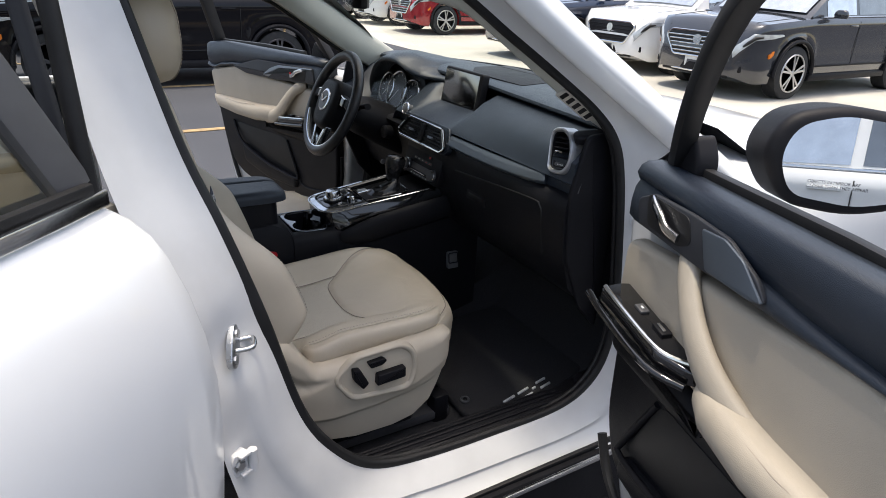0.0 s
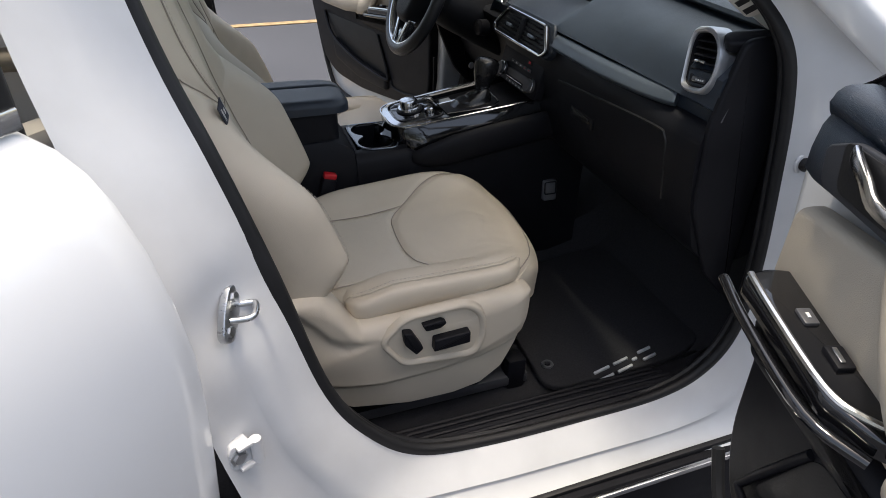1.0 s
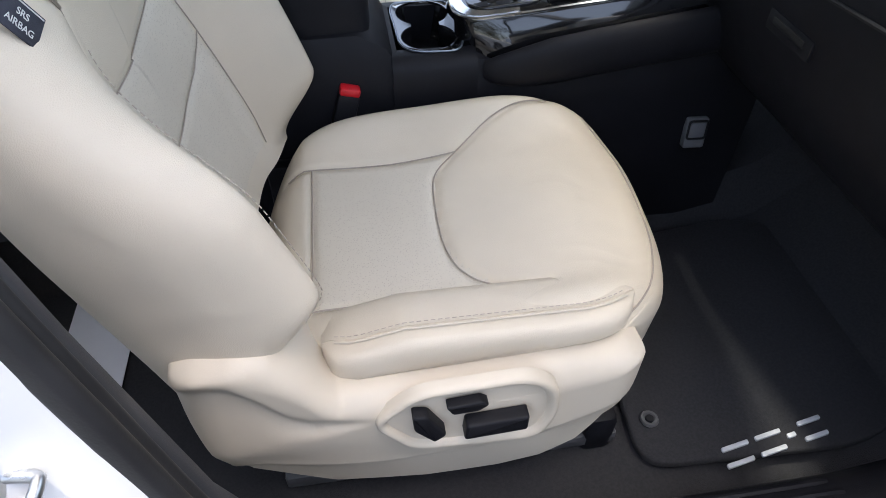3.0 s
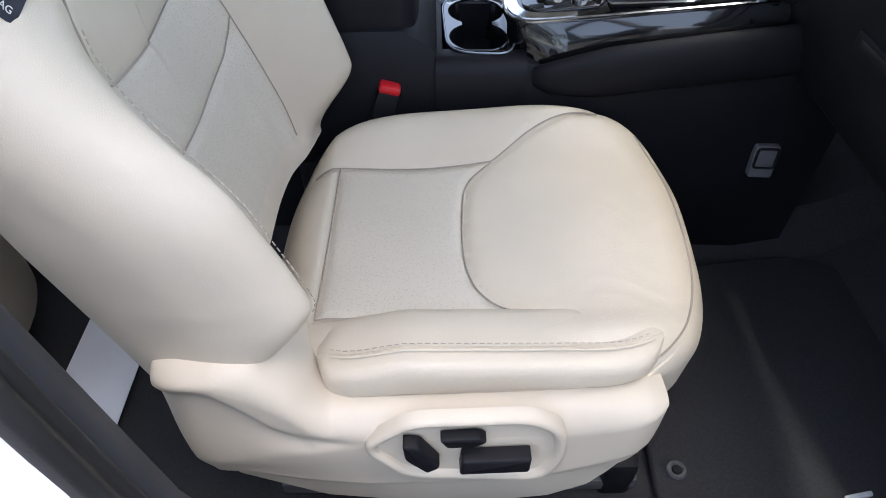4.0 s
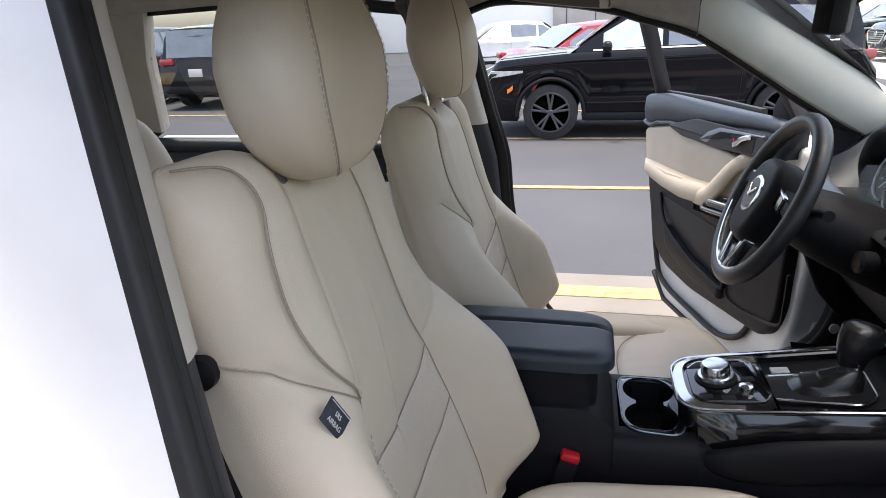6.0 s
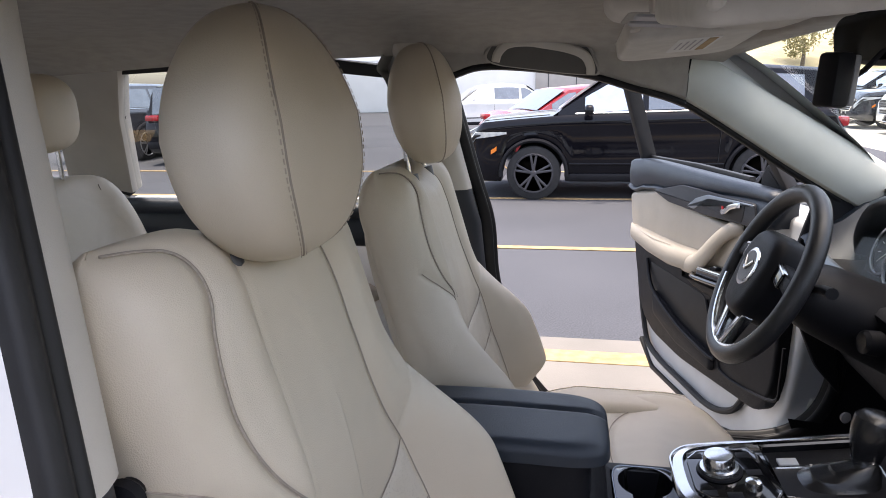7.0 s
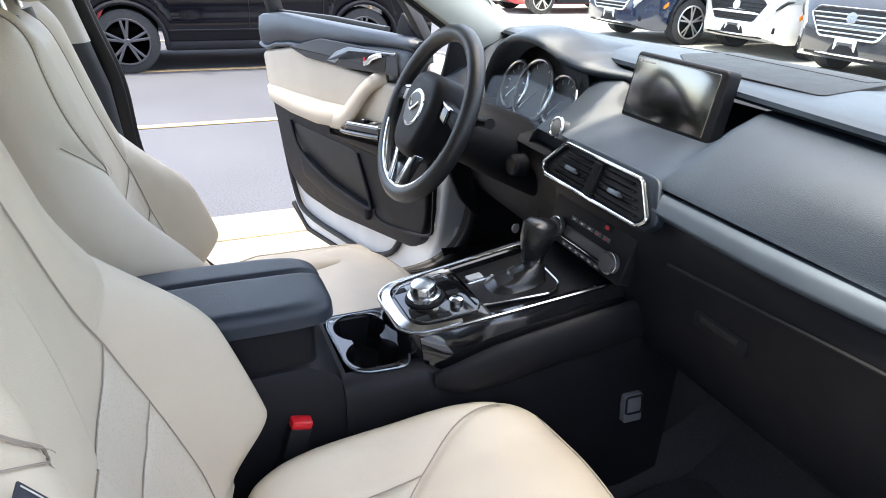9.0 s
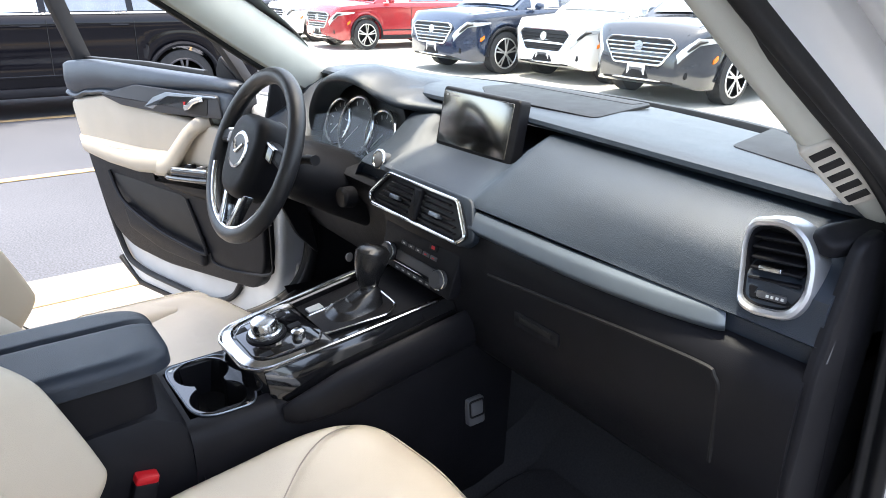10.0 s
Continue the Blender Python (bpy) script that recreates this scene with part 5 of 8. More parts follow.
# knee-side switch on the console's flank
fm = axes((1.000, -0.146, 0.682), (0.99, -0.05, 0), (-0.05, -0.98, 0.15)) @ Matrix.Diagonal((0.88, 0.80, 1.0, 1.0))
fs = part("flank_socket", plate(round_poly([(-0.022, -0.036), (0.022, -0.036), (0.022, 0.036), (-0.022, 0.036)], 0.006), -0.01, 0.004, fm, 0.003), SOCKET, dash, "small grey socket cover")
part("socket_rim", tube([fm @ Vector((x, y, 0.005)) for x, y in round_poly([(-0.019, -0.012), (0.019, -0.012), (0.019, 0.031), (-0.019, 0.031)], 0.007)], 0.0022, 6, True), RUBBER, fs)
part("socket_flap", plate(round_poly([(-0.016, -0.008), (0.016, -0.008), (0.016, 0.028), (-0.016, 0.028)], 0.006), 0.004, 0.007, fm, 0.002), SOCKET, fs)

# steering column and wheel
wc, wt = Vector((0.782, 0.368, 1.125)), radians(24)
wu, wn = Vector((math.sin(wt), 0, math.cos(wt))), Vector((-math.cos(wt), 0, math.sin(wt)))
wm = Matrix((Vector((0, -1, 0)), wu, wn)).transposed().to_4x4()
wm.translation = wc
wheel = thing("steering_wheel", pose(0, 0, 0), "black leather three-spoke steering wheel with satin inserts", "steering wheel")
R = 0.176
rim = [wm @ Vector((R * math.cos(q), R * math.sin(q), 0)) for q in (2 * math.pi * i / 72 for i in range(72))]
part("rim", tube(rim, 0.0180, 16, True), WHEEL_L, wheel, "black leather wheel rim")
part("rim_insert", tube([wm @ Vector(((R - 0.013) * math.cos(q), (R - 0.013) * math.sin(q), 0.009)) for q in (math.radians(198 + 144 * i / 30) for i in range(31))], 0.0055, 8), CHROME, wheel)
hub = plate(round_poly([(-0.060, -0.098), (0.060, -0.098), (0.088, 0.030), (0.060, 0.084), (-0.060, 0.084), (-0.088, 0.030)], 0.05, 6), -0.03, 0.032, wm, 0.026, 6)
hb = part("hub", hub, PLASTIC, wheel, "black airbag hub")
part("badge", tube([wm @ Vector((0, 0.003, z)) for z in (0.030, 0.034, 0.0355)], [0.041, 0.040, 0.036], 32), CHROME, hb, "round satin badge")
part("badge_mark", plate([(0.034 * math.cos(q), 0.003 + 0.033 * math.sin(q)) for q in (2 * math.pi * i / 28 for i in range(28))], 0.0345, 0.0360, wm), DARKGREY, hb)
part("badge_bar", tube([wm @ Vector(p) for p in smooth_path([(-0.024, 0.018, 0.0365), (-0.010, 0.004, 0.0375), (0.0, -0.002, 0.038), (0.010, 0.004, 0.0375), (0.024, 0.018, 0.0365)], 4)], 0.0036, 8), CHROME, hb)
for sx in (-1, 1):
    sp = [(sx * 0.05, 0.02), (sx * 0.05, 0.05), (sx * 0.165, 0.028), (sx * 0.167, -0.004)]
    spk = part("spoke", plate(round_poly(sp, 0.006), -0.012, 0.010, wm, 0.005), PLASTIC, wheel)
    part("switch_pad", plate(round_poly([(sx * 0.068, 0.010), (sx * 0.068, 0.040), (sx * 0.12, 0.030), (sx * 0.12, 0.002)], 0.006), 0.008, 0.015, wm, 0.003), GLOSS, spk)
    part("switch_edge", plate(round_poly([(sx * 0.065, 0.040), (sx * 0.066, 0.046), (sx * 0.125, 0.034), (sx * 0.124, 0.029)], 0.002), 0.008, 0.0165, wm, 0.001), CHROME, spk)
    lo = [(sx * 0.034, -0.085), (sx * 0.056, -0.080), (sx * 0.032, -0.160), (sx * 0.010, -0.166)]
    part("spoke", plate(round_poly(lo, 0.006), -0.008, 0.014, wm, 0.004), CHROME, wheel, "satin lower spoke")
part("column_shroud", tube([wc + wn * z for z in (-0.02, -0.05, -0.07, -0.12, -0.20, -0.28, -0.34)], [0.045, 0.060, 0.074, 0.086, 0.094, 0.100, 0.104], 28, flat=0.82, up=(0, 0, 1)), PLASTIC, wheel, "black column shroud")
for sx in (-1, 1):
    a = wm @ Vector((sx * 0.05, 0.02, -0.075))
    part("stalk", tube([a, wm @ Vector((sx * 0.12, 0.035, -0.06)), wm @ Vector((sx * 0.165, 0.04, -0.055))], [0.008, 0.009, 0.011], 10), PLASTIC, wheel, "black column stalk")
part("key_barrel", tube([(0.95, 0.245, 1.035), (0.925, 0.24, 1.04), (0.922, 0.24, 1.04)], [0.024, 0.022, 0.016], 18), PLASTIC, wheel)

SILVERGREY = surface("pale_grey_switch", (0.42, 0.43, 0.44), 0.35, vary=0.05, scale=40)
# ---- centre console ----
con = thing("centre_console", pose(0, 0, 0), "black centre console with gloss shifter panel and padded armrest", "centre console")
rings = []
for x, zt, w in ((-0.15, 0.86, 0.105), (0.15, 0.88, 0.105), (0.42, 0.885, 0.105), (0.462, 0.862, 0.107), (0.472, 0.845, 0.110), (0.480, 0.842, 0.112), (0.4825, 0.772, 0.112), (0.594, 0.772, 0.114), (0.596, 0.840, 0.114), (0.63, 0.835, 0.115), (0.75, 0.852, 0.122), (0.95, 0.875, 0.13), (1.10, 0.88, 0.135)):
    zb = 0.43
    rings.append([(x, -w, zb), (x, -w - 0.004, zt - 0.10), (x, -w, zt - 0.03), (x, -w + 0.012, zt - 0.006), (x, -w + 0.03, zt), (x, w - 0.03, zt), (x, w - 0.012, zt - 0.006), (x, w, zt - 0.03), (x, w + 0.004, zt - 0.10), (x, w, zb)])
part("console_body", loft(rings), PLASTIC, con, "black plastic console body")
for sy in (-1, 1):
    part("console_cheek", loft([[(x, sy * 0.112, 0.74), (x, sy * 0.118, 0.79), (x, sy * 0.116, 0.820), (x, sy * 0.108, 0.836), (x, sy * 0.096, 0.842), (x, sy * 0.076, 0.842), (x, sy * 0.076, 0.74)] for x in (0.47, 0.54, 0.605)]), PLASTIC, con)
# knee bolsters along its flanks
for sy in (-1, 1):
    pth = [(0.615, sy * 0.112, 0.818), (0.66, sy * 0.124, 0.822), (0.80, sy * 0.133, 0.848), (0.95, sy * 0.14, 0.872), (1.0, sy * 0.14, 0.878)]
    pp = smooth_path(pth, 4)
    part("knee_pad", tube(pp, [0.014 + 0.026 * min(1, i / 6) for i in range(len(pp))], 16, flat=0.42, up=(0, 1, 0)), PLASTIC, con, "soft black knee pad")
# armrest lid: one padded slab with a seam along it
def lid_top(x, y):
    return 0.980 + 0.004 * bump_g(x, 0.15) - 0.006 * bump_g(y - 0.0255, 0.005)


lid = part("armrest_lid", pillow(40, 60, 0.187, 0.096, 6, lid_top, 0.018, 0.22, 0.014, -0.001, Matrix.Translation((0.282, -0.003, 0))), SOFT, con, "padded black armrest lid")
part("lid_seam", tube([(x, 0.0225, lid_top(x - 0.282, 0.0255) + 0.0004) for x in (0.11, 0.2, 0.3, 0.4, 0.448)], 0.0010, 5), RUBBER, lid)
part("armrest_box", plate(round_poly([(0.08, -0.086), (0.438, -0.086), (0.446, 0.0), (0.438, 0.080), (0.08, 0.080)], 0.03), 0.86, 0.952, None, 0.004), PLASTIC, con)
# cup holders
cpl = round_poly([(0.487, -0.088), (0.578, -0.094), (0.592, -0.06), (0.59, 0.07), (0.575, 0.088), (0.49, 0.088), (0.482, 0.06)], 0.042, 6)
cup_c = Vector((0.536, 0.0))
NW = 64


def peanut(r, z):
    pts = []
    for i in range(NW):
        q = 2 * math.pi * i / NW
        best = 0.0
        for yy in (-0.043, 0.043):
            # ray from the middle to the far side of a circle
            b = math.sin(q) * yy
            disc = b * b - yy * yy + r * r
            if disc > 0:
                best = max(best, b + math.sqrt(disc))
        best = max(best, 0.024)
        pts.append((cup_c.x + best * math.cos(q), cup_c.y + best * math.sin(q), z))
    return pts


def outline_at(poly, z):
    pts = []
    for i in range(NW):
        q = 2 * math.pi * i / NW
        dr = Vector((math.cos(q), math.sin(q)))
        best = 0.05
        for k in range(len(poly)):
            a, b = Vector(poly[k]) - cup_c, Vector(poly[(k + 1) % len(poly)]) - cup_c
            e = b - a
            den = dr.x * e.y - dr.y * e.x
            if abs(den) < 1e-12:
                continue
            t = (a.x * e.y - a.y * e.x) / den
            s_ = (a.x * dr.y - a.y * dr.x) / den
            if t > 0 and -1e-6 <= s_ <= 1 + 1e-6:
                best = max(best, t)
        pts.append((cup_c.x + best * dr.x, cup_c.y + best * dr.y, z))
    return pts


cup = part("cup_holder", loft([outline_at(cpl, 0.80), outline_at(cpl, 0.842), [(cup_c.x + (p[0] - cup_c.x) * 0.97, cup_c.y + (p[1] - cup_c.y) * 0.97, 0.845) for p in outline_at(cpl, 0)],
                               peanut(0.0450, 0.845), peanut(0.0435, 0.842), peanut(0.038, 0.775)], caps=False), GLOSS, con, "gloss black twin cup holder", angle=50)
part("cup_rim", tube([(x, y, 0.8440) for x, y in cpl], 0.0015, 6, True), ALU, cup)
part("cup_well", loft([peanut(0.0382, 0.779), peanut(0.001, 0.776)], caps=False), RUBBER, cup)
# shifter panel
pn = axes((0.60, 0.005, 0.888), (1, 0, 0.125), (-0.125, 0, 1))
pan = round_poly([(-0.025, -0.06), (0.0, -0.088), (0.06, -0.094), (0.36, -0.112), (0.36, 0.112), (0.06, 0.094), (0.0, 0.088), (-0.025, 0.06)], 0.03, 5)
deck = round_poly([(-0.025, -0.06), (0.0, -0.088), (0.06, -0.094), (0.128, -0.098), (0.128, 0.098), (0.06, 0.094), (0.0, 0.088), (-0.025, 0.06)], [0.03, 0.03, 0.03, 0.002, 0.002, 0.03, 0.03, 0.03], 5)
panel = part("shifter_panel", plate(deck, -0.058, 0.0, pn, 0.006), GLOSS, con, "piano black shifter panel")
for sy in (-1, 1):
    rail, skirt = [], []
    for x in (0.115, 0.20, 0.28, 0.365):
        yo = 0.0975 + 0.058 * (x - 0.115)
        yi = yo - 0.015
        rail.append([pn @ Vector((x, sy * a, b)) for a, b in ((yo, -0.045), (yo, -0.004), (yo - 0.003, 0.0), (yi + 0.003, 0.0), (yi, -0.003), (yi, -0.045))])
    for x in (0.0, 0.03, 0.06, 0.20, 0.365):
        yo = 0.088 + 0.10 * min(x, 0.06) + 0.059 * max(0.0, x - 0.06)
        fl_ = 0.3 if x < 0.01 else 1.0
        skirt.append([pn @ Vector((x, sy * a, b)) for a, b in ((yo, -0.005), (yo + 0.006 * fl_, -0.016), (yo + 0.015 * fl_, -0.036), (yo + 0.020 * fl_, -0.060), (yo - 0.01, -0.062), (yo - 0.01, -0.005))])
    part("side_rail", loft(rail), GLOSS, panel)
    part("side_skirt", loft(skirt), GLOSS, panel, "piano black sloping side")
part("tray_floor", plate(round_poly([(0.120, -0.086), (0.362, -0.098), (0.362, 0.098), (0.120, 0.086)], 0.004), -0.05, -0.014, pn, 0.002), PLASTIC, panel)
part("panel_edge", tube([pn @ Vector((x, y, 0.0005)) for x, y in pan], 0.0026, 6, True), CHROME, panel, "satin chrome edge")
nose_pts = [Vector(p) for p in smooth_path([(0.075, -0.0855, 0), (0.035, -0.0825, 0), (0.005, -0.073, 0), (-0.012, -0.048, 0), (-0.016, 0.0, 0), (-0.012, 0.048, 0), (0.005, 0.073, 0), (0.035, 0.0825, 0), (0.075, 0.0855, 0)], 5)]
band = []
for i, p in enumerate(nose_pts):
    a, b = nose_pts[max(0, i - 1)], nose_pts[min(len(nose_pts) - 1, i + 1)]
    t = (b - a).normalized()
    o = Vector((t.y, -t.x, 0))
    if o.dot(p - Vector((0.06, 0, 0))) < 0:
        o = -o
    w = 0.008 * math.sin(math.pi * (0.08 + 0.84 * i / (len(nose_pts) - 1)))
    band.append([pn @ (p + o * (w + 0.001) + Vector((0, 0, -0.002))), pn @ (p + o * w + Vector((0, 0, 0.002))), pn @ (p - o * w + Vector((0, 0, 0.0055))), pn @ (p - o * (w + 0.001) + Vector((0, 0, 0.0)))])
part("panel_nose", loft(band), CHROME, panel, "satin chrome nose band")
part("control_deck", plate(round_poly([(0.0, -0.045), (0.018, -0.066), (0.105, -0.074), (0.125, -0.055), (0.115, 0.055), (0.10, 0.074), (0.018, 0.066), (0.0, 0.045)], 0.018), 0.0, 0.004, pn, 0.002), GLOSS, panel)
for q in ([(0.118, -0.055), (0.108, -0.072), (0.020, -0.064), (0.003, -0.044)], [(0.108, 0.055), (0.10, 0.072), (0.020, 0.064), (0.003, 0.044)]):
    part("deck_edge", tube([pn @ Vector((x, y, 0.0042)) for x, y in q], 0.0011, 5), CHROME, panel)
kb = part("dial_knob", tube([pn @ Vector((0.045, 0.006, z)) for z in (0.003, 0.014, 0.0145, 0.030, 0.034, 0.035)], [0.031, 0.029, 0.024, 0.0235, 0.021, 0.014], 32), CHROME, panel, "satin chrome rotary knob")
part("knob_collar", tube([pn @ Vector((0.045 + 0.032 * math.cos(q), 0.006 + 0.032 * math.sin(q), 0.006)) for q in (2 * math.pi * i / 32 for i in range(32))], 0.003, 6, True), PLASTIC, kb)
part("volume_knob", tube([pn @ Vector((0.085, -0.040, z)) for z in (0.003, 0.016, 0.018)], [0.0125, 0.0115, 0.008], 20), CHROME, panel, "small volume knob")
for x, y in ((0.02, -0.052), (0.055, -0.058), (0.095, 0.0), (0.09, 0.05), (0.05, 0.058), (0.015, 0.05)):
    part("button", box(0.022, 0.015, 0.003, pn @ Matrix.Translation((x, y, 0.0035)), 0.001), PLASTIC, panel)
gn = pn @ Matrix.Translation((0, 0, -0.012))
gate = round_poly([(0.122, -0.050), (0.245, -0.074), (0.275, -0.055), (0.282, 0.030), (0.125, 0.026)], 0.012, 4)
part("shift_gate", plate(gate, 0.0, 0.006, gn, 0.003), PLASTIC, panel)
part("gate_edge", tube([gn @ Vector((x, y, 0.006)) for x, y in gate], 0.0025, 6, True), CHROME, panel)
part("brake_switch", box(0.030, 0.020, 0.006, gn @ Matrix.Translation((0.156, 0.044, 0.004)), 0.002), SILVERGREY, panel)
for k in range(4):
    part("gear_mark", box(0.004, 0.005, 0.001, gn @ Matrix.Translation((0.19 + 0.017 * k, 0.040, 0.0008)), 0), INK, panel)
boot = []
for z, sx, sy, cx in ((0.006, 0.055, 0.038, 0.212), (0.013, 0.048, 0.031, 0.220), (0.017, 0.047, 0.030, 0.222), (0.022, 0.034, 0.024, 0.234), (0.026, 0.033, 0.022, 0.236), (0.034, 0.014, 0.013, 0.251)):
    boot.append([gn @ Vector((cx + sx * math.copysign(abs(math.cos(q)) ** 0.7, math.cos(q)), -0.008 + sy * math.copysign(abs(math.sin(q)) ** 0.7, math.sin(q)), z)) for q in (2 * math.pi * i / 24 for i in range(24))])
part("shift_boot", loft(boot), LEVER, panel, "black leather shift boot")
lev = [pn @ Vector(p) for p in ((0.250, -0.002, 0.012), (0.254, -0.002, 0.038), (0.259, -0.002, 0.054), (0.266, -0.002, 0.074), (0.271, -0.002, 0.088), (0.274, -0.002, 0.096), (0.275, -0.002, 0.099))]
sl = part("shift_lever", tube(lev, [0.014, 0.0195, 0.0245, 0.0285, 0.028, 0.021, 0.008], 24, flat=1.2, up=(1, 0, 0)), LEVER, panel, "gloss black shift lever")
part("lever_button", tube([pn @ Vector(p) for p in ((0.236, 0.026, 0.078), (0.234, 0.031, 0.078))], [0.009, 0.007], 14), DARKGREY, sl)
part("collar", tube([pn @ Vector((0.251, -0.002, z)) for z in (0.016, 0.028)], [0.016, 0.019], 18), CHROME, sl)
# ---- front doors, both standing wide open ----
def front_door(m, label, group, reach=0.66, sh=0.0):
    """Built along u from the hinge (0.5) to the latch (1.55), w towards the cabin, z up."""
    d = thing("front_door", m, label, "car door", group)
    # white shell
    k = min(0.0, (reach - 0.575)) if sh else reach - 0.595
    start = max(0.0, k)
    out = round_poly([(0.50 + k, 1.14), (0.56 + k, 0.62), (0.66 + k, 0.42), (0.85, 0.345), (1.34, 0.345), (1.46, 0.44), (1.545, 0.75), (1.57, 1.05), (1.56, 1.14)], 0.05, 5)
    part("shell", plate([(x, z) for x, z in out], -0.14, -0.005, axes((0, -0.02, 0), (1, 0, 0), (0, 1, 0)) @ Matrix.Diagonal((1, -1, 1, 1)), 0.02), WHITE_SHADED, d, "white painted door shell")
    skin = []
    for z, w in ((0.36, -0.16), (0.55, -0.20), (0.80, -0.215), (1.0, -0.20), (1.15, -0.165)):
        skin.append([(u, w, z) for u in (max(0.50, 0.50 + k) if z > 0.6 else 0.62 + max(0.0, k), 0.75, 1.05, 1.35, 1.56 if z > 0.6 else 1.40)])
    part("outer_skin", loft(skin, closed=False, caps=False), WHITE, d)
    # lower seal flap
    part("bottom_seal", sweep([(0.70, -0.03, 0.40), (0.85, -0.03, 0.355), (1.34, -0.03, 0.35), (1.46, -0.03, 0.43)], round_poly([(-0.012, -0.01), (0.012, -0.01), (0.012, 0.01), (-0.012, 0.01)], 0.004, 2), (0, 0, 1)), RUBBER, d)
    part("edge_seal", tube(smooth_path([(0.66, -0.014, 0.56), (0.72, -0.012, 0.48), (0.85, -0.012, 0.425), (1.05, -0.012, 0.42), (1.30, -0.012, 0.43), (1.40, -0.012, 0.50), (1.50, -0.012, 0.80), (1.535, -0.012, 1.05)], 4), 0.011, 8), RUBBER, d, "black door edge seal")
    # inner panel, lower dark part
    low = round_poly([(reach, 1.0), (reach + 0.01, 0.66), (reach + 0.06, 0.56), (1.05, 0.518), (1.28, 0.530), (1.39, 0.585), (1.475, 0.78), (1.53, 0.98), (1.53, 1.02)], 0.05, 5)
    fl = axes((0, 0, 0), (1, 0, 0), (0, 1, 0)) @ Matrix.Diagonal((1, -1, 1, 1))
    part("lower_panel", plate(low, -0.03, 0.014, fl, 0.012), PLASTIC, d, "black grained lower door panel")
    # map pocket
    pk = round_poly([(1.33, 0.812), (1.25, 0.725), (1.05, 0.668), (0.80, 0.640), (0.885, 0.808)], 0.03, 4)
    part("pocket_recess", plate(pk, 0.010, 0.0155, fl, 0.001), RUBBER, d, "dark map pocket opening")
    part("pocket_lip", tube(smooth_path([(1.35, 0.016, 0.815), (1.26, 0.030, 0.72), (1.05, 0.036, 0.66), (0.90, 0.034, 0.638), (0.80, 0.028, 0.628), (0.795, 0.022, 0.65), (0.875, 0.016, 0.80)], 5), 0.007, 10), PLASTIC, d)
    part("pocket_front", plate(round_poly([(1.27, 0.715), (1.05, 0.656), (0.80, 0.628), (0.80, 0.575), (1.05, 0.575), (1.25, 0.62)], 0.025), 0.005, 0.032, fl, 0.014), PLASTIC, d)
    if sh:
        part("speaker_rim", tube(smooth_path([(0.78, 0.014, 0.63), (0.76, 0.015, 0.60), (0.66, 0.015, 0.60), (0.57 + k, 0.015, 0.635), (0.55 + k, 0.015, 0.70), (0.55 + k, 0.014, 0.80)], 4), 0.005, 8), PLASTIC, d)
    # cream middle, stuffed
    mid_o = [(1.528, 1.055), (1.49, 0.90), (1.40, 0.865), (1.15, 0.862), (0.93, 0.90), (0.78, 0.93), (reach, 0.93), (reach + 0.005, 1.06), (0.85, 1.075), (1.08, 1.085), (1.24, 1.105)]
    st = 1 - sh * 2.2
    part("cream_panel", plate(round_poly(mid_o, 0.03, 4), 0.0, 0.028, fl, 0.014, 4), VINYL, d, "cream vinyl door insert")
    # armrest shelf: padded cream bar with a pull grip
    rr = []
    for u, z, w, hh in ((1.515, 0.915, 0.012, 0.012), (1.45, 0.905, 0.042, 0.028), (1.30, 0.902, 0.056, 0.034), (1.15, 0.905, 0.062, 0.036), (1.05, 0.917, 0.058, 0.034), (1.01, 0.925, 0.044, 0.028)):
        u = 1.515 - (1.515 - u) * st
        rr.append([(u, 0.01 + 1.12 * w * max(0.0, math.cos(q)) ** 0.36, z + 1.12 * hh * math.sin(q)) for q in (math.pi * (-0.5 + i / 10) for i in range(11))] + [(u, 0.0, z)])
    arm = part("armrest", loft(rr), VINYL, d, "cream padded armrest")
    part("armrest_seam", tube([(1.48, 0.032, 0.926), (1.40, 0.050, 0.930), (1.20, 0.067, 0.934), (1.06, 0.064, 0.944)], 0.0010, 5), THREAD, arm)
    gp = [(1.10, 0.040, 0.915), (1.04, 0.050, 0.940), (0.985, 0.048, 0.995), (0.94, 0.040, 1.05), (0.91, 0.024, 1.09), (0.89, 0.0, 1.115)]
    if sh:
        gp = [(0.98, 0.045, 0.905), (0.89, 0.055, 0.920), (0.83, 0.052, 0.975), (0.775, 0.044, 1.035), (0.73, 0.034, 1.068), (0.70, 0.012, 1.078)]
    if not sh:
        gp = [(1.15, 0.012, 0.890), (1.08, 0.034, 0.925), (1.02, 0.046, 0.965), (0.965, 0.046, 1.012), (0.92, 0.036, 1.060), (0.89, 0.022, 1.098), (0.875, 0.006, 1.12)]
    gpp = smooth_path(gp, 5)
    part("grip", tube(gpp, [0.036 - 0.012 * min(1.0, i / (len(gpp) * 0.6)) for i in range(len(gpp))], 18, flat=0.62, up=(0, 1, 0)), VINYL, d, "cream pull grip")
    # switch pod, gloss black with chrome blade
    sw = round_poly([(0.735, 0.0), (0.725, 0.05), (0.735, 0.088), (0.93, 0.082), (0.985, 0.05), (1.01, 0.0)], 0.012, 4)
    tm = pose(0.8 + sh * 0.9, 0, 0.957 + sh * 0.3, 0, 7, 0) @ Matrix.Translation((-0.8, 0, 0))
    pod = part("switch_pod", plate(sw, -0.014, 0.012, tm, 0.006), GLOSS, d, "gloss black switch pod")
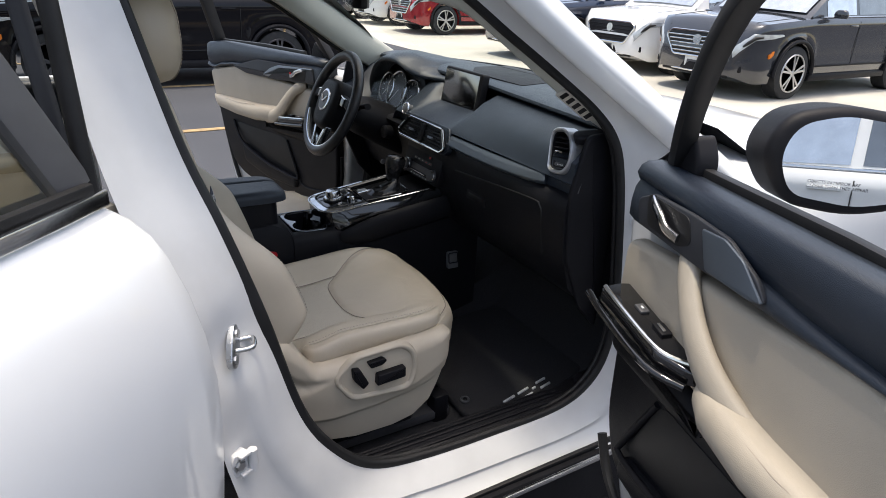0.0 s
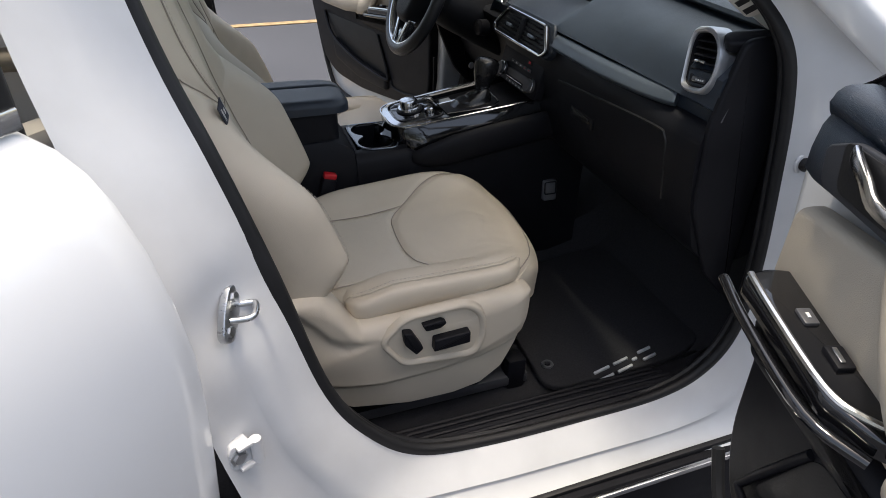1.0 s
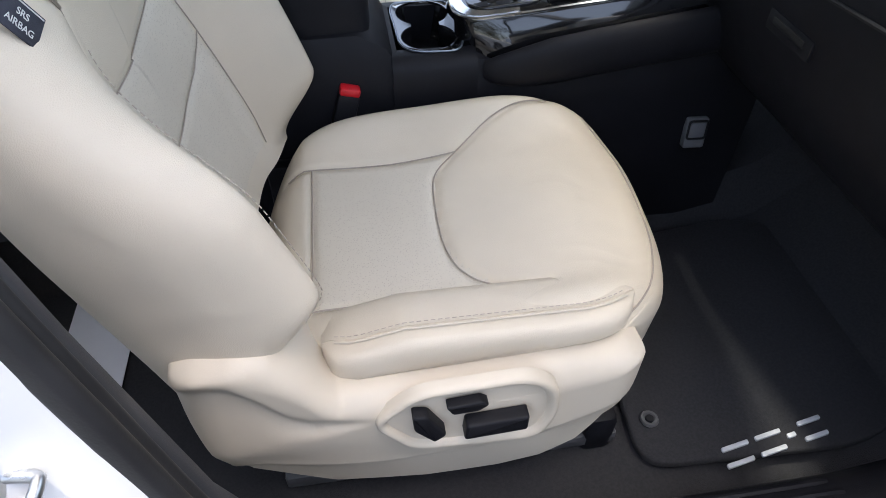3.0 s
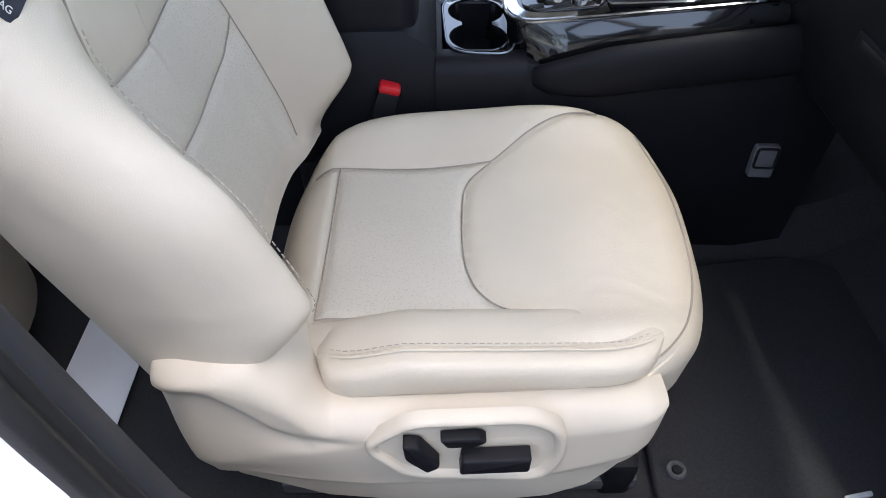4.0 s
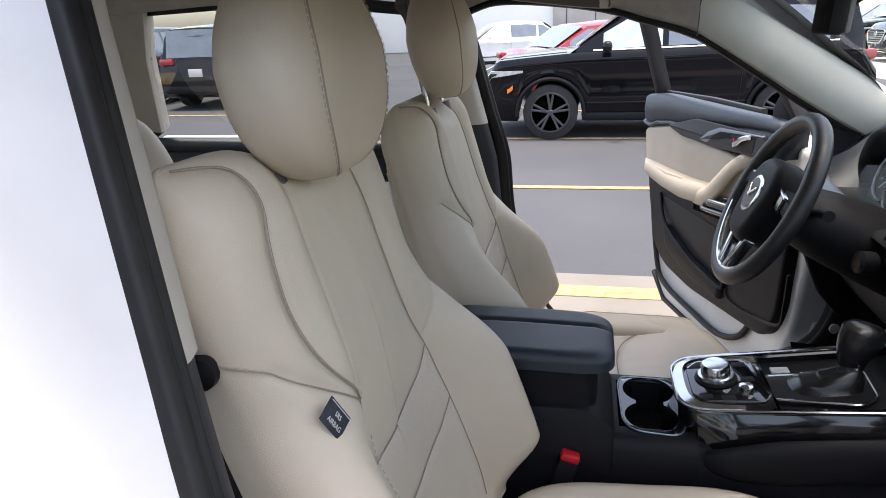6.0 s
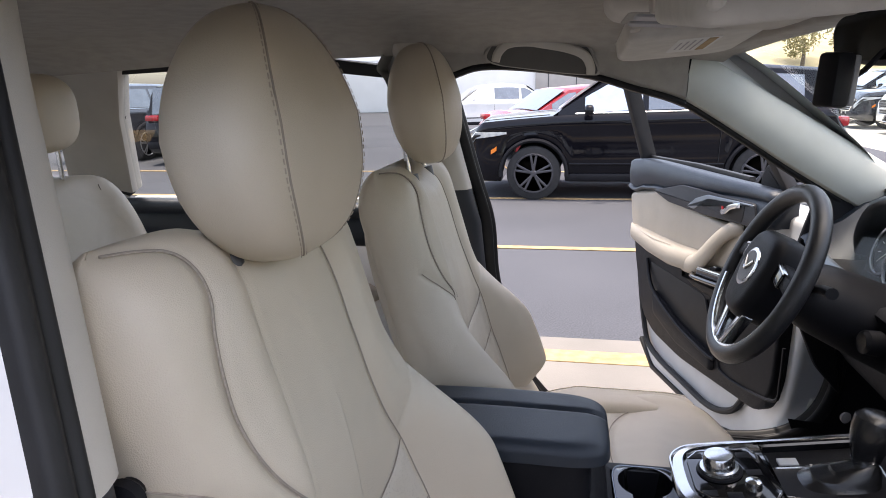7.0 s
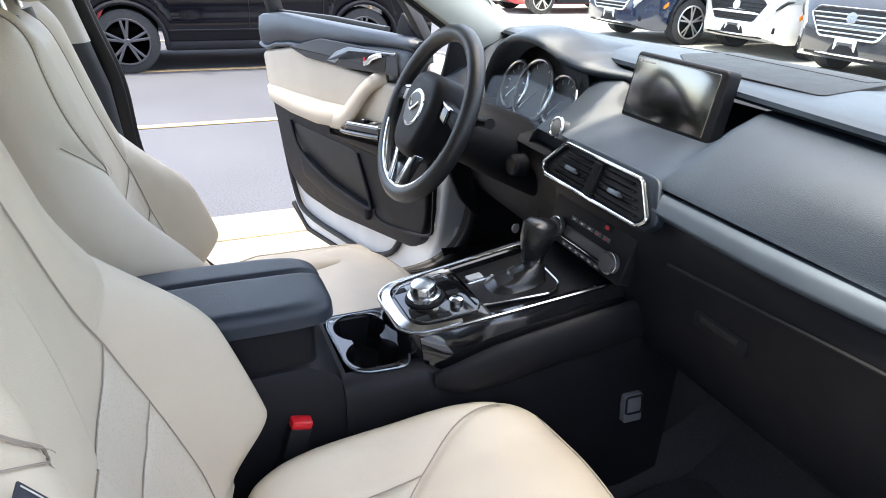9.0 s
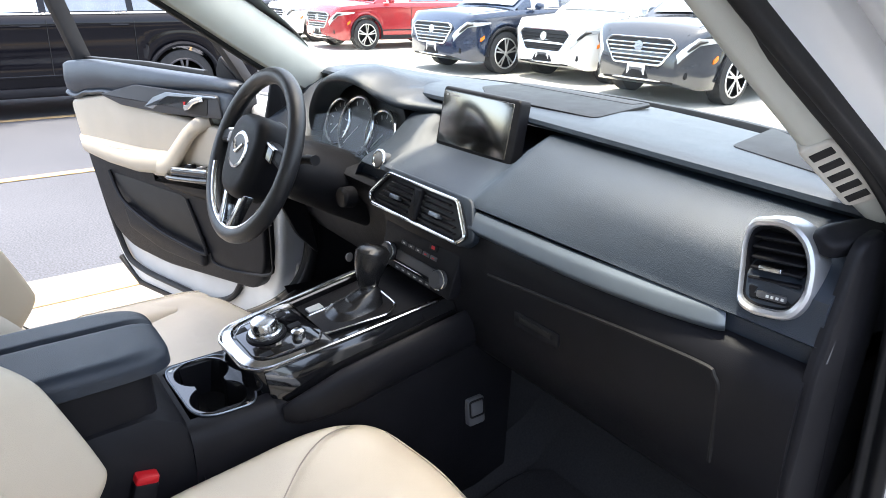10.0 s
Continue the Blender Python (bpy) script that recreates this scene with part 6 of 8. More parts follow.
    part("pod_blade", tube([tm @ p for p in smooth_path([(0.738, 0.080, 0.013), (0.80, 0.081, 0.013), (0.915, 0.076, 0.013), (0.955, 0.055, 0.013), (0.99, 0.008, 0.013)], 5)], 0.0045, 8), CHROME, pod, "chrome blade")
    part("pod_lip", tube([tm @ p for p in smooth_path([(0.715, 0.098, -0.014), (0.80, 0.102, -0.014), (0.93, 0.094, -0.014), (0.99, 0.058, -0.014)], 5)], 0.007, 10), GLOSS, pod)
    part("window_switch", box(0.034, 0.022, 0.010, tm @ Matrix.Translation((0.88, 0.042, 0.014)), 0.003), PLASTIC, pod)
    part("window_switch_tip", box(0.022, 0.006, 0.004, tm @ Matrix.Translation((0.88, 0.045, 0.020)), 0.001), CHROME, pod)
    part("lock_switch", box(0.026, 0.018, 0.006, tm @ Matrix.Translation((0.815, 0.045, 0.013)), 0.002), DARKGREY, pod)
    part("switch_mark", box(0.008, 0.004, 0.001, tm @ Matrix.Translation((0.815, 0.045, 0.0165)), 0), INK, pod)
    part("lower_shelf", plate(round_poly([(0.70 + sh, 0.89), (0.71 + sh, 0.82), (0.95, 0.82), (1.05, 0.85), (0.98, 0.89), (0.72 + sh, 0.90)], 0.03), 0.0, 0.038, fl, 0.025, 4), PLASTIC, d)
    # dark upper trim with the handle recess
    u0 = 0.655 + sh if sh else reach - 0.005
    low_edge = [(u0, 1.106), (u0 + 0.04, 1.098), (0.95, 1.098), (1.10, 1.100), (1.27, 1.103), (1.38, 1.090), (1.48, 1.066), (1.56, 1.075)]

    def edge_z(u):
        for (a, p), (b, q) in zip(low_edge, low_edge[1:]):
            if a <= u <= b:
                f = (u - a) / (b - a)
                return p + (q - p) * f * f * (3 - 2 * f)
        return low_edge[-1][1]
    trim = []
    for i in range(49):
        f = i / 48
        u = u0 + (1.56 - u0) * f
        e = min(1.0, (u - u0 + 0.004) / 0.02, (1.564 - u) / 0.045)
        e = math.sqrt(max(0.0, 1 - (1 - e) ** 2))
        zb, zt = edge_z(u), 1.206 - 0.022 * max(0.0, (f - 0.75) / 0.25) ** 2 - 0.02 * (1 - e)
        k = max(0.0, min(1.0, (u - 0.72 - sh) / (0.55 - sh)))
        zc = zt - 0.032 + (zb + 0.014 - (zt - 0.032)) * (0.35 * k + 0.65 * k * k * (3 - 2 * k)) * 0.96
        trim.append([(u, w * e if w > 0 else w, z) for w, z in ((0.0, zb), (0.024, zb - 0.002), (0.033, zb + 0.003), (0.036, zb + 0.006), (0.036, zb + (zc - zb) * 0.45), (0.032, zc - (zc - zb) * 0.18), (0.026, zc - 0.003), (0.0225, zc), (0.028, zc + 0.005),
                                                                (0.033, zc + (zt - zc) * 0.45), (0.027, zt - 0.005), (0.014, zt + 0.002), (-0.01, zt + 0.003), (-0.035, zt - 0.002), (-0.048, zt - 0.014), (-0.048, zb))])
    part("upper_trim", loft(trim), SOFT, d, "dark soft upper door trim", angle=60)
    hz = round_poly([(0.750, 1.106), (0.738, 1.150), (0.785, 1.172), (0.90, 1.176), (0.99, 1.172), (1.06, 1.142), (1.085, 1.115), (0.95, 1.102)], 0.012, 4)
    if sh:
        hz = round_poly([(1.28, 1.102), (1.05, 1.156), (0.62, 1.166), (0.605, 1.10), (0.90, 1.082), (1.15, 1.080)], 0.014, 4)
    hs = Matrix.Translation((sh * 0.72 if sh else 0.035, 0, 0 if sh else 0.014))
    hp = part("handle_plate", plate(hz, 0.034, 0.041, fl, 0.003), TRIM_D, d, "grey handle surround")
    part("handle_recess", plate(round_poly([(0.745, 1.100), (0.735, 1.155), (0.86, 1.155), (0.875, 1.115), (0.84, 1.098)], 0.014), 0.040, 0.0425, hs @ fl, 0.001), RUBBER, hp)
    part("handle", sweep([hs @ p for p in smooth_path([(0.756, 0.043, 1.150), (0.770, 0.049, 1.147), (0.796, 0.053, 1.137), (0.818, 0.053, 1.122), (0.846, 0.047, 1.115)], 4)], round_poly([(-0.008, -0.004), (0.008, -0.004), (0.008, 0.004), (-0.008, 0.004)], 0.003, 2), (0, 1, 0)), CHROME, hp, "satin chrome inner handle")
    if sh:
        part("lock_tab", box(0.010, 0.004, 0.012, hs @ Matrix.Translation((0.852, 0.0425, 1.128)), 0.001), RED, hp, "red lock indicator")
    bl = [(0.930, 1.166), (0.985, 1.170), (1.030, 1.156), (1.082, 1.116), (1.055, 1.110), (0.955, 1.108)]
    if sh:
        bl = [(1.005, 1.092), (0.945, 1.128), (0.872, 1.151), (0.62, 1.163), (0.62, 1.157), (0.865, 1.138), (0.915, 1.112), (0.955, 1.090)]
    part("trim_blade", plate(round_poly(bl, 0.006), 0.040, 0.0445, fl, 0.002), ALU if sh else SATIN, hp, "satin trim blade")
    # window frame and glass
    loop = [(0.735 + sh * 1.7, -0.03, 1.200), (0.80 + sh * 1.7, 0.008, 1.315), (0.90 + sh * 1.4, 0.050, 1.440), (1.02 + sh * 0.7, 0.080, 1.525), (1.22, 0.095, 1.565), (1.36, 0.095, 1.565), (1.46, 0.090, 1.545), (1.49, 0.045, 1.42), (1.515, -0.032, 1.20)]
    part("window_frame", sweep(smooth_path(loop, 4), round_poly([(-0.012, -0.018), (0.012, -0.018), (0.012, 0.018), (-0.012, 0.018)], 0.004, 2), (0, 1, 0)), RUBBER, d, "black window frame")
    gl = part("window_glass", plate([(0.80, 1.205), (0.875, 1.212), (1.50, 1.206), (1.50, 1.17), (0.80, 1.17)], -0.055, -0.05, fl), GLASS, d)
    gl.visible_shadow = False
    part("mirror_sail", plate(round_poly([(0.665 + sh, 1.19), (0.80 + sh, 1.19), (0.80 + sh, 1.232), (0.775 + sh, 1.272), (0.725 + sh, 1.238)], 0.015), -0.06, -0.02, fl, 0.008), PLASTIC, d)
    part("rear_sash", sweep([(1.475, 0.088, 1.54), (1.497, 0.030, 1.38), (1.522, -0.042, 1.18)], round_poly([(-0.022, -0.030), (0.022, -0.030), (0.022, 0.020), (0.0, 0.030), (-0.022, 0.024)], 0.005, 2), (0, 1, 0)), RUBBER, d, "black rear window sash")
    part("waist_strip", sweep([(0.78, -0.045, 1.205), (1.1, -0.045, 1.207), (1.50, -0.045, 1.195)], round_poly([(-0.010, -0.012), (0.010, -0.012), (0.010, 0.012), (-0.010, 0.012)], 0.004, 2), (0, 0, 1)), RUBBER, d)
    # check strap and hinges
    for z in (0.62, 0.98):
        part("hinge", box(0.07 + start, 0.03, 0.045, Matrix.Translation((0.50 + start / 2, -0.175 if start else -0.10, z)), 0.008), WHITE_SHADED, d)
    return d


def door_matrix(side, angle, c, dz, du=0.0):
    a = radians(angle)
    dd, nn = Vector((-math.cos(a), side * math.sin(a), 0)), Vector((-math.sin(a), -side * math.cos(a), 0))
    mm = Matrix((dd, nn, Vector((0, 0, 1)))).transposed().to_4x4()
    mm.translation = nn * c + dd * du + Vector((0, 0, dz))
    return mm


MP = door_matrix(-1, 73, -1.125, 0.07, 0.05)
MD = door_matrix(1, 73, -1.175, 0.0)
front_door(MD, "white driver's door standing open, cream and black trim", "front doors", 0.49, -0.10)
door_p = front_door(MP, "white passenger door standing open, cream and black trim", "front doors", 0.695)

# passenger door mirror, outside the glass
mir = part("mirror_housing", plate(round_poly([(-0.02, -0.085), (-0.075, 0.0), (-0.045, 0.075), (0.05, 0.098), (0.20, 0.085), (0.225, 0.02), (0.20, -0.075), (0.10, -0.098)], 0.04, 5), -0.09, 0.012, Matrix.Identity(4), 0.02, 4), PLASTIC, None, "black door mirror housing")
mir.parent = door_p
MIRM = MP.inverted() @ axes((1.07, -1.19, 1.295), (0.82, -0.57, -0.04), (-0.57, -0.82, 0.10))
mir.matrix_basis = MIRM
part("mirror_glass", plate(round_poly([(-0.015, -0.065), (-0.045, 0.0), (-0.025, 0.058), (0.05, 0.080), (0.19, 0.068), (0.205, 0.02), (0.185, -0.06), (0.10, -0.078)], 0.03, 5), 0.0115, 0.0135), MIRROR, mir, "mirror glass")
txt = bpy.data.curves.new("mirror_text", "FONT")
txt.body = "OBJECTS IN MIRROR ARE\nCLOSER THAN THEY APPEAR"
txt.size = 0.0082
txt.align_x = "LEFT"
to = new("mirror_text", txt)
to.parent = mir
to.matrix_basis = Matrix.Translation((0.012, -0.040, 0.0136))
txt.materials.append(PLASTIC)

# ---- rear passenger door, half open towards the camera ----
RA = radians(47)
rd, rn = Vector((-math.cos(RA), -math.sin(RA), 0)), Vector((math.sin(RA), -math.cos(RA), 0))
MR = Matrix((rd, rn, Vector((0, 0, 1)))).transposed().to_4x4()
MR.translation = Vector((0, 0, 0)) + rn * 0.551
rear = thing("rear_door", MR, "white rear door half open with chrome belt line", "car door")
rings = []
EDGE = ((1.245, 0.622, 0.0), (1.222, 0.606, 0.033), (1.195, 0.597, 0.058), (1.16, 0.59, 0.077), (1.10, 0.584, 0.10), (1.03, 0.581, 0.118), (0.95, 0.579, 0.129), (0.86, 0.582, 0.13), (0.76, 0.586, 0.125), (0.66, 0.59, 0.117), (0.55, 0.60, 0.10), (0.44, 0.63, 0.07))
for z, u0, w in EDGE:
    rings.append([(u0 + 0.004, w - 0.045, z), (u0, w - 0.03, z), (u0 + 0.002, w - 0.008, z), (u0 + 0.012, w, z), (u0 + 0.05, w * 0.985 + 0.003, z), (0.75, w * 0.94 + 0.006, z), (1.0, w * 0.88 + 0.012, z), (1.35, w * 0.8 + 0.006, z), (1.47 - 0.25 * max(0, 0.8 - z), w * 0.75, z)])
part("outer_skin", loft(rings, closed=False, caps=False), WHITE, rear, "white door skin with a soft crease")
part("inner_panel", box(0.90, 0.05, 0.78, Matrix.Translation((0.98, -0.07, 0.83)), 0.02), TRIM_B, rear)
part("belt_chrome", sweep(smooth_path([(0.623, 0.004, 1.258), (0.75, 0.012, 1.259), (1.0, 0.016, 1.262), (1.42, 0.008, 1.272)], 4), round_poly([(-0.012, -0.005), (0.012, -0.005), (0.012, 0.005), (-0.012, 0.005)], 0.003, 2), (0, 1, 0)), CHROME, rear, "chrome belt strip")
part("belt_seal", sweep([(0.64, -0.006, 1.274), (1.0, 0.0, 1.277), (1.42, -0.004, 1.287)], round_poly([(-0.009, -0.008), (0.009, -0.008), (0.009, 0.008), (-0.009, 0.008)], 0.003, 2), (0, 1, 0)), RUBBER, rear)
fr = [(0.645, -0.03, 1.27), (0.70, -0.05, 1.40), (0.755, -0.075, 1.53), (0.80, -0.085, 1.59), (1.0, -0.09, 1.615), (1.25, -0.085, 1.60), (1.38, -0.06, 1.48), (1.45, -0.02, 1.28)]
part("window_frame", sweep(smooth_path(fr, 4), round_poly([(-0.03, -0.014), (0.03, -0.014), (0.03, 0.014), (-0.03, 0.014)], 0.006, 2), (0, 1, 0)), DARKGREY, rear, "dark grey window frame")
g = [[(0.68, -0.03, 1.27), (1.45, -0.02, 1.28)], [(0.745, -0.075, 1.50), (1.35, -0.07, 1.50)], [(0.80, -0.09, 1.585), (1.25, -0.09, 1.59)]]
gg = part("window_glass", loft(g, closed=False, caps=False), PRIVACY, rear)
gg.visible_shadow = False
part("hinge_arm", box(0.10, 0.03, 0.045, Matrix.Translation((0.50, -0.03, 0.73)), 0.008), WHITE_SHADED, rear)

# ---- rear driver-side door, shut, seen from inside; centre pillars ----
rdd = thing("rear_door", pose(0, 0, 0), "closed rear door with beige trim and tinted window", "car door")
pad = []
for i in range(25):
    f = i / 24
    x = -0.03 - 0.93 * f
    e = min(1.0, (f + 0.012) / 0.05, (1.012 - f) / 0.05)
    e = math.sqrt(max(0.0, 1 - (1 - e) ** 2))
    zt, zb = 1.178 + 0.012 * f, 1.050 + 0.030 * f
    pad.append([(x, 0.80 - w * e, z) for w, z in ((-0.03, zb), (0.012, zb - 0.002), (0.026, zb + 0.006), (0.032, zb + 0.03), (0.026, zt - 0.05), (0.022, zt - 0.044), (0.030, zt - 0.034), (0.030, zt - 0.012), (0.018, zt), (-0.02, zt - 0.004))])
part("upper_trim", loft(pad), SOFT, rdd, "dark soft upper door trim", angle=60)
rfl = axes((0, 0.80, 0), (-1, 0, 0), (0, -1, 0))
part("cream_panel", plate(round_poly([(0.04, 0.90), (0.94, 0.90), (0.95, 1.07), (0.04, 1.055)], 0.04), -0.01, 0.016, rfl, 0.012, 4), VINYL, rdd, "cream vinyl door insert")
part("lower_panel", plate(round_poly([(0.04, 0.46), (0.80, 0.46), (0.93, 0.66), (0.95, 0.90), (0.04, 0.91)], 0.05), -0.01, 0.012, rfl, 0.010), PLASTIC, rdd, "black grained lower door panel")
arm_r = [[(x, 0.80 - 0.055 * e * max(0.0, math.cos(q)) ** 0.4, 0.905 + 0.035 * e * math.sin(q)) for q in (math.pi * (-0.5 + i / 8) for i in range(9))] + [(x, 0.80, 0.905)] for x, e in ((-0.14, 0.3), (-0.18, 0.9), (-0.40, 1.0), (-0.72, 0.95), (-0.80, 0.3))]
part("armrest", loft(arm_r), VINYL, rdd, "cream padded armrest")
hpr = part("handle_plate", plate(round_poly([(0.07, 1.065), (0.065, 1.115), (0.20, 1.125), (0.36, 1.085), (0.30, 1.068)], 0.012), 0.026, 0.036, rfl, 0.003), TRIM_D, rdd, "grey handle surround")
part("handle_recess", plate(round_poly([(0.09, 1.072), (0.085, 1.110), (0.17, 1.112), (0.18, 1.078)], 0.010), 0.035, 0.0375, rfl, 0.001), RUBBER, hpr)
part("handle", sweep(smooth_path([(-0.10, 0.762, 1.108), (-0.115, 0.755, 1.104), (-0.14, 0.752, 1.092), (-0.165, 0.757, 1.080)], 4), round_poly([(-0.008, -0.004), (0.008, -0.004), (0.008, 0.004), (-0.008, 0.004)], 0.003, 2), (0, -1, 0)), CHROME, hpr, "satin chrome inner handle")
part("outer_skin", box(1.02, 0.03, 0.76, Matrix.Translation((-0.48, 0.89, 0.80)), 0.012), WHITE, rdd)
g = [[(0.0, 0.845, 1.165), (-0.98, 0.84, 1.18)], [(0.0, 0.70, 1.57), (-0.86, 0.69, 1.57)]]
gg = part("window_glass", loft(g, closed=False, caps=False), PRIVACY, rdd)
gg.visible_shadow = False
part("window_frame", sweep([(0.0, 0.84, 1.18), (-0.05, 0.72, 1.54), (-0.4, 0.70, 1.585), (-0.86, 0.70, 1.57), (-0.97, 0.83, 1.2)], round_poly([(-0.02, -0.015), (0.02, -0.015), (0.02, 0.015), (-0.02, 0.015)], 0.006, 2), (0, 1, 0)), RUBBER, rdd)
def pillar_block(sgn, stations, sec):
    return loft([[(x + a + aperture_shift(sgn, z), sgn * (-y - b), z) for a, b in sec] for x, y, z in stations])


for sgn in (-1, 1):
    sec = round_poly([(0.0, 0.0), (-0.010, 0.036), (-0.04, 0.048), (-0.085, 0.044), (-0.11, -0.01), (-0.08, -0.05)], 0.012, 3)
    part("pillar_trim", pillar_block(sgn, [(0.025, -0.583, 1.60), (0.041, -0.600, 1.515), (0.074, -0.627, 1.38), (0.104, -0.652, 1.25)], sec), TRIM_B, car, "beige upper centre pillar trim")
    sec = round_poly([(0.0, 0.0), (-0.012, 0.030), (-0.04, 0.042), (-0.085, 0.038), (-0.11, -0.01), (-0.08, -0.05)], 0.012, 3)
    part("pillar_trim_lower", pillar_block(sgn, [(0.100, -0.648, 1.262), (0.136, -0.680, 1.155), (0.189, -0.715, 0.97), (0.246, -0.740, 0.75), (0.30, -0.745, 0.62), (0.36, -0.745, 0.52), (0.36, -0.745, 0.44)], sec), TRIM_D, car, "slate black lower centre pillar trim")

# ---- other cars in the lot ----
TYRE = surface("tyre_rubber", (0.018, 0.018, 0.019), 0.8, vary=0.2, scale=20, bump=0.2, bump_scale=200)
ALLOY = surface("silver_alloy", (0.55, 0.55, 0.55), 0.3, 0.9, vary=0.08, scale=20)
DARKALLOY = surface("dark_alloy", (0.10, 0.10, 0.11), 0.35, 0.8, vary=0.1, scale=20)
CARGLASS = surface("dark_car_glass", (0.20, 0.215, 0.225), 0.05, 0.75, vary=0.1, coat=0.8)
FRONTGLASS = surface("clear_car_glass", (0.60, 0.63, 0.65), 0.04, 0.85, vary=0.1, coat=0.8)
AMBER = surface("amber_marker_lens", (0.75, 0.20, 0.02), 0.2, vary=0.1, coat=0.5)
LAMP = surface("headlamp_lens", (0.45, 0.47, 0.48), 0.12, 0.3, vary=0.2, scale=15, coat=0.5)
TAIL = surface("tail_lamp_red", (0.35, 0.01, 0.015), 0.15, vary=0.2, scale=15, coat=0.5)
PAINTS = {
    "black": surface("black_paint", (0.004, 0.004, 0.006), 0.06, vary=0.1, coat=0.12, spec=0.22),
    "red": surface("red_metallic_paint", (0.30, 0.012, 0.018), 0.25, 0.2, vary=0.08, coat=1.0),
    "blue": surface("dark_blue_paint", (0.012, 0.022, 0.05), 0.2, 0.2, vary=0.1, coat=1.0),
    "white": surface("white_car_paint", (0.75, 0.75, 0.74), 0.25, vary=0.03, coat=1.0),
    "grey": surface("dark_grey_paint", (0.03, 0.033, 0.04), 0.2, 0.3, vary=0.1, coat=1.0),
    "silver": surface("silver_paint", (0.42, 0.43, 0.44), 0.25, 0.5, vary=0.05, coat=1.0),
}


def parked_car(m, paint, label, L=4.6, W=1.86, H=1.68, wb=2.75, wr=0.36, rim_mat=None, sedan=False, spokes=5, bar_mat=None):
    """A parked car heading along -x of its own frame; origin on the ground under its middle."""
    c = thing("parked_car", m, label, "car", "parked cars")
    P = PAINTS[paint]
    x0, x1 = -L / 2, L / 2
    fa, ra = -wb / 2 - 0.02, wb / 2 - 0.02

    # silhouette: lower body height along the car and the shoulder line
    def belt(x):
        f = (x - x0) / L
        if f < 0.27:
            return (0.64 + 0.34 * min(1, f / 0.055) ** 0.6 + 0.12 * (f / 0.27) ** 0.7) * H / 1.68
        return (1.10 + (0.06 if not sedan else -0.02) * (f - 0.27)) * H / 1.68 if f < 0.96 else (0.80 + 0.25 * (1 - (f - 0.96) / 0.04)) * H / 1.68

    def sill(x):
        f = (x - x0) / L
        z = 0.24 + 0.10 * max(0.0, 1 - f / 0.05) + 0.12 * max(0.0, (f - 0.95) / 0.05)
        for a in (fa, ra):
            dd = abs(x - a)
            if dd < wr + 0.06:
                z = max(z, wr + math.sqrt(max(0.0, (wr + 0.06) ** 2 - dd * dd)))
        return z

    def half(x):
        f = (x - x0) / L
        return W / 2 * (1 - 0.30 * max(0.0, 1 - f / 0.085) ** 2.2 - 0.05 * max(0.0, 1 - f / 0.2) ** 2 - 0.12 * max(0.0, (f - 0.9) / 0.1) ** 2)
    rings = []
    N = 84
    for i in range(N + 1):
        x = x0 + L * i / N
        b, s, hw = belt(x), sill(x), half(x)
        s = min(s, b - 0.08)
        mid = s + (b - s) * 0.45
        rings.append([(x, -hw * 0.80, b + 0.015), (x, -hw * 0.955, b), (x, -hw * 0.990, b - 0.05), (x, -hw * 0.999, b - 0.10), (x, -hw * 0.988, b - 0.15), (x, -hw * 0.986, max(mid, s + 0.05)), (x, -hw, max(s + 0.3 * (b - s), s + 0.02)), (x, -hw * 0.965, s + 0.015), (x, -hw * 0.95, s), (x, -hw * 0.70, s),
                      (x, hw * 0.70, s), (x, hw * 0.95, s), (x, hw * 0.965, s + 0.015), (x, hw, max(s + 0.3 * (b - s), s + 0.02)), (x, hw * 0.986, max(mid, s + 0.05)), (x, hw * 0.988, b - 0.15), (x, hw * 0.999, b - 0.10), (x, hw * 0.990, b - 0.05), (x, hw * 0.955, b), (x, hw * 0.80, b + 0.015), (x, hw * 0.4, b + 0.04), (x, 0, b + 0.05), (x, -hw * 0.4, b + 0.04)])
    part("body", loft(rings), P, c)
    # dark lower bumper, bright skid strip and bonnet shut lines
    chin = []
    for sy in (-1.0, -0.9, -0.7, -0.4, 0.0, 0.4, 0.7, 0.9, 1.0):
        xx = x0 + L * 0.085 * abs(sy) ** 2.6 - 0.012
        yy = sy * half(x0 + L * 0.06)
        chin.append([(xx, yy, 0.30), (xx - 0.012, yy, 0.36), (xx - 0.006, yy, 0.46), (xx + 0.05, yy, 0.46), (xx + 0.05, yy, 0.30)])
    part("lower_bumper", loft(chin), PLASTIC, c, "black plastic lower bumper")
    part("skid_strip", tube([(r[1][0] - 0.004, r[1][1], 0.335) for r in chin[1:-1]], 0.014, 6), CHROME, c)
    for sy in (-1, 1):
        part("bonnet_gap", tube([(x0 + L * f, sy * half(x0 + L * f) * 0.80, belt(x0 + L * f) + 0.016) for f in (0.03, 0.06, 0.12, 0.18, 0.24)], 0.005, 5), RUBBER, c)
    # greenhouse
    prof = [(0.245, 0.0), (0.40, 0.86), (0.46, 0.97), (0.60, 1.0), (0.80, 0.97), (0.93, 0.86), (0.985, 0.0)] if not sedan else [(0.27, 0.0), (0.41, 0.88), (0.48, 0.98), (0.60, 1.0), (0.72, 0.92), (0.87, 0.0)]

    def roofz(f):
        for (a, p), (b, q) in zip(prof, prof[1:]):
            if a <= f <= b:
                return p + (q - p) * (f - a) / (b - a)
        return 0.0
    top = []
    gh = H - 1.10 * H / 1.68
